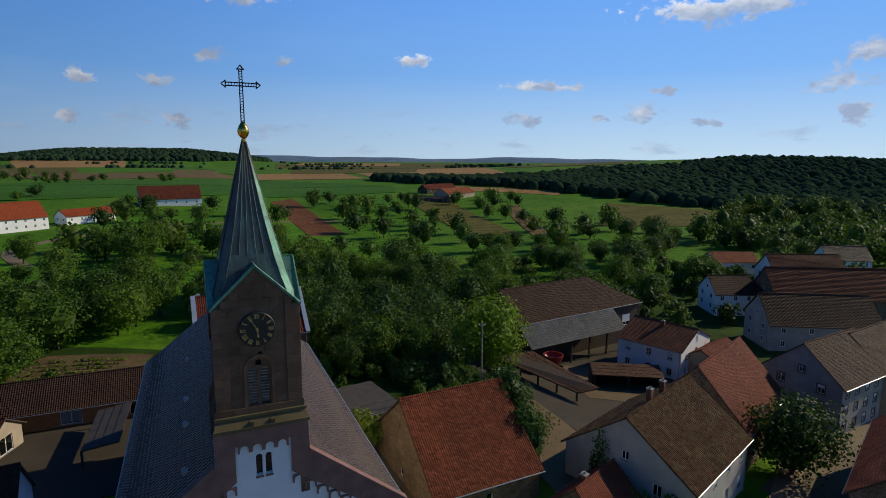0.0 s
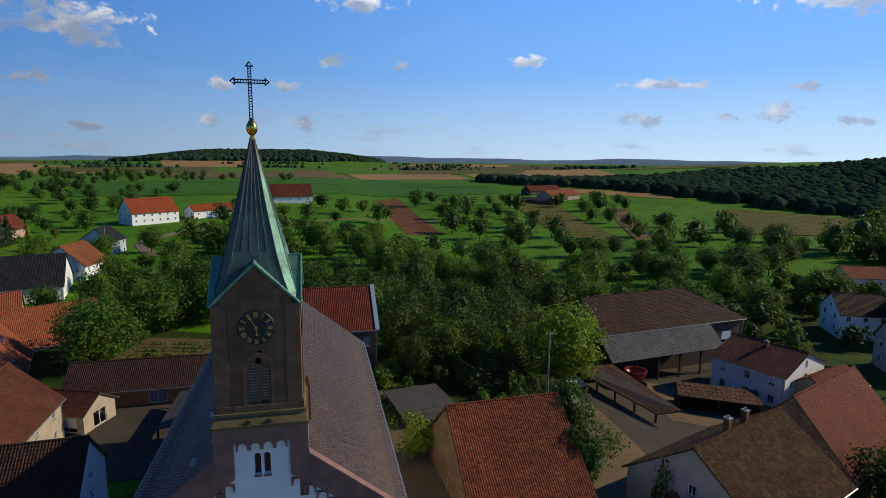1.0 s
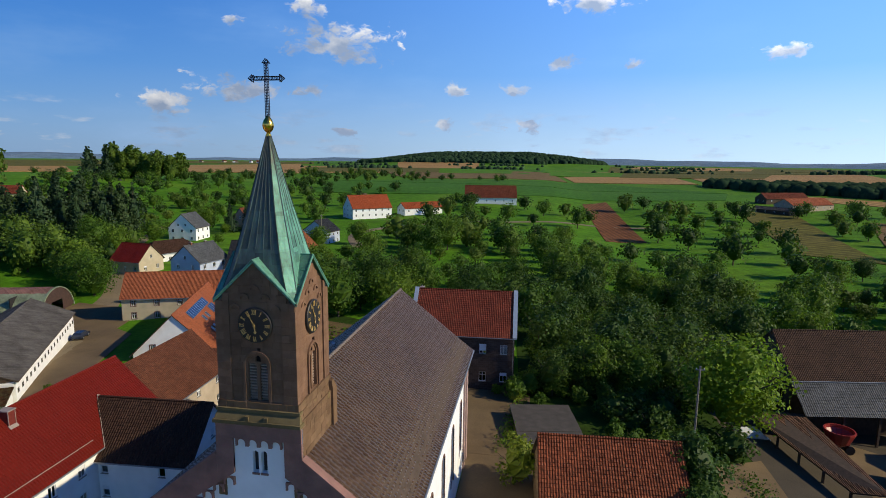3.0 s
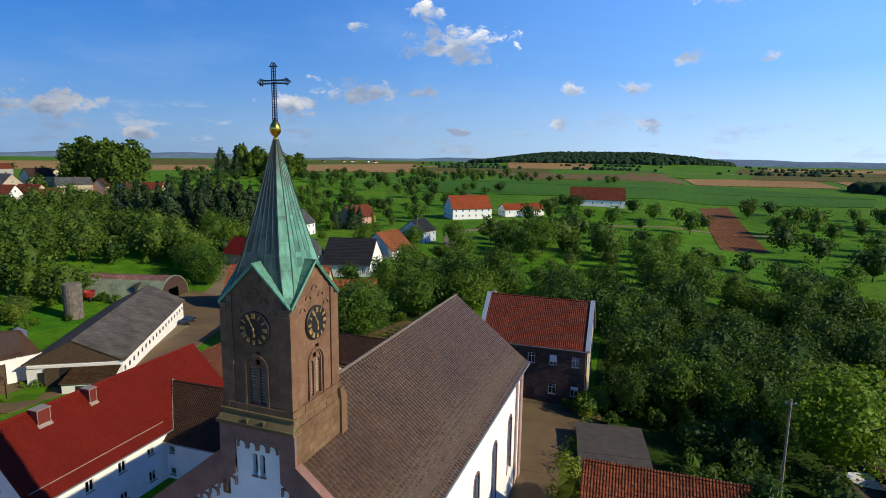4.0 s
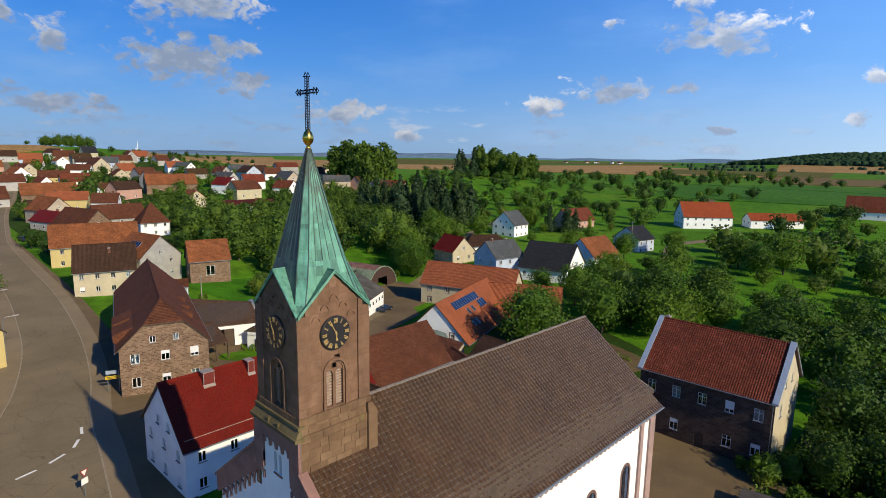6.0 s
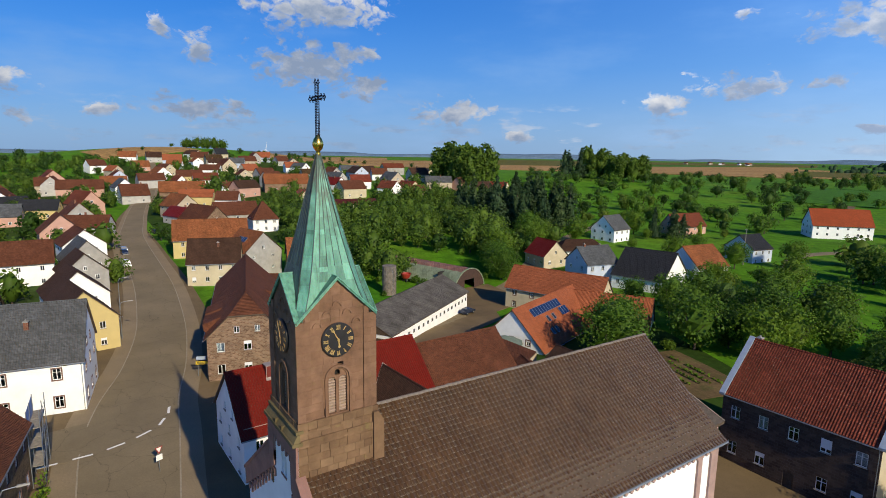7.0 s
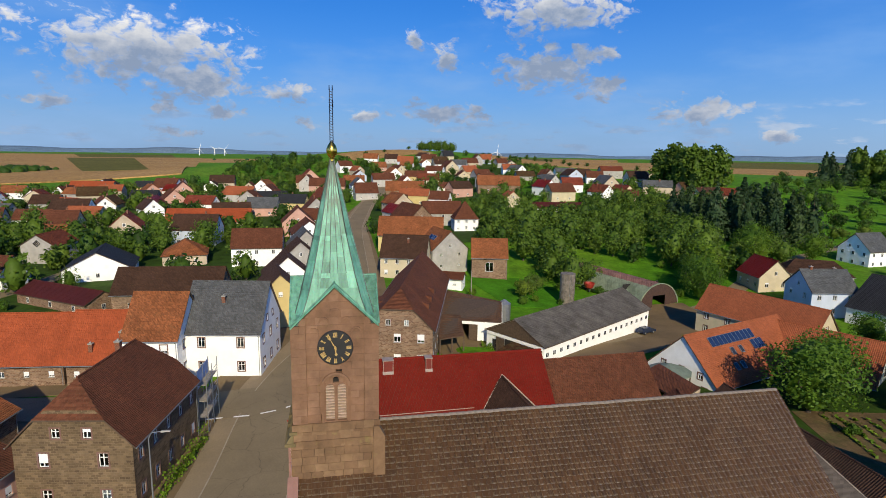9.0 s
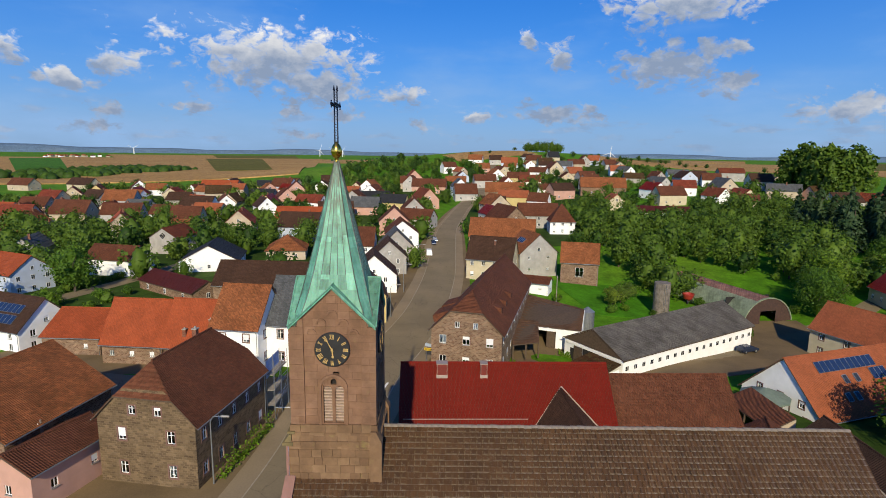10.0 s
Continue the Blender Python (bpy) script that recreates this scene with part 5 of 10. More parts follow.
def facade():
    y0 = 30.85
    w = Mesh()
    W = 15.9
    x0 = CX - W / 2
    cx = W / 2
    top = [(0, gable_z(x0) + 0.1), (cx - 2.55, gable_z(CX - 2.55) + 0.1), (cx - 2.549, 19.6), (cx + 2.549, 19.6), (cx + 2.55, gable_z(CX + 2.55) + 0.1), (W, gable_z(x0) + 0.1)]
    holes = [(cx - 0.43, cx - 0.08, 16.75, 18.05, True), (cx + 0.08, cx + 0.43, 16.75, 18.05, True)]
    holes += [(cx - 0.9, cx + 0.9, 9.0, 12.8, True), (cx - 1.1, cx + 1.1, 0.2, 4.2, True)]
    wall_panel(w, (x0, y0, 0), (1, 0, 0), (0, -1, 0), W, top, holes, 0.3)
    part("facade_wall", w, M["white"], church, "white plastered gable front")
    # solid core behind the plaster
    c = Mesh()
    c.face([(x0, y0 + 0.3, 0), (x0 + W, y0 + 0.3, 0), (x0 + W, y0 + 0.3, gable_z(x0)), (CX, y0 + 0.3, 19.5), (x0, y0 + 0.3, gable_z(x0))])
    part("window_backing", c, M["leaded"], church)
    # sandstone band: square round the tower foot, then falling with the gable
    t = Mesh()
    ya, yb = y0 - 0.14, y0 - 0.002
    t.box(CX - 2.5, ya, 18.75, CX + 2.5, yb, 19.66)
    part("gable_band", t, M["trim"], church, "dark red sandstone gable band")
    for s in (1, -1):
        t = Mesh()
        xs = sorted((CX + s * 1.50, CX + s * 2.52))
        t.box(xs[0], ya - 0.006, 17.0, xs[1], yb, 18.74)
        part("gable_band", t, M["trim"], church, "dark red sandstone gable band")
        t = Mesh()
        xa, xb = CX + s * 1.5, CX + s * 8.35
        za, zb = gable_z(xa), gable_z(xb)
        d = 1.35
        P = [(xa, ya, za - d - 0.35), (xb, ya, zb - d + 0.2), (xb, yb, zb - d + 0.2), (xa, yb, za - d - 0.35), (xa, ya, za - 0.75), (xb, ya, zb + 0.12), (xb, yb, zb + 0.12), (xa, yb, za - 0.75)]
        if s < 0:
            P = [P[i] for i in (1, 0, 3, 2, 5, 4, 7, 6)]
        t.solid(P)
        P2 = [(CX + s * 2.5, ya - 0.012, gable_z(CX + 2.5) - 1.0), (xb, ya - 0.012, zb - 0.6), (xb, yb, zb - 0.6), (CX + s * 2.5, yb, gable_z(CX + 2.5) - 1.0),
              (CX + s * 2.5, ya - 0.02, gable_z(CX + 2.5) + 0.14), (xb, ya - 0.02, zb + 0.14), (xb, yb, zb + 0.14), (CX + s * 2.5, yb, gable_z(CX + 2.5) + 0.14)]
        if s < 0:
            P2 = [P2[i] for i in (1, 0, 3, 2, 5, 4, 7, 6)]
        part("gable_band", t, M["trim"], church, "dark red sandstone gable band")
        t = Mesh()
        t.solid(P2)
        part("gable_band", t, M["trim"], church, "dark red sandstone gable band")
    # round-headed frieze: little drops between the arches
    fr = Mesh()
    k = 6
    for i in range(k):
        a0, a1 = math.pi * i / k, math.pi * (i + 1) / k
        p0, p1 = (-0.24 * math.cos(a0), 0.24 * math.sin(a0)), (-0.24 * math.cos(a1), 0.24 * math.sin(a1))
        fr.solid([(p0[0], 0, p0[1] - 0.24), (p1[0], 0, p1[1] - 0.24), (p1[0], 0.12, p1[1] - 0.24), (p0[0], 0.12, p0[1] - 0.24),
                  (p0[0], 0, 0.06), (p1[0], 0, 0.06), (p1[0], 0.12, 0.06), (p0[0], 0.12, 0.06)])
    for s in (-1, 1):
        xs = sorted((s * 0.24, s * 0.34))
        fr.box(xs[0], 0, -0.42, xs[1], 0.12, 0.06)
    fd = fr.data("frieze_arch", M["trim"], False, True)
    for i in range(4):
        part("frieze_arch", fd, None, church, at=pose(CX - 1.02 + i * 0.68, ya + 0.014, 18.72))
    for s in (1, -1):
        for i in range(9):
            x = 1.85 + i * 0.68
            zz = gable_z(CX + x) - 1.30 - 0.30 * (1 - i / 9) + 0.0
            part("frieze_arch", fd, None, church, at=pose(CX + s * x, ya + 0.014, zz - 0.18))
    # coping on the gable and at the foot of the tower
    cp = Mesh()
    for s in (1, -1):
        xa, xb = CX + s * 2.55, CX + s * 8.5
        P = [(xa, y0 - 0.22, gable_z(xa) + 0.14), (xb, y0 - 0.22, gable_z(xb) + 0.14), (xb, y0 + 0.36, gable_z(xb) + 0.14), (xa, y0 + 0.36, gable_z(xa) + 0.14)]
        P += [(p[0], p[1], p[2] + 0.2) for p in P]
        if s < 0:
            P = [P[i] for i in (1, 0, 3, 2, 5, 4, 7, 6)]
        cp = Mesh()
        cp.solid(P)
        part("gable_coping", cp, M["trim"], church, "red sandstone gable coping")
    for s in (-1, 1):
        f = Mesh()
        f.box(CX + s * 0.255 - 0.22, y0 - 0.04, 16.62, CX + s * 0.255 + 0.22, y0 + 0.02, 16.74)
        part("sill", f, M["trim"], church)


facade()

TX0, TX1, TY0, TY1 = 0.42, 5.02, 30.98, 35.72
TB = 20.45                       # foot of the belfry stage
TE = 26.45                       # eave of the spire


def tower():
    rng = random.Random(11)
    # core of the lower stage and the belfry
    c = Mesh()
    c.box(TX0 + 0.62, TY0 + 0.62, 12.0, TX1 - 0.62, TY1 - 0.62, TE + 0.1)
    part("tower_core", c, M["ashlar"], church, "brown sandstone tower core")
    block = {}

    def stone(w, h, d):
        key = (round(w, 2), round(h, 2), d)
        if key not in block:
            b = Mesh()
            e = 0.007
            P = [(-w / 2, 0, 0), (w / 2, 0, 0), (w / 2, d, 0), (-w / 2, d, 0), (-w / 2, 0, h), (w / 2, 0, h), (w / 2, d, h), (-w / 2, d, h)]
            # bevelled face
            F = [(-w / 2 + e, -e, e), (w / 2 - e, -e, e), (w / 2 - e, -e, h - e), (-w / 2 + e, -e, h - e)]
            b.face(F)
            b.face([P[0], P[1], F[1], F[0]]); b.face([P[1], P[5], F[2], F[1]]); b.face([P[5], P[4], F[3], F[2]]); b.face([P[4], P[0], F[0], F[3]])
            b.face([P[0], P[3], P[2], P[1]]); b.face([P[1], P[2], P[6], P[5]]); b.face([P[4], P[5], P[6], P[7]]); b.face([P[0], P[4], P[7], P[3]])
            block[key] = b.data("stone_block", M["ashlar"])
        return block[key]

    sides = (((0, -1, 0), (1, 0, 0), (TX0, TY0), TX1 - TX0), ((1, 0, 0), (0, 1, 0), (TX1, TY0), TY1 - TY0), ((0, 1, 0), (-1, 0, 0), (TX1, TY1), TX1 - TX0), ((-1, 0, 0), (0, -1, 0), (TX0, TY1), TY1 - TY0))
    for n, t, (ox, oy), wid in sides:
        m0 = side_matrix((ox, oy, 0), t, n)
        main = n[0] == 1 or n[1] == -1
        rest = Mesh()
        cx = wid / 2
        ch = 0.43
        z = TB
        row = 0
        while z < 28.2:
            h = min(ch, 28.2 - z)
            # blocks across the face; corner strips stand proud of the field
            xs, x = [], 0.0
            pil = 0.80
            x = 0.0 if row % 2 == 0 else -0.3
            edges = [0.0, pil if row % 2 == 0 else pil * 0.55] + ([pil] if row % 2 else [])
            x = pil
            while x < wid - pil - 0.25:
                x += rng.uniform(0.48, 0.78)
                edges.append(min(x, wid - pil))
            edges[-1] = wid - pil
            edges += ([wid - pil * 0.45] if row % 2 else []) + [wid]
            for a, b in zip(edges, edges[1:]):
                if b - a < 0.05:
                    continue
                mid = (a + b) / 2
                proud = 0.0 if (mid < pil or mid > wid - pil) else 0.09
                # the gable narrows above the eave
                lim = cx - max(0, z + h - TE) * 1.09 if z + h > TE else cx + 1
                aa, bb = max(a, cx - lim), min(b, cx + lim)
                if bb - aa < 0.08:
                    continue
                # leave the clock, the window pair free
                if z < 23.75 and bb > cx - 0.78 and aa < cx + 0.78 and z > TB + 0.1:
                    zt = z + h * 0.8
                    free_w = 0.78 if zt < 22.95 else math.sqrt(max(0.0, 0.76 ** 2 - (zt - 22.95) ** 2))
                    if bb > cx - free_w and aa < cx + free_w:
                        if aa < cx - free_w:
                            bb = cx - free_w
                        elif bb > cx + free_w:
                            aa = cx + free_w
                        else:
                            continue
                        if bb - aa < 0.06:
                            continue
                w = round(bb - aa - 0.004, 2)
                mm = m0 @ pose((aa + bb) / 2, proud + rng.uniform(-0.005, 0.005), z)
                if main:
                    part("stone_block", stone(w, h - 0.005, 0.3), None, church, at=mm)
                else:
                    rest.box(-w / 2 + 0.01, 0, 0, w / 2 - 0.01, 0.3, h - 0.012, mm)
            z += ch
            row += 1
        gp = Mesh()
        gp.face([(0.1, 0.12, TE - 0.3), (wid - 0.1, 0.12, TE - 0.3), (wid - 0.1, 0.12, TE), (cx, 0.12, 28.68), (0.1, 0.12, TE)])
        gp.face([(0.1, 0.30, TE), (cx, 0.30, 28.68), (wid - 0.1, 0.30, TE), (wid - 0.1, 0.30, TE - 0.3), (0.1, 0.30, TE - 0.3)])
        part("gable_core", gp, M["ashlar"], church, at=m0)
        if rest.v:
            part("stonework", rest, M["ashlar"], church)
        # belfry window: arched reveal, two louvred lights, quatrefoil
        rv = Mesh()
        k = 10
        for r0, r1, d0, d1 in ((0.66, 0.80, -0.02, 0.30), (0.56, 0.66, 0.09, 0.34)):
            zs = 22.95
            pi_ = [(-r0, TB + 0.15)] + [(-r0 * math.cos(math.pi * i / k), zs + r0 * math.sin(math.pi * i / k)) for i in range(k + 1)] + [(r0, TB + 0.15)]
            po = [(-r1, TB + 0.15)] + [(-r1 * math.cos(math.pi * i / k), zs + r1 * math.sin(math.pi * i / k)) for i in range(k + 1)] + [(r1, TB + 0.15)]
            for (a, b), (c_, d), (e, f), (g, h_) in zip(pi_, pi_[1:], po, po[1:]):
                rv.solid([(a, d0, b), (c_, d0, d), (g, d0, h_), (e, d0, f), (a, d1, b), (c_, d1, d), (g, d1, h_), (e, d1, f)])
        win = part("belfry_window", rv, M["ashlar"], church, "round-arched belfry window in sandstone", at=m0 @ pose(cx, 0, 0))
        tr = Mesh()
        holes = [(0.08, 0.57, 0.02, 2.42, True), (0.75, 1.24, 0.02, 2.42, True), (0.50, 0.82, 2.50, 2.84, True)]
        arc = [(0.66 - 0.66 * math.cos(math.pi * i / 10), 2.35 + 0.62 * math.sin(math.pi * i / 10)) for i in range(11)]
        wall_panel(tr, (-0.66, 0.16, TB + 0.15), (1, 0, 0), (0, -1, 0), 1.32, arc, holes, 0.14)
        part("tracery", tr, M["ashlar"], win, "sandstone window tracery")
        bk = Mesh(); bk.box(-0.80, 0.50, TB + 0.1, 0.80, 0.54, 23.9)
        part("backing", bk, M["dark"], win)
        for lx in (-0.335, 0.335):
            for i in range(14):
                lv = Mesh()
                zz = TB + 0.18 + i * 0.170
                lv.solid([(lx - 0.25, 0.27, zz), (lx + 0.25, 0.27, zz), (lx + 0.25, 0.42, zz + 0.06), (lx - 0.25, 0.42, zz + 0.06),
                          (lx - 0.25, 0.27, zz + 0.07), (lx + 0.25, 0.27, zz + 0.07), (lx + 0.25, 0.42, zz + 0.10), (lx - 0.25, 0.42, zz + 0.10)])
                part("louvre_slat", lv, M["louvre"], win)
        # stepped blind arcade in the gable
        for i, (dx, dz) in enumerate(((-1.15, 26.05), (-0.6, 26.62), (0.0, 27.12), (0.6, 26.62), (1.15, 26.05))):
            ar = Mesh()
            for j in range(6):
                a0, a1 = math.pi * j / 6, math.pi * (j + 1) / 6
                q = [(-0.20 * math.cos(a), 0.20 * math.sin(a)) for a in (a0, a1)]
                o = [(-0.29 * math.cos(a), 0.29 * math.sin(a)) for a in (a0, a1)]
                ar.solid([(q[0][0], 0, q[0][1]), (q[1][0], 0, q[1][1]), (o[1][0], 0, o[1][1]), (o[0][0], 0, o[0][1]),
                          (q[0][0], 0.14, q[0][1]), (q[1][0], 0.14, q[1][1]), (o[1][0], 0.14, o[1][1]), (o[0][0], 0.14, o[0][1])])
            part("blind_arch", ar, M["ashlar"], church, at=m0 @ pose(cx + dx, 0.0, dz), weld=True)
        # clock
        cl = Mesh()
        cl.lathe([(0.0, 0.10), (0.93, 0.10), (0.97, 0.06), (0.97, -0.06)], 40)
        clock = part("clock", cl, M["clock"], church, "round black clock face with gilt numerals", at=m0 @ pose(cx, 0.02, 25.2, 90, 0, 0))
        for h in range(12):
            a = math.pi / 6 * h
            word = ("XII", "I", "II", "III", "IV", "V", "VI", "VII", "VIII", "IX", "X", "XI")[h]
            wide = {"I": 0.065, "V": 0.12, "X": 0.12}
            x = -sum(wide[q] for q in word) / 2
            nm = Mesh()
            for q in word:
                c_, g = x + wide[q] / 2, wide[q] / 2 - 0.02
                for x0, x1 in {"I": ((0, 0),), "V": ((-g, 0), (g, 0)), "X": ((-g, g), (g, -g))}[q]:
                    u, v = c_ + x1, c_ + x0
                    nm.solid([(u - 0.02, 0.60, 0.105), (u + 0.02, 0.60, 0.105), (v + 0.02, 0.87, 0.105), (v - 0.02, 0.87, 0.105),
                              (u - 0.02, 0.60, 0.122), (u + 0.02, 0.60, 0.122), (v + 0.02, 0.87, 0.122), (v - 0.02, 0.87, 0.122)])
                x += wide[q]
            part("numeral", nm, M["numeral"], clock, at=pose(0, 0, 0, 0, 0, -math.degrees(a)))
        for nm_, ln, ang, wd in (("hour_hand", 0.46, 186, 0.075), ("minute_hand", 0.72, 28, 0.055)):
            hd = Mesh()
            hd.solid([(-wd / 2, -0.12, 0.13), (wd / 2, -0.12, 0.13), (wd * 0.3, ln, 0.13), (-wd * 0.3, ln, 0.13), (-wd / 2, -0.12, 0.145), (wd / 2, -0.12, 0.145), (wd * 0.3, ln, 0.145), (-wd * 0.3, ln, 0.145)])
            hd.lathe([(0.0, 0.15), (wd, 0.15), (wd, 0.13)], 10, (0, ln * 0.8, 0))
            part(nm_, hd, M["numeral"], clock, "gilt clock hand", at=pose(0, 0, 0, 0, 0, ang if nm_ == "minute_hand" else ang))
        hb = Mesh(); hb.lathe([(0, 0.17), (0.06, 0.17), (0.07, 0.13)], 12)
        part("hub", hb, M["numeral"], clock)
    # lower stage: battered base with shoulders, in lichened blocks
    lo = Mesh()
    for n, t, (ox, oy), wid in sides:
        m0 = side_matrix((ox, oy, 0), t, n)
        z, row = (19.9 if n[1] == -1 else 15.2), 0
        while z < TB - 0.05:
            h = 0.47
            out = 0.20 if z < TB - 0.9 else 0.06
            x = -out
            while x < wid + out - 0.05:
                w = rng.uniform(0.45, 0.85)
                b = min(x + w, wid + out)
                lo.box(x + 0.008, -out + rng.uniform(-0.012, 0.012), 0.0, b - 0.008, 0.28, h - 0.014, m0 @ pose(0, 0, z))
                x = b
            z += h
            row += 1
    tagged(part("tower_base", lo, M["ashlar_low"], church, "lichen-stained sandstone tower base"), kind="stuff")
    # sloping caps of the base on the open sides
    for n, t, (ox, oy), wid in sides:
        if n[1] == -1:
            continue
        m0 = side_matrix((ox, oy, 0), t, n)
        x, k = -0.15, 0
        while x < wid - 0.1:
            w = rng.uniform(0.5, 0.85)
            b, up = min(x + w, wid + 0.15), rng.uniform(0.0, 0.22)
            wd = Mesh()
            wd.solid([(x + 0.01, -0.21, 19.5), (b - 0.01, -0.21, 19.5), (b - 0.01, 0.2, 19.5), (x + 0.01, 0.2, 19.5),
                      (x + 0.01, -0.04, 20.12 + up), (b - 0.01, -0.04, 20.12 + up), (b - 0.01, 0.2, 20.12 + up), (x + 0.01, 0.2, 20.12 + up)], m0)
            part("cap_stone", wd, M["ashlar_low"], church, "lichened sloping sandstone cap")
            x = b
    # back shoulders beside the roof
    for sx in (1, -1):
        sh = Mesh()
        x0, x1 = sorted((CX + sx * 1.9, CX + sx * 2.62))
        sh.box(x0, TY1 - 0.35, 15.5, x1, TY1 + 0.32, 19.9)
        sh.solid([(x0, TY1 - 0.35, 19.9), (x1, TY1 - 0.35, 19.9), (x1, TY1 + 0.32, 19.9), (x0, TY1 + 0.32, 19.9), (x0 + 0.1, TY1 - 0.3, 20.5), (x1 - 0.1, TY1 - 0.3, 20.5), (x1 - 0.1, TY1 + 0.0, 20.5), (x0 + 0.1, TY1 + 0.0, 20.5)])
        part("buttress", sh, M["ashlar_low"], church, "lichened sandstone shoulder", weld=True)
    # two mossy ledges on the front
    lg = Mesh()
    lg.box(CX - 2.56, 30.52, 19.66, CX + 2.56, 31.1, 19.86)
    lg.solid([(CX - 2.5, 30.6, 19.86), (CX + 2.5, 30.6, 19.86), (CX + 2.5, 31.0, 19.86), (CX - 2.5, 31.0, 19.86), (CX - 2.42, 30.86, 20.25), (CX + 2.42, 30.86, 20.25), (CX + 2.42, 31.0, 20.25), (CX - 2.42, 31.0, 20.25)])
    part("ledge", lg, M["moss_stone"], church, "mossy sandstone ledge")
    lg = Mesh()
    lg.box(CX - 2.44, 30.78, 20.30, CX + 2.44, 31.2, 20.46)
    part("ledge", lg, M["moss_stone"], church, "mossy sandstone ledge")
    for dx in (-0.55, 0.55):
        d = Mesh(); d.box(CX + dx - 0.09, 30.56, 19.80, CX + dx + 0.09, 30.9, 20.12)
        part("spout", d, M["moss_stone"], church)


M["moss_stone"] = mat_stone_piece("mossy stone", ((0.10, 0.080, 0.045), (0.13, 0.10, 0.05), (0.17, 0.13, 0.06)), 0.5)
tower()


def spire():
    rng = random.Random(3)
    y0 = (TY0 + TY1) / 2
    C = Vector((CX - 0.03, y0, 0))
    hw = 2.32
    zt, zg, ze = 35.3, 28.75, TE + 0.05
    # cross-section: a square with narrow cut corners; it flares out towards the eaves
    levels = [(ze, hw, 0.30), (27.0, 2.13, 0.40), (27.9, 1.87, 0.44), (29.2, 1.55, 0.44), (31.2, 1.06, 0.34), (33.2, 0.60, 0.21), (zt, 0.10, 0.035)]

    def ring(z, h, c):
        return [(h, -h + c), (h, h - c), (h - c, h), (-h + c, h), (-h, h - c), (-h, -h + c), (-h + c, -h), (h - c, -h)]
    def at(z):
        """Half width and corner cut of the spire at a height."""
        zs = [q[0] for q in levels]
        return float(np.interp(z, zs, [q[1] for q in levels])), float(np.interp(z, zs, [q[2] for q in levels]))

    def on_face(i, z, s):
        h, c = at(z)
        R = ring(z, h, c)
        j = (i + 1) % 8
        return (C.x + R[i][0] + (R[j][0] - R[i][0]) * s, C.y + R[i][1] + (R[j][1] - R[i][1]) * s, z)
    # panels of copper sheet between the seams, with staggered cross joints
    panels = Mesh()
    foot = Mesh()
    for i in range(8):
        # faces turned from the sun get the dark copper, their shade put into colour
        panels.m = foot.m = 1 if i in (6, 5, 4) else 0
        wide = i % 2 == 0
        m = 5 if wide else 1
        for k in range(m):
            z = zg - 0.35 if wide else ze
            cuts = [z]
            z += rng.uniform(0.35, 1.1)
            while z < zt - 0.35:
                cuts.append(z)
                z += rng.uniform(0.75, 1.15)
            cuts.append(zt)
            cuts = sorted(cuts + [q[0] for q in levels if cuts[0] < q[0] < zt])
            for a, b in zip(cuts, cuts[1:]):
                panels.face([on_face(i, a, k / m), on_face(i, a, (k + 1) / m), on_face(i, b, (k + 1) / m), on_face(i, b, k / m)])
        if wide:
            # below the gable tips the copper only fills the corners above the valleys
            nz, nu, z1_ = 22, 28, zg - 0.35
            for kz in range(nz):
                for ku in range(nu):
                    za, zb = ze + (z1_ - ze) * kz / nz, ze + (z1_ - ze) * (kz + 1) / nz
                    uc, zc = abs((ku + 0.5) / nu * 2 - 1), (za + zb) / 2
                    if zc < zg - (zg - ze) * uc * at(zc)[0] / hw + 0.02:
                        continue
                    foot.face([on_face(i, za, ku / nu), on_face(i, za, (ku + 1) / nu), on_face(i, zb, (ku + 1) / nu), on_face(i, zb, ku / nu)])
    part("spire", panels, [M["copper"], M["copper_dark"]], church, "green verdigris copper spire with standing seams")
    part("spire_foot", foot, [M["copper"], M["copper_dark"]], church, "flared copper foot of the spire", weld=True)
    seams = Mesh()
    for i in range(8):
        for k in range(6 if i % 2 == 0 else 1):
            s = k / 5
            line = []
            for z, h, c in levels:
                R = ring(z, h, c)
                j = (i + 1) % 8
                line.append(Vector((C.x + R[i][0] + (R[j][0] - R[i][0]) * s, C.y + R[i][1] + (R[j][1] - R[i][1]) * s, z)))
            edge = k in (0, 5)
            for a, b in zip(line, line[1:]):
                if not edge and a.z < 28.5:
                    continue
                seams.tube(a, b, 0.034 if edge else 0.022, 0.03 if edge else 0.02, 5, False)
    part("standing_seam", seams, M["copper_dark"], church, "raised copper seams")
    # four gablets
    for n, t in (((0, -1), (1, 0)), ((1, 0), (0, 1)), ((0, 1), (-1, 0)), ((-1, 0), (0, -1))):
        g = Mesh()
        out = hw + 0.07

        def P(u, d, z):
            return (C.x + t[0] * u + n[0] * d, C.y + t[1] * u + n[1] * d, z)
        for s in (1, -1):
            a, b = P(s * (hw + 0.02), out, ze), P(0, out, zg)
            back = P(0, 1.55, zg)
            foot = P(s * (hw - 0.25), hw - 0.35, ze + 0.12)
            quad = [a, b, back, foot] if s > 0 else [b, a, foot, back]
            g.face(quad)
            # folded edge
            lo = lambda p, k=0.16: (p[0], p[1], p[2] - k)
            ins = lambda p: (p[0] - n[0] * 0.05, p[1] - n[1] * 0.05, p[2])
            g.face([lo(a), lo(b), b, a] if s < 0 else [a, b, lo(b), lo(a)])
            g.face([lo(ins(a)), lo(ins(b)), lo(b), lo(a)])
            g.tube(Vector(a), Vector(b), 0.05, 0.05, 6)
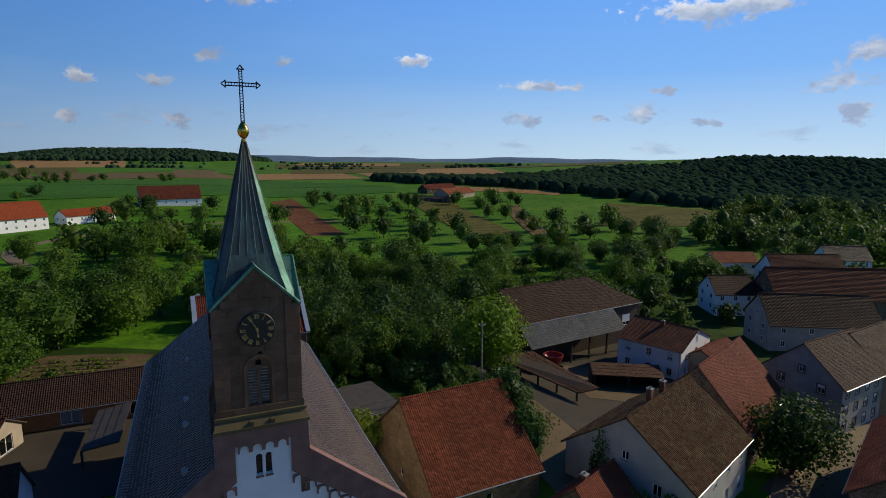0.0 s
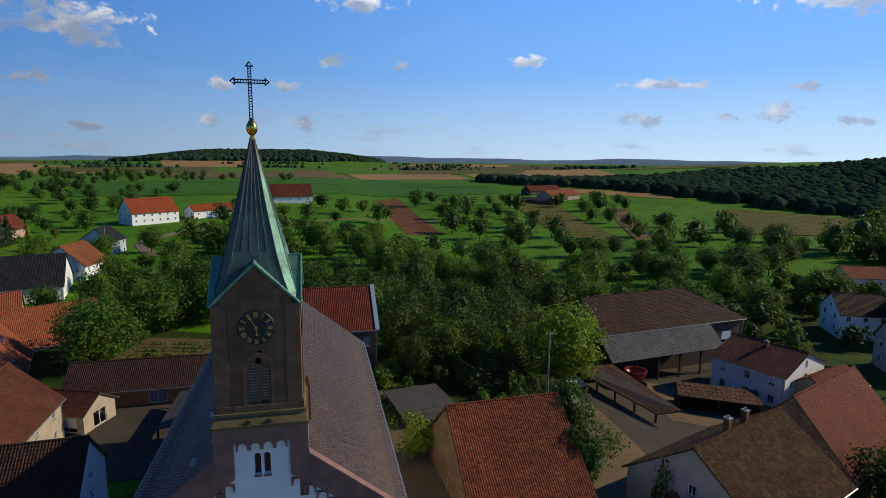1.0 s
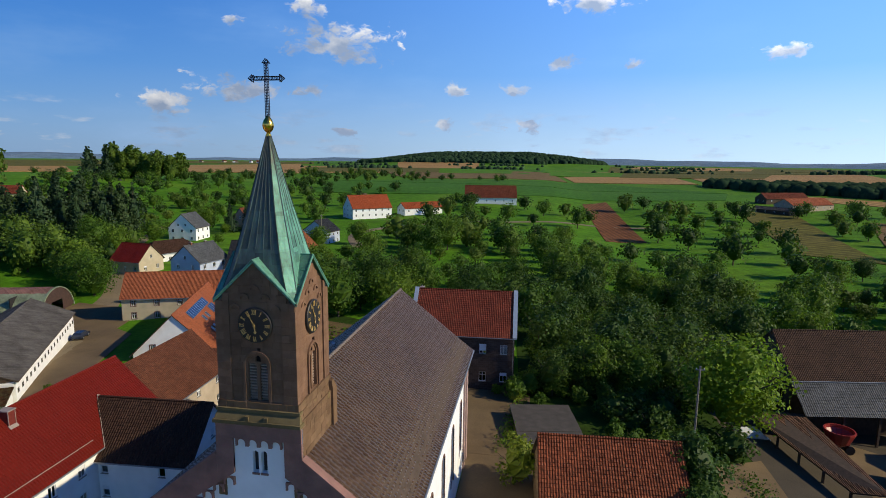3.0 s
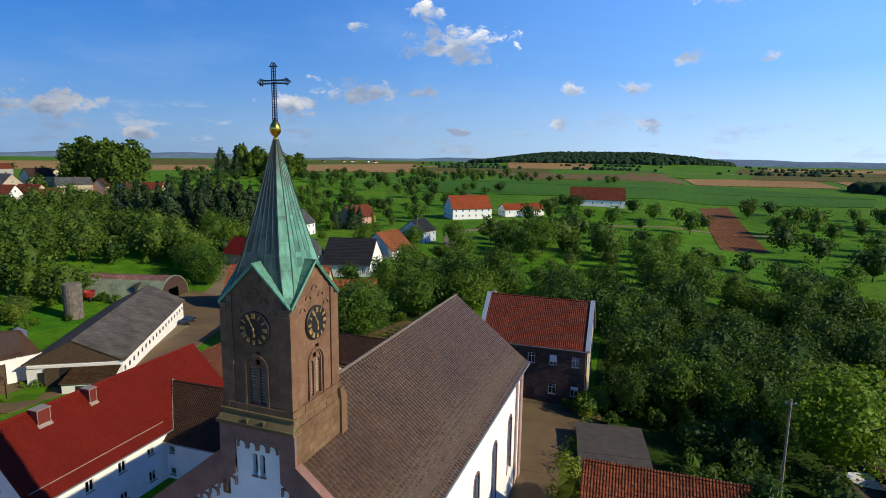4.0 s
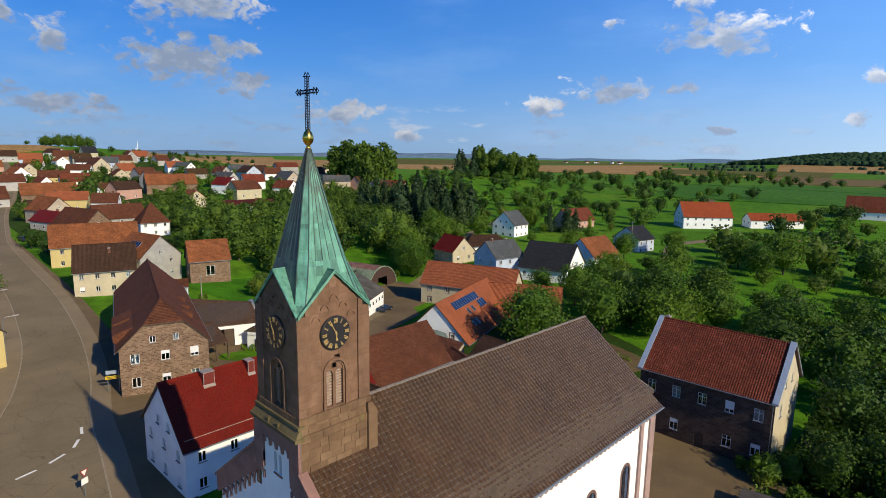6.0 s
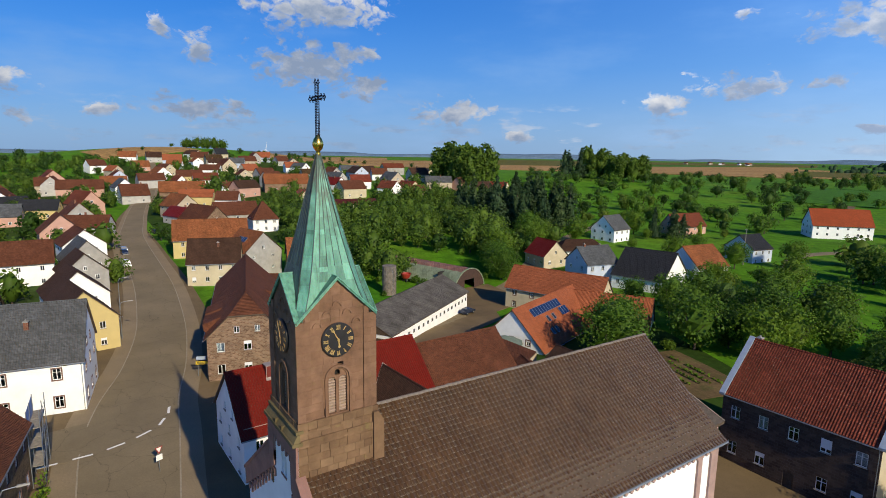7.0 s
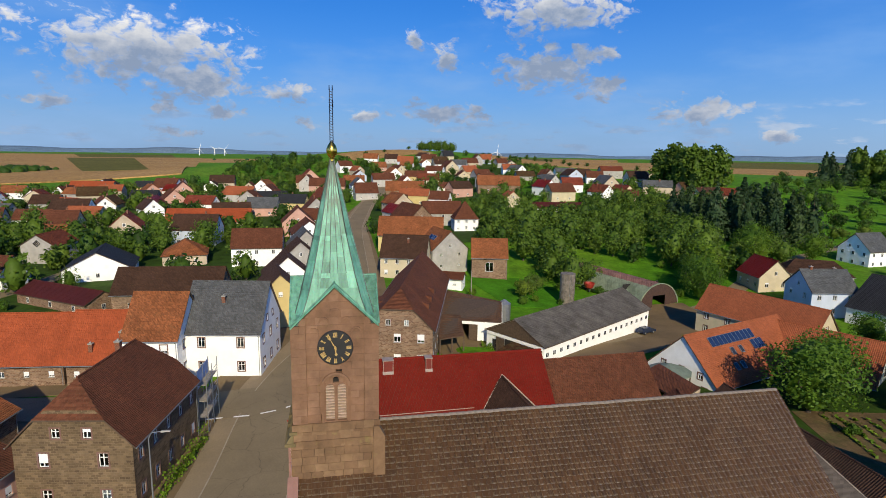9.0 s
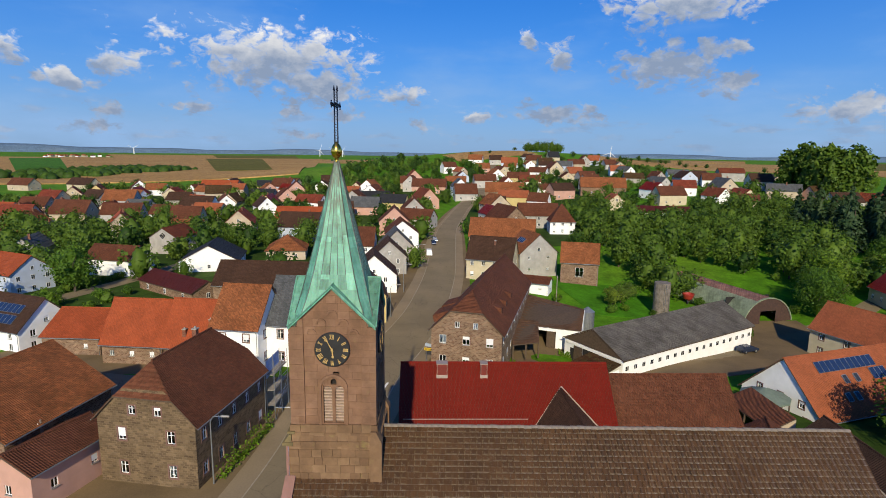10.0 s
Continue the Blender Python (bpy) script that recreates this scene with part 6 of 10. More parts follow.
            for f in (0.33, 0.66):
                g.tube(Vector(a).lerp(Vector(b), f), Vector(foot).lerp(Vector(back), f), 0.02, 0.02, 5, False)
        g.tube(Vector(P(0, out, zg)), Vector(P(0, 1.55, zg)), 0.045, 0.045, 6)
        part("gablet", g, M["copper"], church, "copper-clad gablet over the clock")
    # eave boards at the corners
    e = Mesh()
    e.box(C.x - 2.0, C.y - 2.0, ze - 0.12, C.x + 2.0, C.y + 2.0, ze - 0.02)
    part("eave_board", e, M["copper"], church)
    b = Mesh()
    b.lathe([(0.09, 35.15), (0.14, 35.2), (0.15, 35.3), (0.09, 35.42), (0.15, 35.46), (0.26, 35.60), (0.31, 35.78), (0.30, 35.92), (0.23, 36.10), (0.13, 36.24), (0.06, 36.34)], 18, (C.x, C.y, 0))
    part("ball", b, M["gold"], church, "gilded ball under the cross", smooth=True)
    # openwork iron cross: four rods with rungs, trefoil ends
    c = Mesh()
    y = C.y
    z0, z1, za, arm, h = 36.25, 39.10, 38.30, 0.80, 0.085
    for dx in (-h, h):
        for dy in (-h, h):
            c.tube((C.x + dx, y + dy, z0), (C.x + dx * 0.9, y + dy * 0.9, z1), 0.024, 0.022, 6)
            c.tube((C.x - arm, y + dy, za + dx), (C.x + arm, y + dy, za + dx), 0.022, 0.022, 6)
    z = z0 + 0.1
    while z < z1:
        for dy in (-h, h):
            c.tube((C.x - h, y + dy, z), (C.x + h, y + dy, z + 0.06), 0.016, 0.016, 4)
        for dx in (-h, h):
            c.tube((C.x + dx, y - h, z + 0.06), (C.x + dx, y + h, z), 0.016, 0.016, 4)
        z += 0.145
    x = -arm
    while x < arm:
        if abs(x) > 0.12:
            for dy in (-h, h):
                c.tube((C.x + x, y + dy, za - h), (C.x + x + 0.06, y + dy, za + h), 0.016, 0.016, 4)
        x += 0.145
    for d in (Vector((1, 0, 0)), Vector((-1, 0, 0)), Vector((0, 0, 1))):
        o = Vector((C.x, y, za)) + d * (arm if d.z == 0 else z1 - za)
        u = Vector((0, 0, 1)) if d.z == 0 else Vector((1, 0, 0))
        for dy in (-h, h):
            w = Vector((0, dy, 0))
            c.tube(o + w - u * 0.165, o + w + d * 0.22, 0.024, 0.024, 6); c.tube(o + w + u * 0.165, o + w + d * 0.22, 0.024, 0.024, 6)
            c.tube(o + w - u * 0.165, o + w + u * 0.165, 0.024, 0.024, 6)
            for s in (-1, 1):
                c.lathe([(0.0, 0.04), (0.045, 0.0), (0.0, -0.04)], 8, tuple(o + w + u * (0.17 * s)))
    part("cross", c, M["iron"], church, "openwork wrought-iron cross")


spire()

# ---- houses ----
def chimney(parent, x, y, z0, z1, w=0.55, d=0.55, mat="brick"):
    c = Mesh()
    c.box(x - w / 2, y - d / 2, z0, x + w / 2, y + d / 2, z1)
    ch = part("chimney", c, M[mat], parent, "brick chimney")
    k = Mesh()
    k.box(x - w / 2 - 0.07, y - d / 2 - 0.07, z1 + 0.002, x + w / 2 + 0.07, y + d / 2 + 0.07, z1 + 0.12)
    k.tube((x, y, z1 + 0.12), (x, y, z1 + 0.35), 0.13, 0.11, 8)
    part("chimney_cap", k, M["concrete"], ch)


PLOTS = [(CX, 40, 14), (CX, 58, 14), (-108, 118, 9), (-120, 117, 9), (-133, 116, 9)]


def house(label, cx, cy, yaw, L, W, he, hr, wall="white", roof="tile_brown", z0=None, hip=(0, 0), half=(0, 0), rows=None, cols=(4, 2), win=(0.95, 1.25), kind="plain",
          attic=1, chimneys=(), tile=0.0, far=False, blind=0.25, seed=1, name="house", cat="house", ov=0.45, gable="", base="", eave_drop=0.0, door=None, course=0.36, ridge=True, skip="", lean=1.3):
    """A house about its middle: ridge along x, eaves he and ridge hr over the ground; hip and half are how far the roof is cut back at each end."""
    rng = random.Random(seed)
    z = ground_z(cx, cy) if z0 is None else z0
    root = tagged(new(name), label, cat)
    root.matrix_basis = pose(cx, cy, z, 0, 0, yaw)
    PLOTS.append((cx, cy, math.hypot(L, W) / 2 + 1.0))
    go = 0.3
    wl, ww = L - 2 * go, W - 2 * ov
    slope = (hr - he) / (W / 2)
    ht = he + slope * ov - 0.12                      # top of the long walls
    floors = rows if rows is not None else max(1, round(ht / 2.9))
    fh = ht / max(1, floors)
    walls, gables = Mesh(), Mesh()
    deep = -3.0
    wins = []

    def panel(mb, tag, origin, t, n, width, top, ncol, gab):
        holes = []
        if tag not in skip:
            for f in range(floors):
                for c in range(ncol):
                    x = width * (c + 0.5) / ncol
                    zb = f * fh + (fh - win[1]) * 0.55
                    if door and door[0] == tag and f == 0 and c == door[1]:
                        holes.append((x - 0.55, x + 0.55, 0.1, 2.2, False))
                        wins.append((origin, t, n, x, 0.1, 1.1, 2.1, "door"))
                        continue
                    holes.append((x - win[0] / 2, x + win[0] / 2, zb, zb + win[1], False))
                    wins.append((origin, t, n, x, zb, win[0], win[1], kind))
            if gab and attic:
                for k in range(attic):
                    x = width * (0.5 + (k - (attic - 1) / 2) * 0.26)
                    zb, hh, w_ = ht + 0.45, min(1.0, (hr - ht) * 0.4), min(0.8, win[0])
                    holes.append((x - w_ / 2, x + w_ / 2, zb, zb + hh, False))
                    wins.append((origin, t, n, x, zb, w_, hh, kind))
        holes = [(a, b, max(c, 0.05) - deep, d - deep, e) for a, b, c, d, e in holes]
        wall_panel(mb, (origin[0], origin[1], deep), t, n, width, [(a, b - deep) for a, b in top], holes)
    panel(walls, "a", (-wl / 2, -ww / 2, 0), (1, 0, 0), (0, -1, 0), wl, [(0, ht), (wl, ht)], cols[0], False)
    panel(walls, "c", (wl / 2, ww / 2, 0), (-1, 0, 0), (0, 1, 0), wl, [(0, ht), (wl, ht)], cols[0], False)
    zr = hr - slope * 0.0 - 0.14
    for tag, sx, e in (("d", -1, 0), ("b", 1, 1)):
        org = (sx * wl / 2, -sx * ww / 2, 0)
        t, n = (0, sx, 0), (sx, 0, 0)
        if hip[e]:
            top = [(0, ht), (ww, ht)]
        elif half[e]:
            f = 1 - half[e]
            top = [(0, ht), (ww / 2 * f, ht + (zr - ht) * f), (ww - ww / 2 * f, ht + (zr - ht) * f), (ww, ht)]
        else:
            top = [(0, ht), (ww / 2, zr), (ww, ht)]
        panel(gables if gable else walls, tag, org, t, n, ww, top, cols[1], not hip[e])
    part("wall", walls, M[wall], root, weld=True)
    if gable:
        part("gable_wall", gables, M[gable], root, weld=True)
    if base:
        b = Mesh()
        b.box(-wl / 2 - 0.04, -ww / 2 - 0.04, deep, wl / 2 + 0.04, ww / 2 + 0.04, 0.5)
        part("plinth", b, M[base], root)
    for origin, t, n, x, zb, w, h, kd in wins:
        o = Vector(origin) + Vector(t) * x + Vector((0, 0, zb))
        m = side_matrix(o, t, n)
        if kd == "door":
            dm = Mesh()
            dm.box(-0.55, 0.12, 0, 0.55, 0.18, 2.1); dm.box(-0.4, 0.10, 0.2, -0.05, 0.12, 1.0); dm.box(0.05, 0.10, 0.2, 0.4, 0.12, 1.0)
            part("door", dm, M["wood"], root, "brown panelled door", at=m)
        else:
            put_window(root, m, w, h, kd, blind, rng, far)
    # roof planes
    rb = Mesh()
    ub = Mesh()
    hx = L / 2
    E = [(-hx, -W / 2, he), (hx, -W / 2, he), (hx, W / 2, he), (-hx, W / 2, he)]
    R0, R1 = (-hx + hip[0], 0, hr), (hx - hip[1], 0, hr)
    tr = rng if tile else None
    jt = 0.012 if tile else 0.0
    planes = []
    if half[0] or half[1]:
        f0, f1 = 1 - half[0], 1 - half[1]
        inset0, inset1 = half[0] * (hr - he) / lean, half[1] * (hr - he) / lean
        f = min(f0, f1)

        def onA(x, s, fr):
            return (x, s * W / 2 * (1 - fr), he + (hr - he) * fr)
        for s in (-1, 1):
            lo = [onA(-hx, s, 0), onA(hx, s, 0), onA(hx, s, f), onA(-hx, s, f)]
            hi = [onA(-hx, s, f), onA(hx, s, f), (hx - (inset1 if half[1] else 0), 0, hr), (-hx + (inset0 if half[0] else 0), 0, hr)]
            for p in (lo, hi):
                if s > 0:
                    p = [p[1], p[0], p[3], p[2]]
                planes.append(p)
        if half[0]:
            planes.append([onA(-hx, 1, f), onA(-hx, -1, f), (-hx + inset0, 0, hr), (-hx + inset0, 0, hr)])
        if half[1]:
            planes.append([onA(hx, -1, f), onA(hx, 1, f), (hx - inset1, 0, hr), (hx - inset1, 0, hr)])
        R0, R1 = (-hx + (inset0 if half[0] else 0), 0, hr), (hx - (inset1 if half[1] else 0), 0, hr)
    else:
        planes.append([E[0], E[1], R1, R0])
        planes.append([E[2], E[3], R0, R1])
        if hip[0]:
            planes.append([E[3], E[0], R0, R0])
        if hip[1]:
            planes.append([E[1], E[2], R1, R1])
    for p in planes:
        roof_face(rb, p[0], p[1], p[3], p[2], course, tile, 0.05, tr, jt)
        q = [p[0], p[1], p[2]] + ([p[3]] if Vector(p[3]) != Vector(p[2]) else [])
        ub.slab([(a, b, c - 0.012) for a, b, c in q], 0.16)
    if tile:
        tagged(part("roof_tiles", rb, M[roof], root), kind="stuff")
    else:
        part("roof", rb, M[roof], root, weld=True)
    part("roof_board", ub, M["wood"], root)
    if ridge:
        rc = Mesh()
        n = max(1, int((Vector(R1) - Vector(R0)).length / 0.4)) if not far else 1
        for i in range(n):
            a, b = Vector(R0).lerp(Vector(R1), i / n), Vector(R0).lerp(Vector(R1), (i + 1) / n)
            rc.tube(a + Vector((0, 0, 0.02)), b + Vector((0, 0, 0.02)), 0.13, 0.13, 6, i in (0, n - 1))
        part("ridge", rc, M[roof], root, weld=True)
    if not far:
        for s in (-1, 1):
            g = Mesh()
            g.tube((-hx, s * (W / 2 + 0.06), he - 0.08), (hx, s * (W / 2 + 0.06), he - 0.08), 0.07, 0.07, 7)
            g.tube((hx - 0.5, s * (W / 2 + 0.05), he - 0.1), (hx - 0.5, s * (ww / 2 + 0.08), he - 0.6), 0.045, 0.045, 6)
            g.tube((hx - 0.5, s * (ww / 2 + 0.08), he - 0.6), (hx - 0.5, s * (ww / 2 + 0.08), -0.5), 0.045, 0.045, 6)
            part("gutter", g, M["zinc"], root)
    for x, y, zt in chimneys:
        zs = hr - abs(y) * slope - 0.4
        chimney(root, x, y, zs, zs + zt)
    return root


RED = house("white house with new dark red tiled roof beside the church", -29.6, 46.9, 91.5, 24.6, 11.6, 5.5, 11.1, "white", "tile_red", 0.1, cols=(7, 3), rows=2, win=(0.85, 1.15), attic=2, tile=0.3, seed=2, ov=0.35)
for x, hw in ((-7.4, 0.58), (-2.5, 0.36)):
    cm = Mesh(); cm.box(x - hw, -1.25, 9.4, x + hw, -0.25, 11.35)
    cs = part("chimney", cm, M["redclad"], RED, "chimney clad in red sheet with pale edges")
    cm = Mesh(); cm.box(x - hw - 0.09, -1.34, 11.34, x + hw + 0.09, -0.16, 11.43)
    part("chimney_cap", cm, M["flash"], cs, "flat pale metal cap")
    for sx in (-1, 1):
        cm = Mesh(); cm.box(x + sx * hw - 0.03, -1.28, 9.8, x + sx * hw + 0.03, -1.20, 11.34)
        part("edge_strip", cm, M["flash"], cs, "pale metal edge strip")
    cm = Mesh(); cm.solid([(x - hw - 0.08, -1.46, 9.71), (x + hw + 0.08, -1.46, 9.71), (x + hw + 0.08, -1.2, 9.96), (x - hw - 0.08, -1.2, 9.96), (x - hw - 0.08, -1.46, 9.83), (x + hw + 0.08, -1.46, 9.83), (x + hw + 0.08, -1.2, 10.08), (x - hw - 0.08, -1.2, 10.08)])
    part("flashing", cm, M["flash"], cs, "pale zinc flashing")
cm = Mesh(); cm.box(-11.8, -5.0, 6.34, 2.2, -4.96, 6.42)
part("snow_guard", cm, M["flash"], RED, "thin metal snow guard along the eave")
for x, y in ((10.3, -6.07), (2.6, -5.87)):
    cm = Mesh(); cm.solid([(6.41, -2.27, 9.02), (6.49, -2.27, 9.02), (x + 0.05, y, 5.44), (x - 0.05, y, 5.44), (6.41, -2.27, 9.14), (6.49, -2.27, 9.14), (x + 0.05, y, 5.56), (x - 0.05, y, 5.56)])
    part("valley_strip", cm, M["flash"], RED, "pale sheet-metal valley strip")
house("long outbuilding with an old brown tiled roof beside the church", -29.6, 66.4, 92, 14.6, 11.0, 5.0, 10.0, "beige", "tile_brown", 0.0, cols=(3, 2), rows=2, seed=3, tile=0.3, win=(0.8, 1.0))
house("white gabled wing with a dark brown tiled roof", -20.8, 53.6, 3, 12.6, 9.6, 4.6, 9.1, "white", "tile_darkbrown", 0.0, cols=(2, 1), rows=2, seed=4, tile=0.3, win=(0.7, 1.1), skip="d")
house("white three-storey house with a grey slate roof on the village street", -60.2, 17.0, 81, 12.6, 13.4, 7.4, 14.3, "white", "tile_slate", 0.1, cols=(2, 3), rows=2, seed=5, win=(1.0, 1.5), kind="stone", attic=2, chimneys=((-0.5, -2.6, 1.2),), tile=0.3)
CORNER = house("old stone corner house with a dark brown half-hipped roof", -28.4, 9.7, 171, 16.0, 12.2, 7.4, 13.6, "rubble_grey", "tile_brown", 0.1, hip=(0, 0), half=(0.42, 0.55), cols=(5, 2), rows=2, seed=6, kind="stone", win=(0.9, 1.4), attic=2, chimneys=((3.5, 1.0, 1.8),), tile=0.28)
house("barn with a bright orange tiled roof over a rubble wall", -59.1, -11.2, 85, 11.0, 10.0, 3.6, 10.4, "rubble", "tile_orange", 0.1, cols=(3, 1), rows=1, seed=7, win=(0.8, 0.9), attic=1)
house("barn with a bright orange tiled roof and brick chimneys", -57.5, -1.0, 84, 9.2, 10.0, 3.8, 10.9, "rubble", "tile_orange", 0.1, cols=(3, 1), rows=1, seed=8, win=(0.8, 0.9), chimneys=((-1.0, -3.6, 1.3), (3.0, -2.5, 1.2)))
house("white house with an old orange-brown tiled roof", -57.6, 7.0, 82, 8.6, 11.5, 7.0, 13.2, "white", "tile_old", 0.4, cols=(2, 2), rows=2, seed=9, win=(1.0, 1.3), kind="stone")
house("old barn with a large orange-brown clay tiled roof", -28.1, -12.2, 170, 15.5, 17.4, 5.2, 10.6, "rubble", "tile_old", 0.6, cols=(2, 2), rows=1, seed=10, tile=0.3, win=(0.8, 0.8))
house("long barn with a dark brown tiled roof", -91.8, -0.2, 86, 22, 11, 5.0, 9.8, "rubble", "tile_darkbrown", 1.0, cols=(3, 2), rows=1, seed=11, win=(0.9, 0.9))
house("pale yellow house with a brown tiled roof by the street", -84, 22, 10, 13, 11, 5.6, 11, "yellow", "tile_darkbrown", 0.6, cols=(3, 2), rows=2, seed=12, attic=1)
STONE = house("rubble stone house with a brown tiled half-hipped roof on the street", -72.3, 48.6, 165, 40.0, 12.6, 6.7, 12.9, "rubble", "tile_brown", 0.3, lean=0.62, half=(0.42, 0), cols=(9, 3), rows=2, seed=13, win=(1.15, 1.45), blind=0.75, attic=2)
house("cream house with a dark brown roof and tall stair windows", -122.8, 54.0, 72, 13.4, 10.2, 5.6, 11.6, "cream", "tile_darkbrown", 0.9, cols=(4, 2), rows=2, seed=14, chimneys=((1, -1.5, 1.2),))
house("yellow-walled house with a long orange tiled roof", -158.4, 60.5, 78, 22.6, 9.6, 6.0, 12.2, "yellow", "tile_old", 1.4, cols=(4, 2), rows=2, seed=15)
PANELLED_B = house("old rendered barn with a brown tiled roof and solar panels", -131, 66, 15, 12.5, 12.5, 6.4, 12.0, "grey_plaster", "tile_old", 1.0, cols=(2, 2), rows=2, seed=16, win=(0.8, 0.8))
house("rubble barn with an orange-brown tiled roof", -122.7, 78.7, 77, 10.8, 8.8, 5.9, 11.1, "rubble", "tile_old", 0.0, cols=(1, 1), rows=1, seed=17, win=(2.2, 2.6))
house("white house with a steep brown pyramid roof", -197.3, 88.9, 87, 10.7, 10, 5.0, 12, "white", "tile_brown", 3.4, hip=(5.0, 5.0), cols=(3, 3), rows=2, seed=18)
CATTLE = house("long white cattle barn with a grey corrugated roof", -72.2, 83.1, 122, 39.6, 14.7, 3.75, 7.40, "white", "eternit", -2.1, cols=(18, 2), rows=1, win=(0.95, 0.95), seed=19, attic=0, far=True, course=2.4, name="barn", cat="barn")
house("cream house with a salmon tiled roof", -63.0, 121.0, 20, 25, 9.6, 5.4, 10.6, "cream", "tile_salmon", -3.0, cols=(5, 2), rows=2, win=(0.95, 1.3), seed=20, kind="stone")
PANELLED = house("white house with a salmon tiled roof and solar panels", -48.6, 102.3, 109, 27.0, 14.4, 2.6, 9.7, "white", "tile_salmon", -2.9, cols=(3, 3), rows=1, win=(1.0, 1.3), seed=21, kind="stone", attic=3)
house("salmon tiled cross wing of the white house", -44.5, 118.6, 30, 17, 12.5, 2.6, 9.0, "white", "tile_salmon", -2.9, cols=(3, 2), rows=1, win=(1.0, 1.3), seed=77, kind="stone")
house("low white shed with a brown roof behind the stone house", -110.5, 64.0, 68, 9.0, 6.0, 2.6, 4.0, "white", "tile_brown", 0.1, cols=(2, 1), rows=1, win=(0.9, 0.9), seed=78, attic=0, name="shed", cat="shed")
PARSONAGE = house("dark sandstone parsonage with a red tiled roof and pale gable end", 6.9, 91.4, 2, 16.4, 12.4, 8.6, 14.3, "rubble_dark", "tile_parsonage", -0.9, cols=(5, 2), rows=2, win=(1.05, 1.5), kind="cross", gable="cream", attic=2, chimneys=((-7.2, 0.4, 0.9),), tile=0.3, seed=22, door=("a", 2), ov=0.3)
SMALLBARN = house("small barn with weathered red tiles and an ochre rubble gable", 24.5, 52.6, 3, 12.6, 17.0, 3.4, 10.2, "ochre_wall", "tile_sh", -0.5, cols=(1, 1), rows=1, win=(0.7, 0.8), seed=23, tile=0.28, attic=0)
BIGBARN = house("big old barn with a dark brown tiled roof and slate skirt", 70.9, 96.2, 8, 35, 12.6, 7.6, 13.2, "wood", "tile_darkbrown", -4.2, hip=(0, 11), cols=(4, 2), rows=1, seed=24, win=(2.4, 2.4))
house("low annexe with a red-brown tiled roof beside the villa", 84.6, 69.6, 18, 11.0, 7.6, 3.6, 5.8, "beige", "tile_redbrown", -4.2, cols=(3, 1), rows=1, seed=79, attic=0)
house("white villa with a brown tiled roof", 79.8, 76.6, -69, 12.4, 14.0, 5.6, 8.4, "white", "tile_villa", -4.2, cols=(3, 3), rows=2, seed=25, chimneys=((0, -1.0, 1.2),))
MOSSY = house("white farmhouse with mossy brown tiles and two brick chimneys", 46.3, 44.4, 21, 16.0, 15.0, 5.9, 11.3, "offwhite", "tile_moss", -2.8, cols=(4, 2), rows=2, seed=26, chimneys=((-1, 0.8, 1.7), (2.2, 0.8, 1.7)), tile=0.28)
house("tall barn with a smooth dark red tiled roof", 64.3, 51.8, 22, 16.4, 13.4, 5.3, 12.4, "rubble", "tile_redbrown", -3.6, cols=(2, 2), rows=2, seed=27, win=(0.8, 0.9))
house("pale grey house with a dark brown roof on the street", 86.4, 51.0, 7, 15, 12.0, 6.9, 12.0, "grey_plaster", "tile_darkbrown", -3.6, cols=(5, 2), rows=3, seed=28, kind="stone")
house("white farmhouse with a red tiled roof among the orchards", -74.7, 306, 42, 24, 14, 5.0, 12.0, "white", "tile_orange", 2.0, cols=(6, 3), rows=2, seed=30, far=True)
house("low farm wing with an orange tiled roof among the orchards", -50, 331, 42, 26, 10, 3.2, 6.4, "white", "tile_orange", 2.4, cols=(5, 2), rows=1, seed=71, far=True, attic=0)
house("low barn with a red-brown roof beyond the farm", 206, 478, 20, 38, 13, 3.6, 8.0, "wood", "tile_redbrown", 3.2, cols=(4, 2), rows=1, seed=72, far=True, name="barn", cat="barn", attic=0)
house("low dark shed beside the red-roofed farm", 176, 414, 128, 26, 9, 2.6, 4.4, "wood", "felt", 0.3, cols=(4, 2), rows=1, seed=76, far=True, name="shed", cat="shed", attic=0)
house("large white barn with a dark red roof in the fields", -14, 401, 8, 36, 18, 4.6, 12.6, "white", "tile_redbrown", 3.6, cols=(6, 2), rows=1, seed=31, far=True, name="barn", cat="barn")
house("long farm building with a faded red roof in the fields", 203, 434, 30, 40, 16, 3.8, 8.2, "beige", "tile_salmon", 1.6, cols=(6, 2), rows=1, seed=32, far=True, name="barn", cat="barn")
house("white two-storey house with a grey roof", -117.3, 205.8, 94, 11, 12, 5.4, 10.8, "white", "tile_slate", 1.2, cols=(3, 3), rows=2, seed=33, far=True, attic=2)
house("pale blue house with a slate roof and balcony", -75.8, 147.5, 80, 11.5, 11, 6.0, 10.5, "bluewhite", "tile_slate", -0.6, cols=(3, 2), rows=2, seed=34, chimneys=((-3, 0, 1.0), (3, 0.5, 1.0)))
house("white house with a steep black roof", -63, 157, 14, 15, 18, 3.6, 10.4, "white", "tile_black", -0.6, cols=(4, 2), rows=1, seed=35, attic=0)
house("white house with an orange tiled roof and dormer", -60.8, 176, 82, 13, 13, 4.8, 10.4, "white", "tile_old", -0.4, cols=(3, 3), rows=2, seed=36, win=(0.9, 1.1))
house("white house with a black roof by the lane", -66.5, 216, 80, 10, 12, 5.2, 9.6, "bluewhite", "tile_black", 0.2, cols=(3, 3), rows=2, seed=37, far=True)
house("salmon house with a red tiled roof", -114.7, 252, 81, 19, 10, 5.2, 10.8, "pink", "tile_redbrown", 0.0, cols=(4, 2), rows=2, seed=38, far=True)
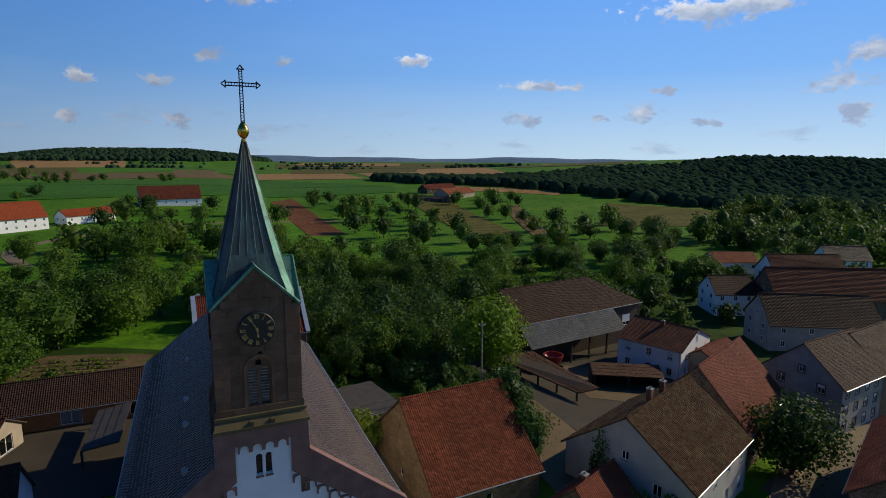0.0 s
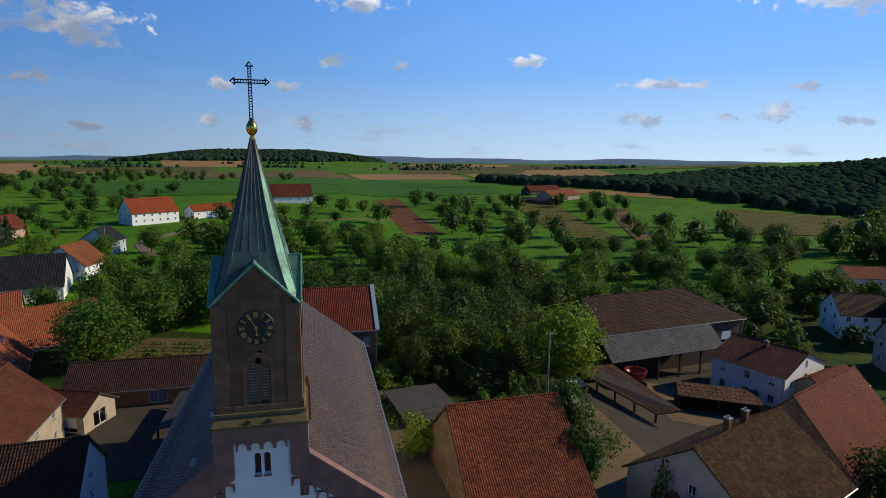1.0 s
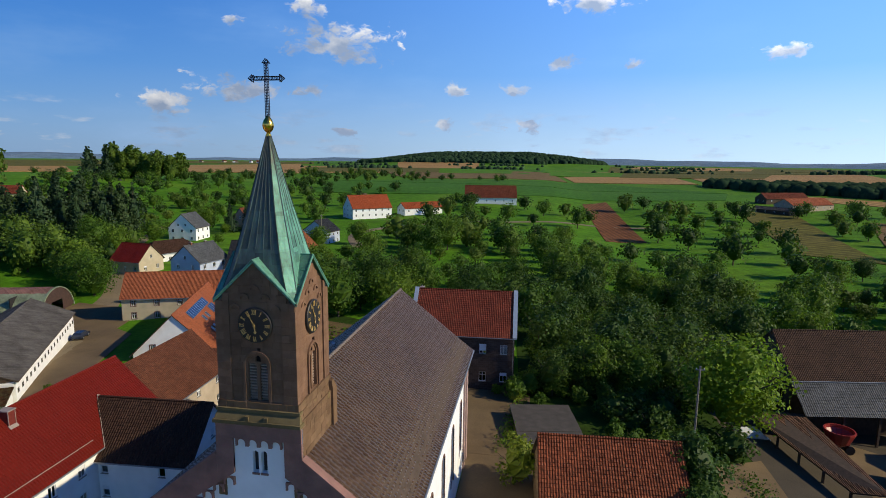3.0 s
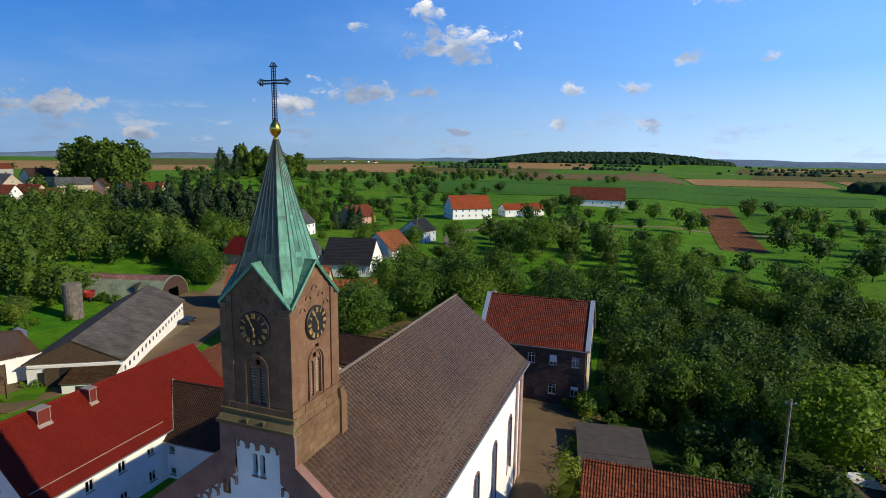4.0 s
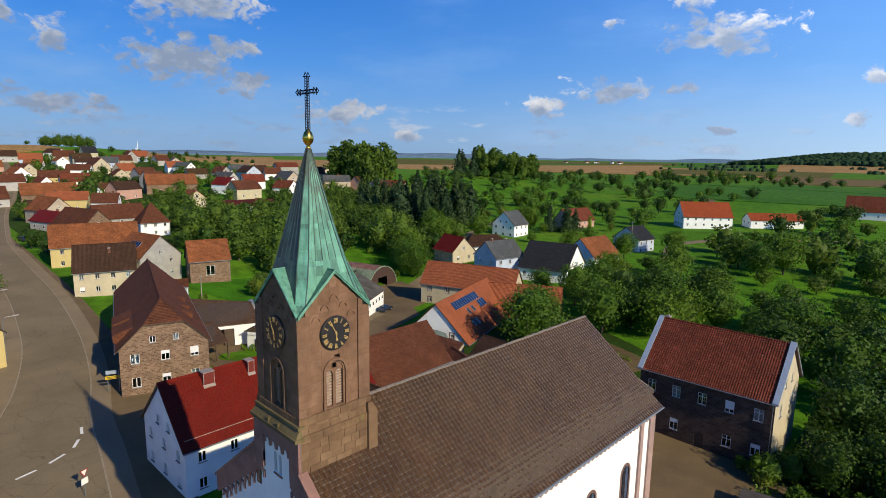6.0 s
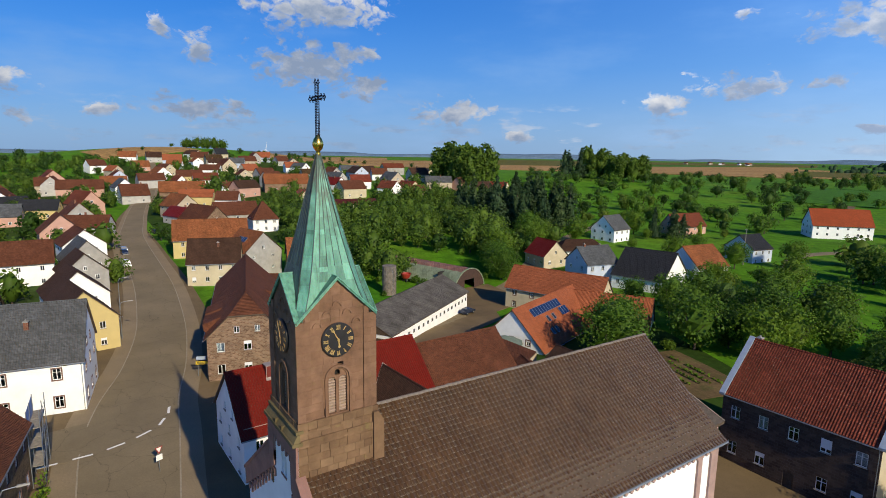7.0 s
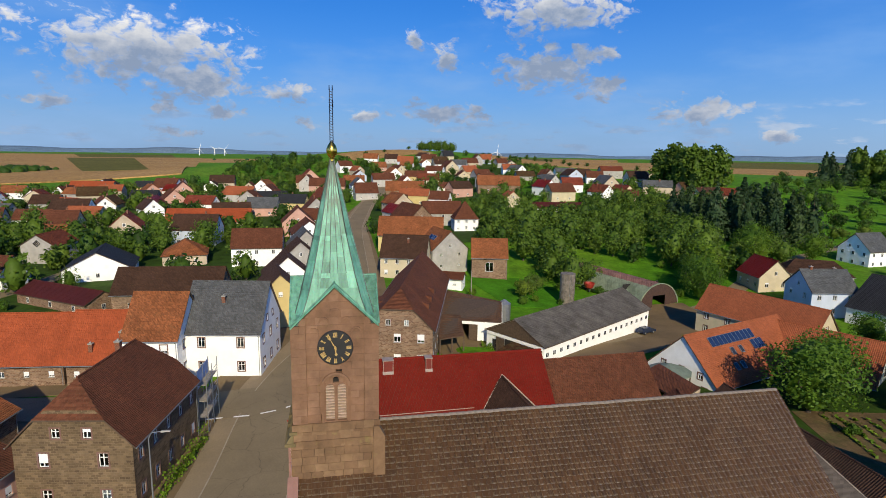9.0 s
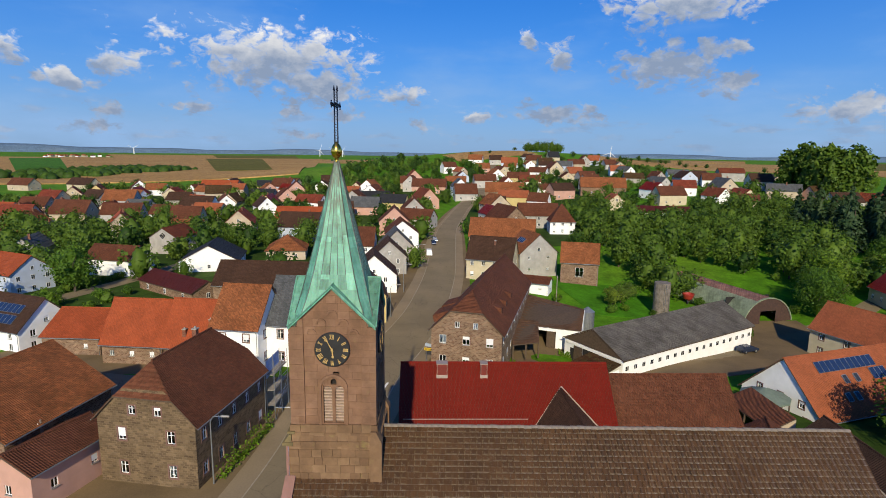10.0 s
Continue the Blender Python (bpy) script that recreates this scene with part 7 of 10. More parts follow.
house("cream-gabled house with a bright red roof", -99, 152, -8, 11, 10, 4.6, 9.4, "cream", "tile_red", -1.0, cols=(3, 2), rows=1, seed=39)
house("low house with a dark hipped roof", -101, 170, 60, 18, 11, 4.2, 7.6, "white", "tile_darkbrown", -0.8, hip=(4, 4), cols=(4, 2), rows=1, seed=40)
house("white house with a hipped dark brown roof beside the valley trees", 128, 101, -25, 14, 11, 4.6, 8.6, "white", "tile_darkbrown", -4.0, hip=(0, 4), cols=(4, 2), rows=2, seed=41, far=True)
house("long barn with a dark red-brown tiled roof", 146, 87, -28, 34, 14, 5.0, 12.0, "rubble", "tile_redbrown", -4.2, cols=(4, 2), rows=1, seed=42, far=True, name="barn", cat="barn")
house("house with a dark brown tiled roof behind the street", 118, 74, -30, 22, 13, 5.2, 10.6, "grey_plaster", "tile_darkbrown", -4.0, cols=(4, 2), rows=2, seed=43, far=True)
house("house with a brown tiled roof and roof lights", 168, 110, -25, 22, 12, 5.2, 10.4, "white", "tile_brown", -4.2, cols=(4, 2), rows=2, seed=44, far=True)
house("pale house with a faded red roof by the valley", 172, 138, -20, 16, 10, 3.6, 6.6, "white", "tile_salmon", -4.2, cols=(4, 2), rows=1, seed=45, far=True)
house("white house with a dark roof in the valley", 208, 122, -30, 15, 11, 4.6, 9.2, "white", "tile_black", -4.4, cols=(4, 2), rows=2, seed=46, far=True)
house("terraced house with a dark brown roof along the street", 98, 52, 8, 14, 12.6, 6.4, 12.0, "beige", "tile_darkbrown", -3.9, cols=(5, 2), rows=3, seed=47)
house("red-roofed house at the edge of the street", 69.7, 29.9, 23.0, 22, 11.4, 5.9, 10.8, "rubble", "tile_redbrown", -4.2, cols=(5, 2), rows=2, seed=48, chimneys=((7.5, 0.8, 1.2),))
house("small outbuilding with a dark red tiled roof against the farmhouse", 33.9, 39.9, 21.8, 7.4, 6.4, 3.0, 5.8, "rubble", "tile_redbrown", -1.4, cols=(1, 1), rows=1, win=(0.7, 0.8), seed=74, attic=0, chimneys=((-1.0, 0.6, 1.0),), name="shed", cat="shed")
house("flat grey shed with a felt roof", 19.6, 72.3, 9, 8.0, 10.4, 2.4, 2.55, "rubble", "felt", -1.2, cols=(1, 1), rows=1, win=(0.7, 0.7), seed=49, attic=0, course=2.5, name="shed", cat="shed", ridge=False)
house("low brown-roofed shed behind the church", -16.0, 84.8, 0, 24, 8.0, 2.9, 6.0, "wood_orange", "tile_darkbrown", -0.3, cols=(3, 1), rows=1, win=(2.4, 1.7), seed=50, attic=0, name="shed", cat="shed")
house("low cream garage with a brown tiled roof", -25.5, 77.5, -20, 9, 6.5, 2.8, 4.8, "beige", "tile_brown", -0.2, cols=(2, 1), rows=1, win=(2.2, 2.0), seed=51, attic=0, name="garage", cat="garage")
house("white house with a brown roof in the village", -122.5, -52, 78, 15, 9.5, 5.1, 8.6, "white", "tile_brown", 0.2, cols=(2, 2), rows=2, seed=52, far=True)
DIAMOND = house("grey rendered house with red roof and a diamond on its gable", -156.5, -52, 172, 13, 10.6, 5.8, 9.2, "grey_plaster", "tile_redbrown", 0.6, cols=(2, 0), rows=2, seed=53, far=True, attic=0)
house("low white house with a wide dark roof", -132.5, -29, 12, 17, 17, 3.4, 8.0, "white", "tile_black", 0.6, cols=(3, 1), rows=1, seed=54, far=True, attic=0)
house("white house with an orange roof and balconies", -104, -67, 65, 14, 11, 5.2, 9.4, "bluewhite", "tile_orange", 0.1, cols=(3, 3), rows=2, seed=55, far=True)
PANELLED_C = house("house with a brown roof covered with solar panels", -66, -38, 70, 14, 11, 4.0, 9.0, "white", "tile_darkbrown", 0.1, cols=(3, 2), rows=2, seed=56)
house("small outbuilding with a bright orange tiled roof", -64.6, -24.0, 88, 10.8, 13.0, 3.4, 7.0, "rubble", "tile_orange", 0.2, cols=(2, 1), rows=1, seed=57, win=(0.7, 0.8), attic=0)
house("salmon rendered annexe with a flat brown roof", -20.5, -1.5, 165, 10, 7, 4.6, 6.2, "pink", "tile_brown", 0.2, cols=(2, 1), rows=1, seed=58, win=(0.8, 1.0), attic=0)
house("low barn with a maroon sheet roof", -101.5, -25, 55, 24, 9, 2.6, 4.8, "rubble", "tile_maroon", 0.4, cols=(3, 1), rows=1, seed=73, far=True, attic=0, name="barn", cat="barn")
house("house with a hipped brown tiled roof among gardens", -148, -11, 10, 14, 13, 3.6, 7.8, "beige", "tile_old", 0.7, hip=(6, 6), cols=(3, 2), rows=1, seed=74, far=True)
house("long house with a bright orange tiled roof", -216, -17, 88, 34, 11, 4.6, 9.6, "beige", "tile_orange", 1.4, cols=(6, 2), rows=1, seed=75, far=True)
house("white house with a brown roof facing the street", -141.5, 11.3, 89, 15, 9.2, 6.2, 11.6, "white", "tile_brown", 0.7, cols=(3, 2), rows=2, seed=59, far=True)
house("grey gabled house beside the street", -128, 24, 8, 11, 10.5, 5.4, 10.2, "grey_plaster", "tile_darkbrown", 0.7, cols=(2, 2), rows=2, seed=60, far=True)
house("white gabled house beside the street", -108, 22, 8, 12, 12, 4.6, 10.0, "white", "tile_darkbrown", 0.6, cols=(2, 2), rows=2, seed=61, far=True)
house("grey house with a slate roof beside the street", -142, 25, 8, 12, 11, 5.8, 11.2, "grey_plaster", "tile_slate", 0.9, cols=(2, 2), rows=2, seed=62, far=True)
house("white house with a brown roof up the street", -166, 25, 8, 14, 12, 6.4, 11.0, "white", "tile_brown", 1.2, cols=(3, 2), rows=2, seed=63, far=True)
house("pink gabled house up the street", -196, 20, 5, 13, 13, 6.0, 12.0, "pink", "tile_brown", 1.8, cols=(3, 2), rows=2, seed=64, far=True)
house("old barn with a brown roof up the street", -196, 66, 20, 18, 12, 6.0, 12.0, "rubble", "tile_brown", 2.8, cols=(2, 2), rows=1, seed=65, far=True)
house("old beige barn with an orange-brown roof up the street", -248, 66, 18, 15, 12, 5.6, 11.0, "beige", "tile_old", 4.6, cols=(3, 2), rows=2, seed=66, far=True)
house("white gabled house on the hill road", -300, 92, 25, 14, 12, 5.6, 10.4, "white", "tile_old", 6.6, cols=(3, 2), rows=2, seed=67, far=True)

# ---- the further village ----
def far_house(cx, cy, yaw, L, W, he, hr, wall, roof, label, seed):
    rng = random.Random(seed)
    root = tagged(new("house"), label, "house", "houses of the further village")
    root.matrix_basis = pose(cx, cy, ground_z(cx, cy), 0, 0, yaw)
    PLOTS.append((cx, cy, max(L, W) / 2 + 2))
    a, b = L / 2 - 0.3, W / 2 - 0.4
    ht = he + (hr - he) / (W / 2) * 0.4 - 0.1
    w = Mesh()
    w.face([(-a, -b, -3), (a, -b, -3), (a, -b, ht), (-a, -b, ht)]); w.face([(a, b, -3), (-a, b, -3), (-a, b, ht), (a, b, ht)])
    w.face([(a, -b, -3), (a, b, -3), (a, b, ht), (a, 0, hr - 0.15), (a, -b, ht)]); w.face([(-a, b, -3), (-a, -b, -3), (-a, -b, ht), (-a, 0, hr - 0.15), (-a, b, ht)])
    part("wall", w, M[wall], root, weld=True)
    r = Mesh()
    for s in (-1, 1):
        roof_face(r, (-s * -L / 2, s * W / 2, he), (s * -L / 2, s * W / 2, he), (s * L / 2, 0, hr), (s * -L / 2, 0, hr), 0.9, 0, 0.06)
        q = [(-L / 2, s * W / 2, he - 0.01), (L / 2, s * W / 2, he - 0.01), (L / 2, 0, hr - 0.01), (-L / 2, 0, hr - 0.01)]
        r.slab(q if s < 0 else q[::-1], 0.2)
    part("roof", r, M[roof], root)
    c = Mesh(); x = rng.uniform(-L * 0.3, L * 0.3); y = rng.uniform(-1, 1)
    c.box(x - 0.3, y - 0.3, hr - 1.2, x + 0.3, y + 0.3, hr + 0.8)
    part("chimney", c, M["brick"], root)
    wm = far_window(1.1, 1.25)
    fl = max(1, int(he / 2.6))
    away = math.hypot(cx, cy - 40) > 250
    if away:
        fl = 1
    for f in range(fl):
        for i in range(2 if away else 3):
            part("window", wm, None, root, at=side_matrix((-a + 2 * a * (i + 0.5) / (2 if away else 3), -b, 0.9 + f * 2.7), (1, 0, 0), (0, -1, 0)))
        for i in range(2):
            part("window", wm, None, root, at=side_matrix((a, -b + 2 * b * (i + 0.5) / 2, 0.9 + f * 2.7), (0, 1, 0), (1, 0, 0)))
    part("window", wm, None, root, at=side_matrix((a, 0, ht + 0.4), (0, 1, 0), (1, 0, 0)))


ROAD_PTS = [(0, 20), (-40, 26), (-66, 31.5), (-95, 35.5), (-124, 38), (-152, 40), (-180, 41.5), (-218, 44), (-255, 46.5), (-300, 56), (-352, 66), (-410, 74), (-470, 82), (-560, 95), (-43, 10), (-46, -8), (-52, -40), (-66, 84), (-72, 100), (-84, 119), (-92, 134)]


def free(x, y, r):
    return all((x - a) ** 2 + (y - b) ** 2 > (r + c) ** 2 for a, b, c in PLOTS) and all((x - a) ** 2 + (y - b) ** 2 > (r + 5) ** 2 for a, b in ROAD_PTS)


def known_village():
    """Houses of the further village that stand out: place, turn, length, width, eave, ridge, wall, roof, words."""
    for k, (x, y, yaw, L, W, he, hr, wall, roof, label) in enumerate((
            (-237, -143, 35, 17, 12, 5.0, 10.4, "cream", "tile_parsonage", "cream gabled house with a dark red roof"),
            (-182, -111, 80, 16, 11, 3.6, 6.5, "white", "tile_black", "low white house with a black roof"),
            (-223, -152, 15, 14, 11, 4.6, 9.4, "beige", "tile_brown", "beige house with a brown roof"),
            (-238, -121, 5, 12, 10, 4.4, 9.0, "cream", "tile_redbrown", "cream gabled house with a red-brown roof"),
            (-267, -122, 80, 14, 10, 3.6, 7.4, "grey_plaster", "tile_slate", "grey house with a slate roof"),
            (-236, -92, 85, 15, 10, 3.4, 7.6, "white", "tile_brown", "low white house with a brown roof"),
            (-272, -93, 60, 12, 10, 4.6, 9.2, "white", "tile_orange", "white house with an orange roof"),
            (-285, -79, 0, 13, 10, 4.4, 9.0, "beige", "tile_moss", "beige gabled house with a mossy roof"),
            (-196, -43, 12, 16, 12, 4.8, 10.2, "beige", "tile_parsonage", "beige gabled house with a dark red roof"),
            (-253, -51, 30, 13, 10, 5.0, 9.8, "white", "tile_darkbrown", "white gabled house with a dark brown roof"),
            (-385, -124, 85, 28, 12, 5.0, 10.2, "beige", "tile_orange", "long house with a bright red-orange roof"),
            (-390, -187, 30, 15, 12, 5.0, 10.5, "white", "tile_brown", "white gabled house with a brown roof"),
            (-336, -139, 20, 11, 9, 4.4, 8.8, "white", "tile_darkbrown", "small white house with a dark roof"),
            (-333, -200, 30, 16, 11, 4.6, 9.6, "cream", "tile_parsonage", "cream house with a dark red roof"),
            (-345, -184, 80, 18, 11, 3.4, 6.6, "white", "tile_slate", "low white house with a grey roof"),
            (-425, -299, 75, 22, 12, 4.6, 10.0, "beige", "tile_brown", "broad house with a brown roof at the field edge"),
            (-429, -253, 70, 26, 12, 4.6, 10.0, "cream", "tile_darkbrown", "broad house with a dark brown roof at the field edge"),
            (-304, -54, 25, 13, 11, 5.0, 10.0, "pink", "tile_brown", "pink gabled house with a brown roof"),
            (-332, -76, 85, 16, 10, 3.6, 7.6, "grey_plaster", "tile_black", "grey house with a black roof"),
            (-339, 51, 6, 15, 11, 6.0, 11.2, "white", "tile_slate", "white gabled house with a grey roof on the street"),
            (-355, 31, 85, 24, 11, 5.0, 10.2, "pink", "tile_brown", "long pink house with a brown roof"),
            (-415, 17, 10, 16, 13, 6.0, 12.0, "pink", "tile_redbrown", "salmon gabled house with a red-brown roof"),
            (-279, 30, 22, 16, 12, 5.0, 11.2, "pink", "tile_redbrown", "salmon gabled house with a red roof"),
            (-232, 26, 6, 16, 12, 5.4, 11.4, "grey_plaster", "tile_brown", "grey gabled house with a brown roof by the street"),
            (-359, 84, 10, 12, 10, 4.8, 9.6, "white", "tile_redbrown", "white gabled house with a red roof uphill"),
            (-369, 102, 85, 16, 11, 4.8, 9.6, "white", "tile_redbrown", "white house with a red roof uphill"),
            (-312, 78, 84, 24, 12, 5.0, 10.6, "rubble", "tile_old", "long barn with an orange-brown roof"),
            (-304, 166, 20, 13, 11, 5.2, 9.6, "white", "tile_red", "white house with a crimson roof and balcony"),
            (-313, 188, 80, 14, 10, 4.8, 9.4, "white", "tile_parsonage", "white house with a dark red roof on the slope"),
            (-279, 192, 20, 13, 10, 4.4, 9.0, "white", "tile_redbrown", "white chalet with a red-brown roof"),
            (-386, 214, 85, 16, 10, 4.4, 8.4, "white", "tile_slate", "white house with a grey roof under the trees"),
            (-237, 146, 80, 27, 12, 3.0, 5.6, "white", "tile_maroon", "long low hall with a maroon roof"),
            (-323, 141, 80, 28, 13, 5.0, 11.0, "rubble", "tile_old", "long barn with an orange-brown tiled roof"),
            (-380, 250, 80, 18, 11, 6.0, 9.4, "grey_plaster", "tile_redbrown", "pale flat-fronted house with a red roof"))):
        far_house(x, y, yaw, L, W, he, hr, wall, roof, label, 900 + k)


known_village()


def far_village():
    rng = random.Random(8)
    walls = ["white"] * 3 + ["offwhite"] * 3 + ["cream", "cream", "beige", "beige", "yellow", "grey_plaster", "bluewhite", "pink"]
    roofs = ["tile_brown"] * 5 + ["tile_old"] * 3 + ["tile_parsonage", "tile_moss"] + ["tile_orange", "tile_red", "tile_darkbrown", "tile_darkbrown", "tile_black", "tile_slate", "tile_salmon"]
    word = {"tile_brown": "a brown tiled roof", "tile_old": "an orange-brown tiled roof", "tile_orange": "a bright orange roof", "tile_red": "a dark red roof", "tile_darkbrown": "a dark brown roof", "tile_black": "a black roof", "tile_slate": "a grey slate roof", "tile_salmon": "a salmon tiled roof", "tile_parsonage": "a dark red lichened roof", "tile_moss": "a mossy brown roof"}
    hue = {"white": "white", "offwhite": "off-white", "cream": "cream", "beige": "beige", "yellow": "yellow", "grey_plaster": "grey", "bluewhite": "pale blue", "pink": "pink"}
    done = 0
    k = 0
    # rows of houses either side of the village street and over the slopes
    while done < 128 and k < 6000:
        k += 1
        zone = rng.random()
        if zone < 0.40:
            x, y = rng.uniform(-420, -165), rng.uniform(-190, 40)
        elif zone < 0.68:
            x, y = rng.uniform(-560, -200), rng.uniform(40, 200)
        elif zone < 0.80:
            x, y = rng.uniform(-380, -250), rng.uniform(190, 270)
        else:
            x, y = rng.uniform(-330, -95), rng.uniform(-200, -40)
        if x > -250 and y > 90 or (x > -150 and y > -40):
            continue
        L, W = rng.uniform(11, 18), rng.uniform(9, 12.5)
        if not free(x, y, 7.0):
            continue
        wl, rf = rng.choice(walls), rng.choice(roofs)
        he = rng.choice((3.4, 4.2, 5.4, 5.8))
        far_house(x, y, rng.choice((0, 20, 75, 90, 100)) + rng.uniform(-12, 12), L, W, he, he + W * rng.uniform(0.36, 0.50), wl, rf, hue[wl] + " village house with " + word[rf], 500 + k)
        done += 1


far_village()

# ---- trees ----
def crown_mesh(rng, r, h, base, clumps, leaves, leaf, mat, shape="round", core=0.84):
    """A crown of many small leaves on clumps, with gaps and an uneven outline."""
    mb = Mesh()
    cs = []
    for i in range(clumps):
        for _ in range(30):
            u = rng.uniform(-1, 1); a = rng.uniform(0, 2 * math.pi); q = rng.uniform(0.25, 1.0) ** 0.5
            s = math.sqrt(1 - u * u)
            if shape == "cone":
                zz = rng.uniform(0, 1) ** 1.4
                rad = r * (1 - zz) * rng.uniform(0.35, 1.0)
                p = Vector((rad * math.cos(a), rad * math.sin(a), base + h * zz))
                cr = max(0.35, 0.42 * r * (1.05 - zz))
            elif shape == "column":
                zz = rng.uniform(0, 1)
                rad = r * math.sin(math.pi * min(0.97, 0.12 + zz * 0.8)) * rng.uniform(0.2, 0.8)
                p = Vector((rad * math.cos(a), rad * math.sin(a), base + h * zz))
                cr = 0.5 * r
            else:
                p = Vector((r * 0.78 * s * q * math.cos(a), r * 0.78 * s * q * math.sin(a), base + h / 2 + h * 0.40 * u * q))
                cr = r * rng.uniform(0.32, 0.50)
            if all((p - c).length > 0.55 * min(cr, k) for c, k in cs):
                break
        cs.append((p, cr))
    mid = Vector((0, 0, base + h * 0.45))
    per = max(4, leaves // clumps)
    if core:
        # one uneven dark heart behind the leaves
        k, lv = 8, ((0.05, 0.30), (0.28, 0.66), (0.52, 0.70), (0.76, 0.50), (0.90, 0.14))
        if shape == "cone":
            lv = ((0.02, 0.55), (0.25, 0.48), (0.5, 0.34), (0.75, 0.19), (0.93, 0.04))
        n0 = len(mb.v)
        for zl, rl in lv:
            for i in range(k):
                w = 2 * math.pi * i / k + zl * 2
                f = r * rl * core * rng.uniform(0.7, 1.2)
                mb.v.append((f * math.cos(w), f * math.sin(w), base + h * (zl + rng.uniform(-0.03, 0.03))))
        for a in range(len(lv) - 1):
            for i in range(k):
                j = (i + 1) % k
                mb.f.append((n0 + a * k + i, n0 + a * k + j, n0 + (a + 1) * k + j, n0 + (a + 1) * k + i)); mb.mi.append(0)
        mb.f.append(tuple(n0 + (len(lv) - 1) * k + i for i in range(k))); mb.mi.append(0)
    for c, cr in cs:
        out = (c - mid)
        out = out.normalized() if out.length > 0.01 else Vector((0, 0, 1))
        for _ in range(per):
            d = Vector((rng.gauss(0, 1), rng.gauss(0, 1), rng.gauss(0, 1) + 0.35)) + out * 0.7
            d = d.normalized()
            p = c + d * cr * rng.uniform(0.45, 1.16)
            nn = (d + Vector((rng.gauss(0, 0.6), rng.gauss(0, 0.6), rng.gauss(0, 0.6) + 0.3))).normalized()
            s = nn.orthogonal().normalized()
            s = (Matrix.Rotation(rng.uniform(0, 6.28), 3, nn) @ s)
            t = nn.cross(s)
            ll = leaf * rng.uniform(0.55, 1.35)
            a_, b_ = s * ll * 0.5, t * ll * 0.38
            mb.face([p - a_, p - b_ * rng.uniform(0.7, 1.2), p + a_, p + b_ * rng.uniform(0.7, 1.2)])
    return mb.data("crown", M[mat])


def trunk_mesh(rng, h, r, limbs, reach):
    mb = Mesh()
    p, d = Vector((0, 0, -0.6)), Vector((rng.uniform(-0.08, 0.08), rng.uniform(-0.08, 0.08), 1)).normalized()
    segs = 4
    for i in range(segs):
        q = p + d * ((h + 0.6) / segs)
        mb.tube(p, q, r * (1 - 0.14 * i), r * (1 - 0.14 * (i + 1)), 7, i == 0)
        p = q
        d = (d + Vector((rng.uniform(-0.1, 0.1), rng.uniform(-0.1, 0.1), 0.2))).normalized()
    for i in range(limbs):
        a = 2 * math.pi * i / limbs + rng.uniform(-0.4, 0.4)
        s = Vector((0, 0, h * rng.uniform(0.6, 0.98)))
        e = s + Vector((math.cos(a) * reach * 0.55, math.sin(a) * reach * 0.55, reach * rng.uniform(0.35, 0.7)))
        e2 = e + Vector((math.cos(a + 0.5) * reach * 0.3, math.sin(a + 0.5) * reach * 0.3, reach * rng.uniform(0.2, 0.4)))
        mb.tube(s, e, r * 0.45, r * 0.28, 5, False)
        mb.tube(e, e2, r * 0.28, r * 0.10, 5, False)
    return mb.data("trunk", M["bark"])


PROTO = {}


def tree_kind(key, label, n, r, h, stem, clumps, leaves, leaf, mat, shape="round", cat="tree", limbs=6):
    """Several shapes of one kind of tree, as pairs of trunk and crown."""
    out = []
    for i in range(n):
        rng = random.Random(hash_seed(key, i))
        f = rng.uniform(0.88, 1.12)
        cr = crown_mesh(rng, r * f, h, stem, clumps, leaves, leaf, mat, shape, 1.2 if key == "ivy" else 0.70 if key.startswith("far") else 0.84)
        tk = trunk_mesh(rng, stem + (h * 0.3 if shape == "round" else h * 0.85), max(0.10, r * 0.055), limbs if shape == "round" else 0, r)
        out.append((tk, cr))
    PROTO[key] = (out, label, cat)


def hash_seed(key, i):
    return sum(ord(c) * (k + 3) for k, c in enumerate(key)) * 31 + i


TREE_RNG = random.Random(77)


JOIN = {}


def plant_joined(key, x, y, scale):
    """A far tree: its corners go into one mass of far trees."""
    shapes, lab, cat = PROTO[key]
    tk, cr = shapes[TREE_RNG.randrange(len(shapes))]
    m = np.array(pose(x, y, ground_z(x, y) - 0.05, 0, 0, TREE_RNG.uniform(0, 360)) @ Matrix.Diagonal((scale, scale, scale * TREE_RNG.uniform(0.85, 1.1), 1)))
    for me in (tk, cr):
        if me.name not in RAW:
            co = np.empty(len(me.vertices) * 3); me.vertices.foreach_get("co", co)
            st = np.empty(len(me.polygons), dtype=int); me.polygons.foreach_get("loop_start", st)
            tot = np.empty(len(me.polygons), dtype=int); me.polygons.foreach_get("loop_total", tot)
            lv = np.empty(len(me.loops), dtype=int); me.loops.foreach_get("vertex_index", lv)
            RAW[me.name] = (co.reshape(-1, 3), st, tot, lv)
        co, st, tot, lv = RAW[me.name]
        J = JOIN.setdefault(me.materials[0].name, {"n": 0, "l": 0, "co": [], "st": [], "tot": [], "lv": []})
        J["co"].append(co @ m[:3, :3].T + m[:3, 3])
        J["st"].append(st + J["l"]); J["tot"].append(tot); J["lv"].append(lv + J["n"])
        J["n"] += len(co); J["l"] += len(lv)


RAW = {}


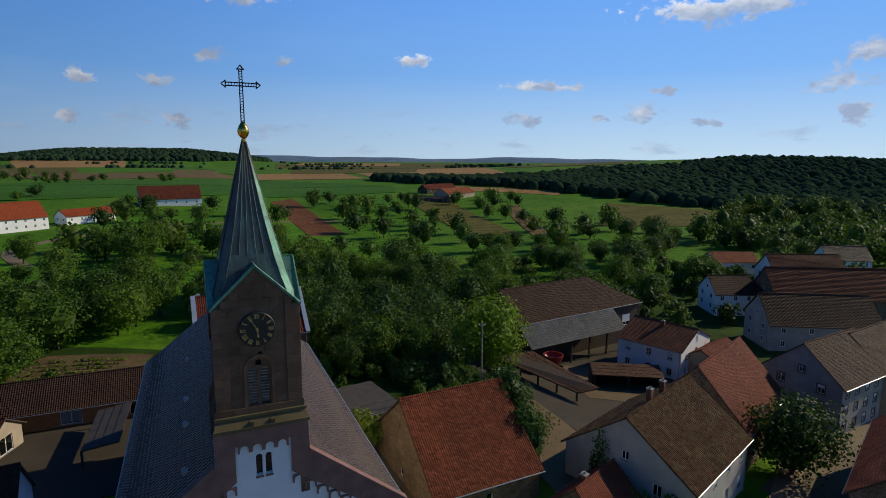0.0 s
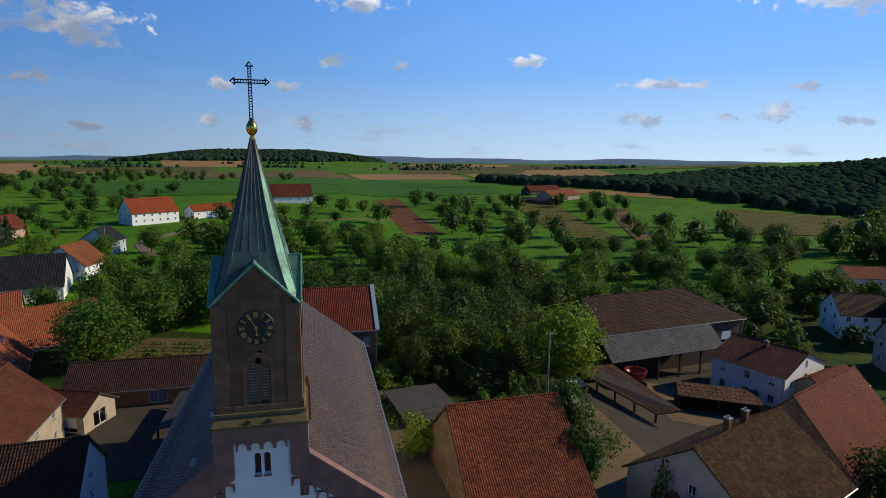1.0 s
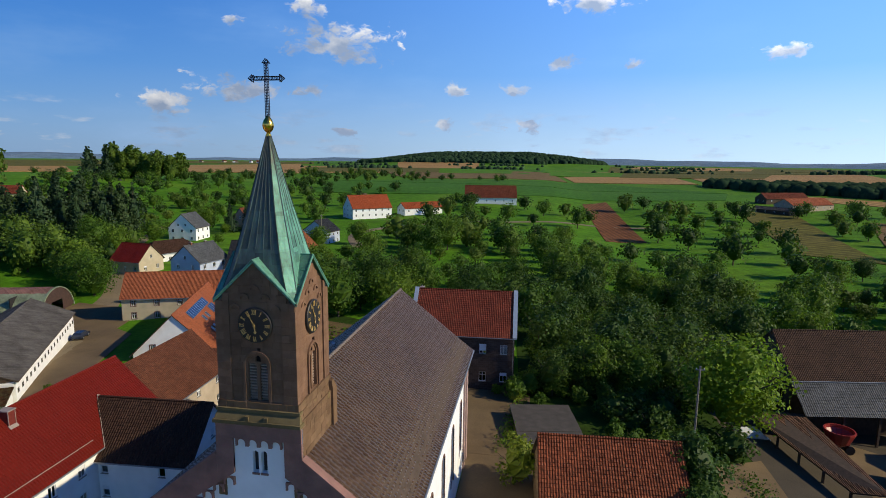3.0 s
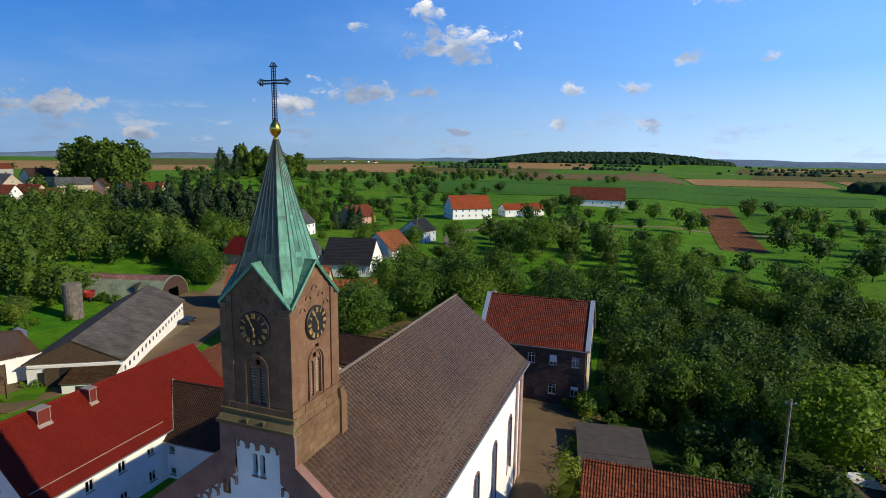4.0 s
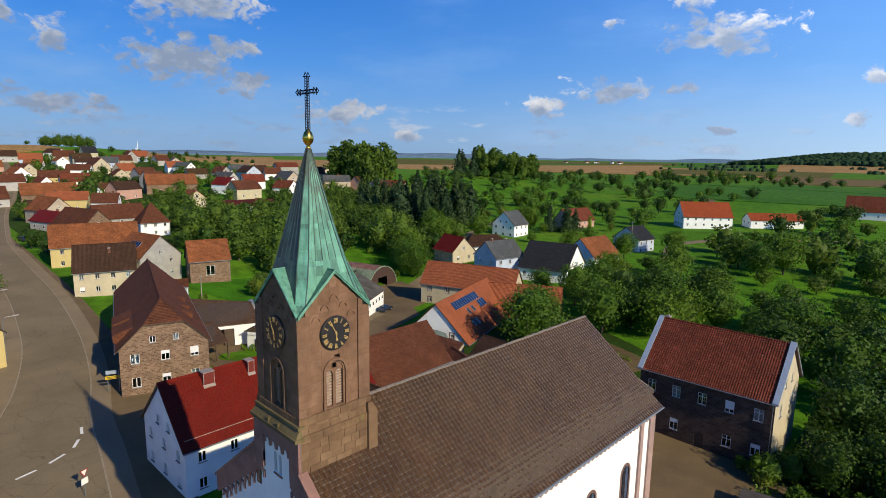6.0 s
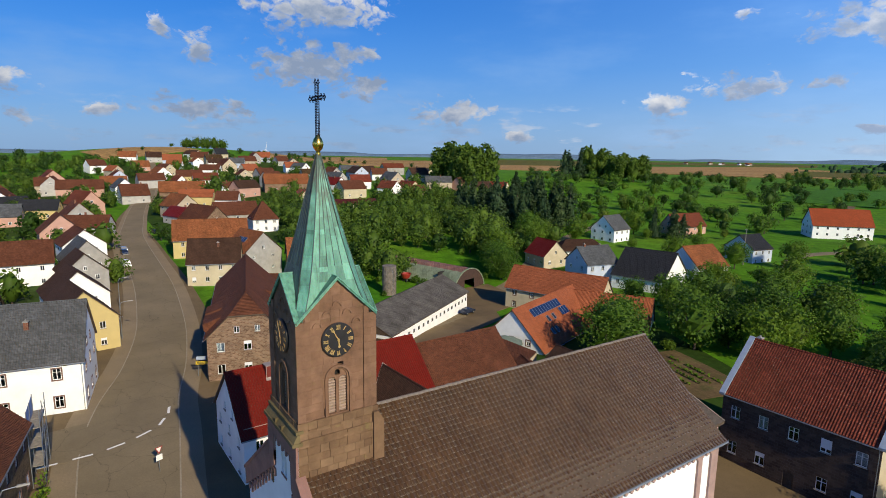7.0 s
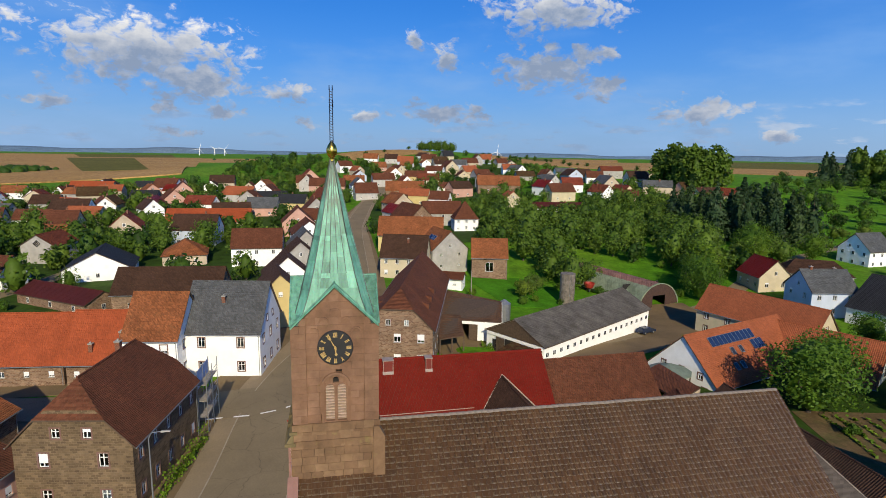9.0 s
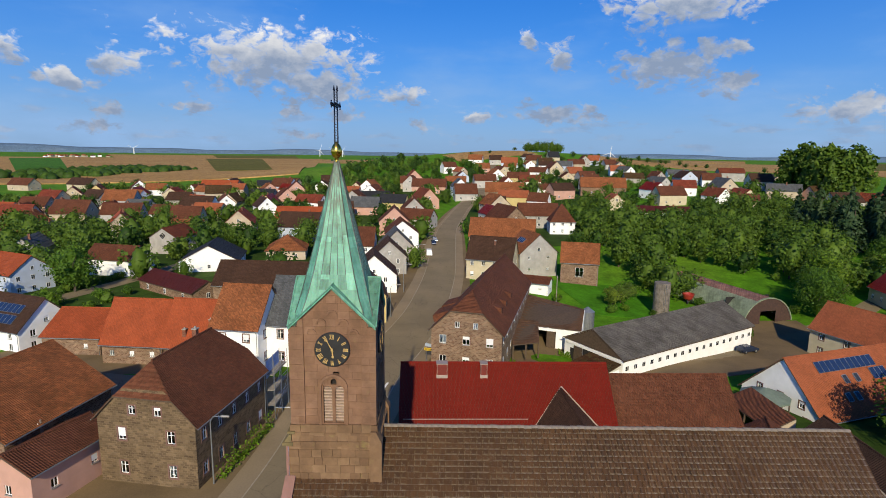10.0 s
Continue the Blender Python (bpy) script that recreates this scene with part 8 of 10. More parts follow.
def close_joined():
    for mat, J in JOIN.items():
        co, st, tot, lv = (np.concatenate(J[k]) for k in ("co", "st", "tot", "lv"))
        me = bpy.data.meshes.new("far_trees")
        me.vertices.add(len(co)); me.vertices.foreach_set("co", co.ravel())
        me.loops.add(len(lv)); me.loops.foreach_set("vertex_index", lv)
        me.polygons.add(len(st)); me.polygons.foreach_set("loop_start", st); me.polygons.foreach_set("loop_total", tot)
        me.materials.append(bpy.data.materials[mat])
        me.update(calc_edges=True)
        tagged(new("far_trees", me), "mass of distant " + ("trunks" if "bark" in mat else mat) + " between fields and houses", "trees", kind="stuff")


def plant(key, x, y, scale=1.0, group="", z=None, label=""):
    shapes, lab, cat = PROTO[key]
    tk, cr = shapes[TREE_RNG.randrange(len(shapes))]
    t = new("tree" if cat == "tree" else cat, tk)
    t.matrix_basis = pose(x, y, (ground_z(x, y) if z is None else z) - 0.05, 0, 0, TREE_RNG.uniform(0, 360)) @ Matrix.Diagonal((scale * TREE_RNG.uniform(0.9, 1.1), scale * TREE_RNG.uniform(0.9, 1.1), scale * TREE_RNG.uniform(0.9, 1.1), 1))
    tagged(t, label or lab, cat, group)
    c = new("crown", cr)
    c.parent = t
    return t


tree_kind("orchard", "rounded orchard fruit tree with a short trunk", 6, 3.4, 4.8, 1.2, 22, 1000, 0.44, "leaf")
tree_kind("orchard_dark", "dark green rounded orchard tree", 4, 3.6, 5.2, 1.2, 22, 1000, 0.44, "leaf_dark")
tree_kind("orchard_olive", "olive green rounded fruit tree", 4, 3.5, 5.0, 1.2, 22, 1000, 0.44, "leaf_olive")
tree_kind("broad", "large broad-crowned deciduous tree", 5, 5.2, 9.0, 1.6, 38, 2300, 0.52, "leaf")
tree_kind("broad_dark", "large dark green deciduous tree", 4, 5.4, 9.5, 1.8, 38, 2200, 0.54, "leaf_dark")
tree_kind("broad_light", "large bright green lime tree", 3, 5.2, 9.0, 1.6, 60, 5200, 0.38, "leaf_light")
tree_kind("broad_near", "large broad-crowned deciduous tree near the church", 2, 5.2, 9.6, 0.5, 60, 5200, 0.38, "leaf")
tree_kind("broad_near_dark", "dense dark green chestnut", 1, 5.2, 8.4, 0.8, 60, 5200, 0.38, "leaf_dark")
tree_kind("ivy", "tall dense dark ivy-clad shrub", 1, 3.0, 9.5, 0.2, 44, 4200, 0.33, "leaf_dark", cat="shrub", limbs=3)
tree_kind("hedge", "dense clipped green hedge shrub", 3, 1.2, 1.8, 0.1, 8, 420, 0.28, "leaf", cat="shrub", limbs=2)
tree_kind("thicket", "dense dark green undergrowth", 3, 2.4, 3.4, 0.1, 16, 520, 0.42, "leaf_dark", cat="shrub", limbs=3)
tree_kind("spruce", "dark spruce with drooping boughs", 3, 3.9, 13.0, 0.6, 60, 1500, 0.75, "needle", "cone")
tree_kind("column", "narrow upright yellow-green conifer", 2, 1.2, 6.0, 0.3, 16, 600, 0.40, "leaf_yellow", "column")
tree_kind("poplar", "tall leafy tree on the skyline", 4, 3.3, 14.5, 0.6, 40, 1100, 1.0, "leaf_belt")
tree_kind("bush", "rounded green garden shrub beside the houses", 4, 1.5, 2.2, 0.2, 12, 480, 0.30, "leaf", cat="shrub", limbs=3)
tree_kind("bush_yellow", "bright yellow-green garden shrub", 2, 1.9, 3.2, 0.3, 16, 1000, 0.28, "leaf_yellow", cat="shrub", limbs=4)
# lighter shapes for the masses of trees further off
tree_kind("far", "leafy green tree between village houses", 5, 4.0, 7.0, 0.5, 16, 262, 0.98, "leaf_dark", limbs=0)
tree_kind("far_leaf", "leafy green tree", 5, 4.0, 6.8, 0.5, 16, 262, 0.98, "leaf_belt", limbs=0)
tree_kind("far_olive", "olive green tree", 4, 3.8, 6.2, 0.5, 16, 262, 0.94, "leaf_olive", limbs=0)
tree_kind("far_orchard", "round orchard tree", 5, 3.4, 4.8, 1.0, 18, 410, 0.66, "leaf", limbs=4)
tree_kind("far_orchard_dark", "round dark orchard tree", 4, 3.5, 5.0, 1.0, 18, 410, 0.66, "leaf_dark", limbs=4)
tree_kind("far_broad", "broad green tree", 4, 5.2, 10.0, 0.6, 28, 590, 0.86, "leaf_belt", limbs=0)


def on_street(x, y, r=6.5):
    """Whether a place lies on the village street or at its very edge."""
    for (ax, ay), (bx, by) in zip(ROAD_PTS[:13], ROAD_PTS[1:14]):
        dx, dy = bx - ax, by - ay
        u = min(1.0, max(0.0, ((x - ax) * dx + (y - ay) * dy) / (dx * dx + dy * dy)))
        if (ax + u * dx - x) ** 2 + (ay + u * dy - y) ** 2 < r * r:
            return True
    return False


def scatter(key, n, x0, x1, y0, y1, smin=0.8, smax=1.25, group="", keep=None, seed=1, gap=4.0, far=False):
    rng = random.Random(seed)
    done, tries = [], 0
    while len(done) < n and tries < n * 30:
        tries += 1
        x, y = rng.uniform(x0, x1), rng.uniform(y0, y1)
        if keep and not keep(x, y):
            continue
        if any((x - a) ** 2 + (y - b) ** 2 < gap * gap for a, b in done):
            continue
        done.append((x, y))
        k = key if isinstance(key, str) else rng.choice(key)
        if far:
            size = rng.uniform(smin, smax)
            if not on_street(x, y):
                plant_joined(k, x, y, size)
        else:
            plant(k, x, y, rng.uniform(smin, smax), group)

# ---- planting ----
def LAWN(x, y):
    """Open grass between the orchard trees."""
    return all(((x - a) / r) ** 2 + ((y - b) / q) ** 2 > 1 for a, b, r, q in ((-24, 182, 9, 9), (-29, 242, 10, 12), (-16, 116, 8, 9), (-27, 152, 7, 6), (-17, 168, 7, 7), (-34, 200, 8, 14), (48, 200, 9, 20), (13, 187, 7, 6), (-34, 126, 5, 8)))


def clear(r):
    return lambda x, y: free(x, y, r)


def off_street(r):
    return lambda x, y: all((x - a) ** 2 + (y - b) ** 2 > r * r for a, b in ROAD_PTS) and all((x - a) ** 2 + (y - b) ** 2 > (c * 0.8 + r * 0.4) ** 2 for a, b, c in PLOTS)


# the lime by the farmyard, the trees round the parsonage and behind the church
PLOTS.append((44.5, 80.5, 6.5))
plant("broad_light", 44.5, 80.5, 1.42, label="large bright green lime tree beside the farm shed")
plant("broad_near_dark", 65.0, 41.0, 1.08, label="dense dark green chestnut beside the street")
plant("broad_near", -29, 100, 1.2, label="large broad-crowned tree beside the salmon-roofed house")
plant("broad_near", -94, 129, 1.15, label="dense green tree beside the round-roofed barn")
for x, y, k in ((-34, 108, 1.0), (-24, 117, 1.0), (-15, 122, 0.9), (-30, 126, 1.05), (-40, 133, 0.9), (-20, 132, 1.0), (-52, 136, 0.7), (-60, 196, 0.9), (-76, 188, 0.8), (-46, 160, 0.8), (-103, 134, 0.95), (-110, 141, 1.0)):
    plant("broad", x, y, k, "trees of the gardens")
for x, y, k in ((-132, -88, 1.0), (-150, -96, 1.1), (-146, -84, 1.2), (-113, -66, 0.85), (-139, -74, 1.15), (-160, -78, 1.0), (-121, -74, 0.9), (-174, -90, 1.0), (-136, -66, 0.9), (-190, -78, 0.9), (-172, -44, 0.9), (-170, -62, 1.1), (-117, -31, 0.55), (-161, -21, 0.8), (-157, -8, 0.9), (-172, -10, 0.9), (-188, -29, 1.0)):
    plant_joined("far_broad", x, y, k)
for x, y, k in ((-131, 31.5, 0.75), (-298, 42, 1.1), (-257, 59, 1.1), (-294, 92, 1.6), (-233, 115, 1.3), (-205, 108, 1.2), (-181, 114, 1.3), (-170, 127, 1.3), (-154, 140, 1.2), (-134, 147, 1.2), (-119, 145, 1.1), (-148, 108, 1.1), (-154, 126, 1.2), (-158, 162, 1.2), (-170, 150, 1.3), (-190, 140, 1.3), (-140, 165, 1.1)):
    plant_joined("far_broad", x, y, k * 0.85)
plant("bush_yellow", 16.6, 59.5, 1.35, label="yellow-green shrub beside the church path")
plant("bush_yellow", 15.4, 82.0, 0.55)
scatter(["broad", "broad_dark", "broad", "orchard_olive"], 50, 24, 160, 112, 186, 0.75, 1.1, "trees of the wood behind the farm", lambda x, y: free(x, y, 3) and not (38 < x < 60 and y > 165), 3, 7)
scatter(["broad", "orchard_olive", "broad_dark", "orchard"], 34, 16, 62, 97, 150, 0.7, 1.0, "trees behind the parsonage", clear(2.5), 4, 6)
scatter(["broad_dark", "broad", "broad_dark"], 22, 95, 240, 125, 210, 0.7, 1.05, "trees along the valley", clear(3), 5, 8)
scatter(["orchard_olive", "orchard", "broad", "orchard"], 40, -35, 45, 150, 225, 0.8, 1.3, "orchard trees", lambda x, y: free(x, y, 3) and LAWN(x, y), 6, 11)
scatter(["far_orchard", "far_orchard_dark", "far_olive"], 88, -40, 240, 205, 430, 1.0, 1.85, "orchard trees", lambda x, y: free(x, y, 3) and math.sin(x * 0.035) + math.sin(y * 0.05 + x * 0.02) < 0.9 and not (48 < x < 76 and y > 262) and not (x > 126 and abs(x - 140 - 0.16 * (y - 240)) < 16) and y < 412 + 0.1 * x, 7, 13, True)
scatter(["far_orchard", "far_orchard_dark"], 95, -330, -90, 240, 470, 0.9, 1.6, "orchard trees", clear(4), 8, 12, True)
scatter(["orchard", "orchard_olive", "broad"], 26, -160, -30, 160, 260, 0.6, 1.0, "trees between the houses", clear(3), 9, 7)
scatter(["far_broad", "far", "far_olive", "far_broad"], 150, -260, -105, 94, 235, 0.7, 1.15, "trees of the green belt", lambda x, y: free(x, y, 2.5) and not (-200 < x < -105 and 180 < y < 235), 10, 5.2, True)
scatter("spruce", 26, -196, -146, 180, 222, 1.2, 1.7, "spruces", clear(2), 11, 4.6)
scatter(["far", "far_broad"], 16, -270, -200, 195, 260, 0.8, 1.1, "trees behind the spruces", clear(3), 12, 7, True)
scatter("poplar", 15, -305, -268, 246, 272, 1.9, 2.3, "tall trees on the skyline", None, 13, 7, True)
scatter("poplar", 16, -350, -285, 430, 478, 1.6, 2.0, "tall trees on the skyline", None, 14, 8, True)
scatter("spruce", 10, -385, -330, 400, 480, 1.6, 2.1, "dark conifers on the skyline", None, 15, 7, True)
scatter("broad_light", 2, -335, -310, 300, 330, 0.8, 0.9, "", None, 16, 8)
scatter(["far", "far_leaf", "far_orchard_dark", "far_olive", "far_leaf"], 330, -430, -90, -230, 30, 0.7, 1.3, "village trees", clear(2.0), 17, 5, True)
scatter(["far", "far_leaf", "far_orchard_dark", "far_leaf"], 210, -560, -160, 30, 230, 0.7, 1.3, "village trees", clear(3.0), 18, 6, True)
scatter(["far", "far_leaf"], 80, -620, -360, -60, 25, 0.8, 1.3, "trees at the village edge", clear(3.0), 19, 8, True)
scatter(["far_orchard_dark", "far_orchard"], 26, -300, -20, 650, 715, 0.9, 1.6, "row of trees along the green crop field", None, 52, 9, True)
scatter(["far_orchard_dark", "far_olive", "far_orchard_dark"], 46, -470, -150, 430, 770, 1.0, 1.8, "orchard trees", clear(4), 54, 13, True)
scatter(["far_broad", "far"], 26, -330, -130, 770, 840, 0.8, 1.3, "copse beyond the crop field", None, 53, 8, True)
scatter("far_broad", 20, -722, -676, 146, 190, 0.85, 1.25, "trees crowning the hill", None, 20, 6, True)
scatter(["far_orchard_dark", "far"], 24, -700, -520, 60, 420, 0.6, 0.9, "trees along the hill crest", None, 22, 12, True)
scatter(["bush", "bush"], 40, -130, -20, 60, 140, 0.6, 1.1, "garden shrubs", clear(1.5), 23, 4)
scatter("bush", 16, 17.5, 34, 62, 86, 0.7, 1.2, "shrubs beside the path", clear(1.0), 24, 2.5)
plant("ivy", 31.4, 49.6, 0.95, label="dark ivy-clad shrub beside the barn gable")
plant("ivy", 32.0, 57.6, 0.9, label="dark ivy-clad shrub beside the barn gable")
plant("ivy", 32.0, 53.6, 1.15, label="tall dark ivy-clad shrub against the barn gable")
scatter(["broad", "orchard_olive", "broad_dark"], 13, 19, 40, 84, 100, 0.55, 0.8, "trees behind the parsonage", clear(2), 41, 4.5)
for i, (x, y) in enumerate(((-104, 85), (-108, 88), (-101, 82))):
    plant("orchard_olive", x, y, 0.8, "bushes by the silo")
scatter(["broad", "orchard_olive", "broad_dark"], 14, -40, 8, 122, 150, 0.6, 0.95, "trees of the gardens", lambda x, y: free(x, y, 2.5) and LAWN(x, y), 43, 6)
for i in range(10):
    plant("hedge", -99 - i * 1.9, -53.2 + i * 0.62, 0.95, "clipped hedge along the garden")
scatter(["far", "far_leaf", "far_olive"], 34, 96, 190, 92, 140, 0.6, 1.0, "garden trees", clear(2.0), 44, 6, True)
for x, y, k in ((15.6, 83.6, 1.3), (17.4, 85.2, 1.5), (18.2, 87.6, 1.2), (16.4, 86.8, 1.0), (12.8, 84.2, 0.7)):
    plant("bush", x, y, k, "shrubs at the parsonage corner")
for x, y, k in ((25, 88, 0.75), (35, 92, 0.85), (40, 97, 0.9), (31, 98, 0.85), (44, 105, 0.95), (47, 114, 0.95), (34, 106, 0.9), (23, 98, 0.7), (38, 114, 0.95), (53, 124, 1.0), (56, 158, 1.1), (62, 150, 1.0), (52, 140, 0.9)):
    plant("broad_dark", x, y, k, "dense dark trees behind the farm shed")
scatter("thicket", 34, 25, 43, 73, 104, 0.7, 1.25, "dark undergrowth behind the felt shed", clear(0.3), 51, 2.6)
for x, y, k in ((-131, -89, 1.2), (-159, -102, 1.2), (-154, -89, 1.1), (-184, -104, 1.2), (-132, -68, 1.15), (-161, -69, 1.1), (-192, -86, 1.1), (-108, -58, 0.85), (-162, -32, 0.9), (-173, -24, 0.9), (-173, -51, 1.1), (-217, -83, 1.1), (-120, -80, 1.1), (-126, -95, 1.1), (-142, -106, 1.2), (-172, -118, 1.2), (-186, -128, 1.1)):
    plant_joined("far_broad", x, y, k)
for x, y, k in ((-92, -52, 1.3), (-89, -50, 1.2), (-87, -47, 1.4), (-84, -45, 1.1), (-95, -41, 1.2), (-91, -37, 1.3), (-98, -36, 1.1), (-86, -38, 1.0)):
    plant("bush", x, y, k, "garden shrubs")
plant("broad", -100.5, -50.5, 1.1, label="broad green tree beside the garden hedge")
plant("column", -101, 243, 1.2, label="bright yellow-green column-shaped conifer")


def wood(name, label, n, seed, place, size, mat="wood_far"):
    """A far wood: one mass of many small crowns, each a rough clump with its own height."""
    rng = random.Random(seed)
    mb = Mesh()
    for _ in range(n):
        x, y = place(rng)
        z = ground_z(x, y)
        s = size * rng.uniform(0.7, 1.3)
        k = 6
        n0 = len(mb.v)
        prof = ((-0.1, 0.9), (0.45, 1.0), (0.8, 0.72))
        for h, r in prof:
            for i in range(k):
                w = 2 * math.pi * i / k + h * 2
                f = s * 0.72 * r * rng.uniform(0.82, 1.18)
                mb.v.append((x + f * math.cos(w), y + f * math.sin(w), z + s * 0.95 * h * rng.uniform(0.9, 1.1)))
        mb.v.append((x, y, z + s * rng.uniform(0.95, 1.08)))
        for a in range(2):
            for i in range(k):
                j = (i + 1) % k
                mb.f.append((n0 + a * k + i, n0 + a * k + j, n0 + (a + 1) * k + j, n0 + (a + 1) * k + i)); mb.mi.append(0)
        for i in range(k):
            mb.f.append((n0 + 2 * k + i, n0 + 2 * k + (i + 1) % k, n0 + 3 * k)); mb.mi.append(0)
    tagged(part(name, mb, M[mat], None, "", True), label, "forest", kind="stuff")


def on_ridge(rng):
    while True:
        x, y = rng.uniform(-720, 400), rng.uniform(2020, 2520)
        if ground_z(x, y) > 17 + 4 * math.sin(x * 0.011):
            return x, y


def on_east_slope(rng):
    """A belt of valley wood in the north that widens into the forest of the eastern slope."""
    a = rng.choice((rng.uniform(17, 40), rng.uniform(30, 70), rng.uniform(36, 72), rng.uniform(38, 72)))
    r0 = np.interp(a, (17, 22, 29, 36, 44, 52, 72), (740, 655, 604, 550, 500, 475, 410)) + 9 * math.sin(a * 1.7) + 7 * math.sin(a * 5.1)
    deep = np.interp(a, (17, 28, 34, 40, 46, 52, 72), (60, 85, 190, 380, 430, 760, 800))
    r = r0 + deep * rng.random() ** 1.25
    return r * math.sin(radians(a)), r * math.cos(radians(a))


def in_valley(rng):
    while True:
        x, y = rng.uniform(215, 420), rng.uniform(90, 300)
        if y < 60 + 0.62 * x and not (x < 260 and y > 215):
            return x, y


wood("wood", "dark mixed forest on the eastern slope", 6400, 31, on_east_slope, 8.0)
wood("wood", "dark pine wood on the distant ridge", 2900, 32, on_ridge, 13.0)
VALLEY = random.Random(33)
for _ in range(190):
    plant_joined(VALLEY.choice(("far", "far_leaf", "far_broad")), *in_valley(VALLEY), VALLEY.uniform(0.9, 1.5))
wood("wood", "distant hedges and copses across the fields", 560, 34, lambda r: (lambda a, d: (-d * math.sin(radians(a)), d * math.cos(radians(a))))(r.choice((-28, -12, 4, 17, 92)) + r.gauss(0, 2.2), r.choice((1500, 1900, 2300, 2500)) * r.uniform(0.985, 1.015)), 8.0)
wood("wood", "dark copse beside the golden fields", 260, 36, lambda r: (r.uniform(-900, -560), r.uniform(-470, -360)), 8.0, "leaf_dark")

scatter(["far_orchard", "far_orchard_dark", "far_olive"], 34, -262, -112, 226, 335, 0.8, 1.3, "orchard trees", clear(4), 45, 9, True)
scatter("spruce", 4, -112, -104, 226, 240, 0.8, 1.0, "dark conifers beside the white house", clear(1), 46, 3)
scatter(["broad", "broad_dark", "orchard_olive"], 9, 4, 30, 112, 150, 0.7, 1.0, "trees of the gardens", clear(2.5), 47, 6)

close_joined()

# ---- farm buildings of other shapes ----
def arched_hall(x, y, yaw, length, r, hgt):
    root = tagged(new("hall"), "round-roofed metal barn with rusty pale green sheeting", "barn")
    root.matrix_basis = pose(x, y, -3.1, 0, 0, yaw)
    k = 14
    arc = [(-r * math.cos(math.pi * i / k), hgt * math.sin(math.pi * i / k)) for i in range(k + 1)]
    n = 24
    for j in range(n):
        mb = Mesh()
        x0, x1 = length * j / n, length * (j + 1) / n + 0.06
        lift = 0.05 * (j % 2)
        for q, ((a, b), (c, d)) in enumerate(zip(arc, arc[1:])):
            mb.m = 1 if 4 <= q <= 8 else 0
            mb.face([(x0, a, b + lift), (x0, c, d + lift), (x1, c, d + lift), (x1, a, b + lift)])
        part("roof_sheet", mb, [M["rust_green"], M["rust_red"]], root, weld=True)
    for x0, w in ((0.0, 1), (length, 0)):
        g = Mesh()
        cols = sorted([a for a, _ in arc] + [-2.2, 2.2])
        top = lambda a: hgt * math.sqrt(max(0.0, 1 - (a / r) ** 2))
        for a, c in zip(cols, cols[1:]):
            z = 3.6 if w and abs(a + c) / 2 < 2.2 else 0.0
            g.face([(x0 - 0.3 * w, a, min(z, top(a))), (x0 - 0.3 * w, c, min(z, top(c))), (x0 - 0.3 * w, c, top(c) - 0.03), (x0 - 0.3 * w, a, top(a) - 0.03)])
        part("end_wall", g, M["wood_red"], root, weld=True)
    fl = Mesh()
    for (a, b), (c, d) in zip(arc, arc[1:]):
        fl.solid([(-0.5, a, b), (0, a, b), (0, c, d), (-0.5, c, d), (-0.5, a * 1.03, b * 1.03), (0, a * 1.03, b * 1.03), (0, c * 1.03, d * 1.03), (-0.5, c * 1.03, d * 1.03)])
    part("arch_rim", fl, M["rust_green"], root, weld=True)
    d = Mesh(); d.box(6, -r + 0.6, 0.02, 6.2, r - 0.6, hgt - 1)
    part("inner_wall", d, M["dark"], root)


M["rust_green"] = mat_tiles("rusty pale green sheet metal", (0.26, 0.31, 0.20), (0.2, 3.0), 0.12, 0, 0.02, 0.6, 0.45)
M["wood_red"] = mat_plain("dark red-brown boards", (0.055, 0.028, 0.020), 0.8, 0, 0.3, 2.0)
M["rust_red"] = mat_tiles("rust-red streaked sheet metal", (0.27, 0.135, 0.105), (0.2, 3.0), 0.25, 0, 0.02, 0.65, 0.45, lichen=0.6)
arched_hall(-92.3, 115.4, 195.5, 30.5, 6.9, 6.6)


M["stained"] = mat_plain("stained grey concrete", (0.17, 0.145, 0.12), 0.9, 0, 0.5, 1.1)


def silo(x, y, z, r, h, mat, label, cone):
    s = Mesh()
    prof = [(r, 0.0)]
    k = int(h / 0.9)
    for i in range(k):
        za = h * (i + 1) / k
        prof += [(r, za - 0.05), (r * 1.02, za - 0.03), (r * 1.02, za), (r, za + 0.01)]
    s.lathe(prof + [(r * (0.15 if cone else 0.98), h + (0.9 if cone else 0.15)), (0, h + (0.95 if cone else 0.15))], 20)
    t = tagged(part("silo", s, M[mat], None, at=pose(x, y, z)), label, "silo")
    l = Mesh()
    for dx in (-0.2, 0.2):
        l.tube((r + 0.12, dx, 0.2), (r + 0.12, dx, h), 0.03, 0.03, 5)
    part("ladder", l, M["zinc"], t)


silo(-97.4, 92.6, ground_z(-97.4, 92.6) - 0.1, 1.9, 7.9, "stained", "stained grey concrete silo beside the barn", False)
silo(-81.3, 70.6, ground_z(-81.3, 70.6) - 0.1, 1.45, 4.6, "zinc", "pale grey metal feed silo with conical top", True)


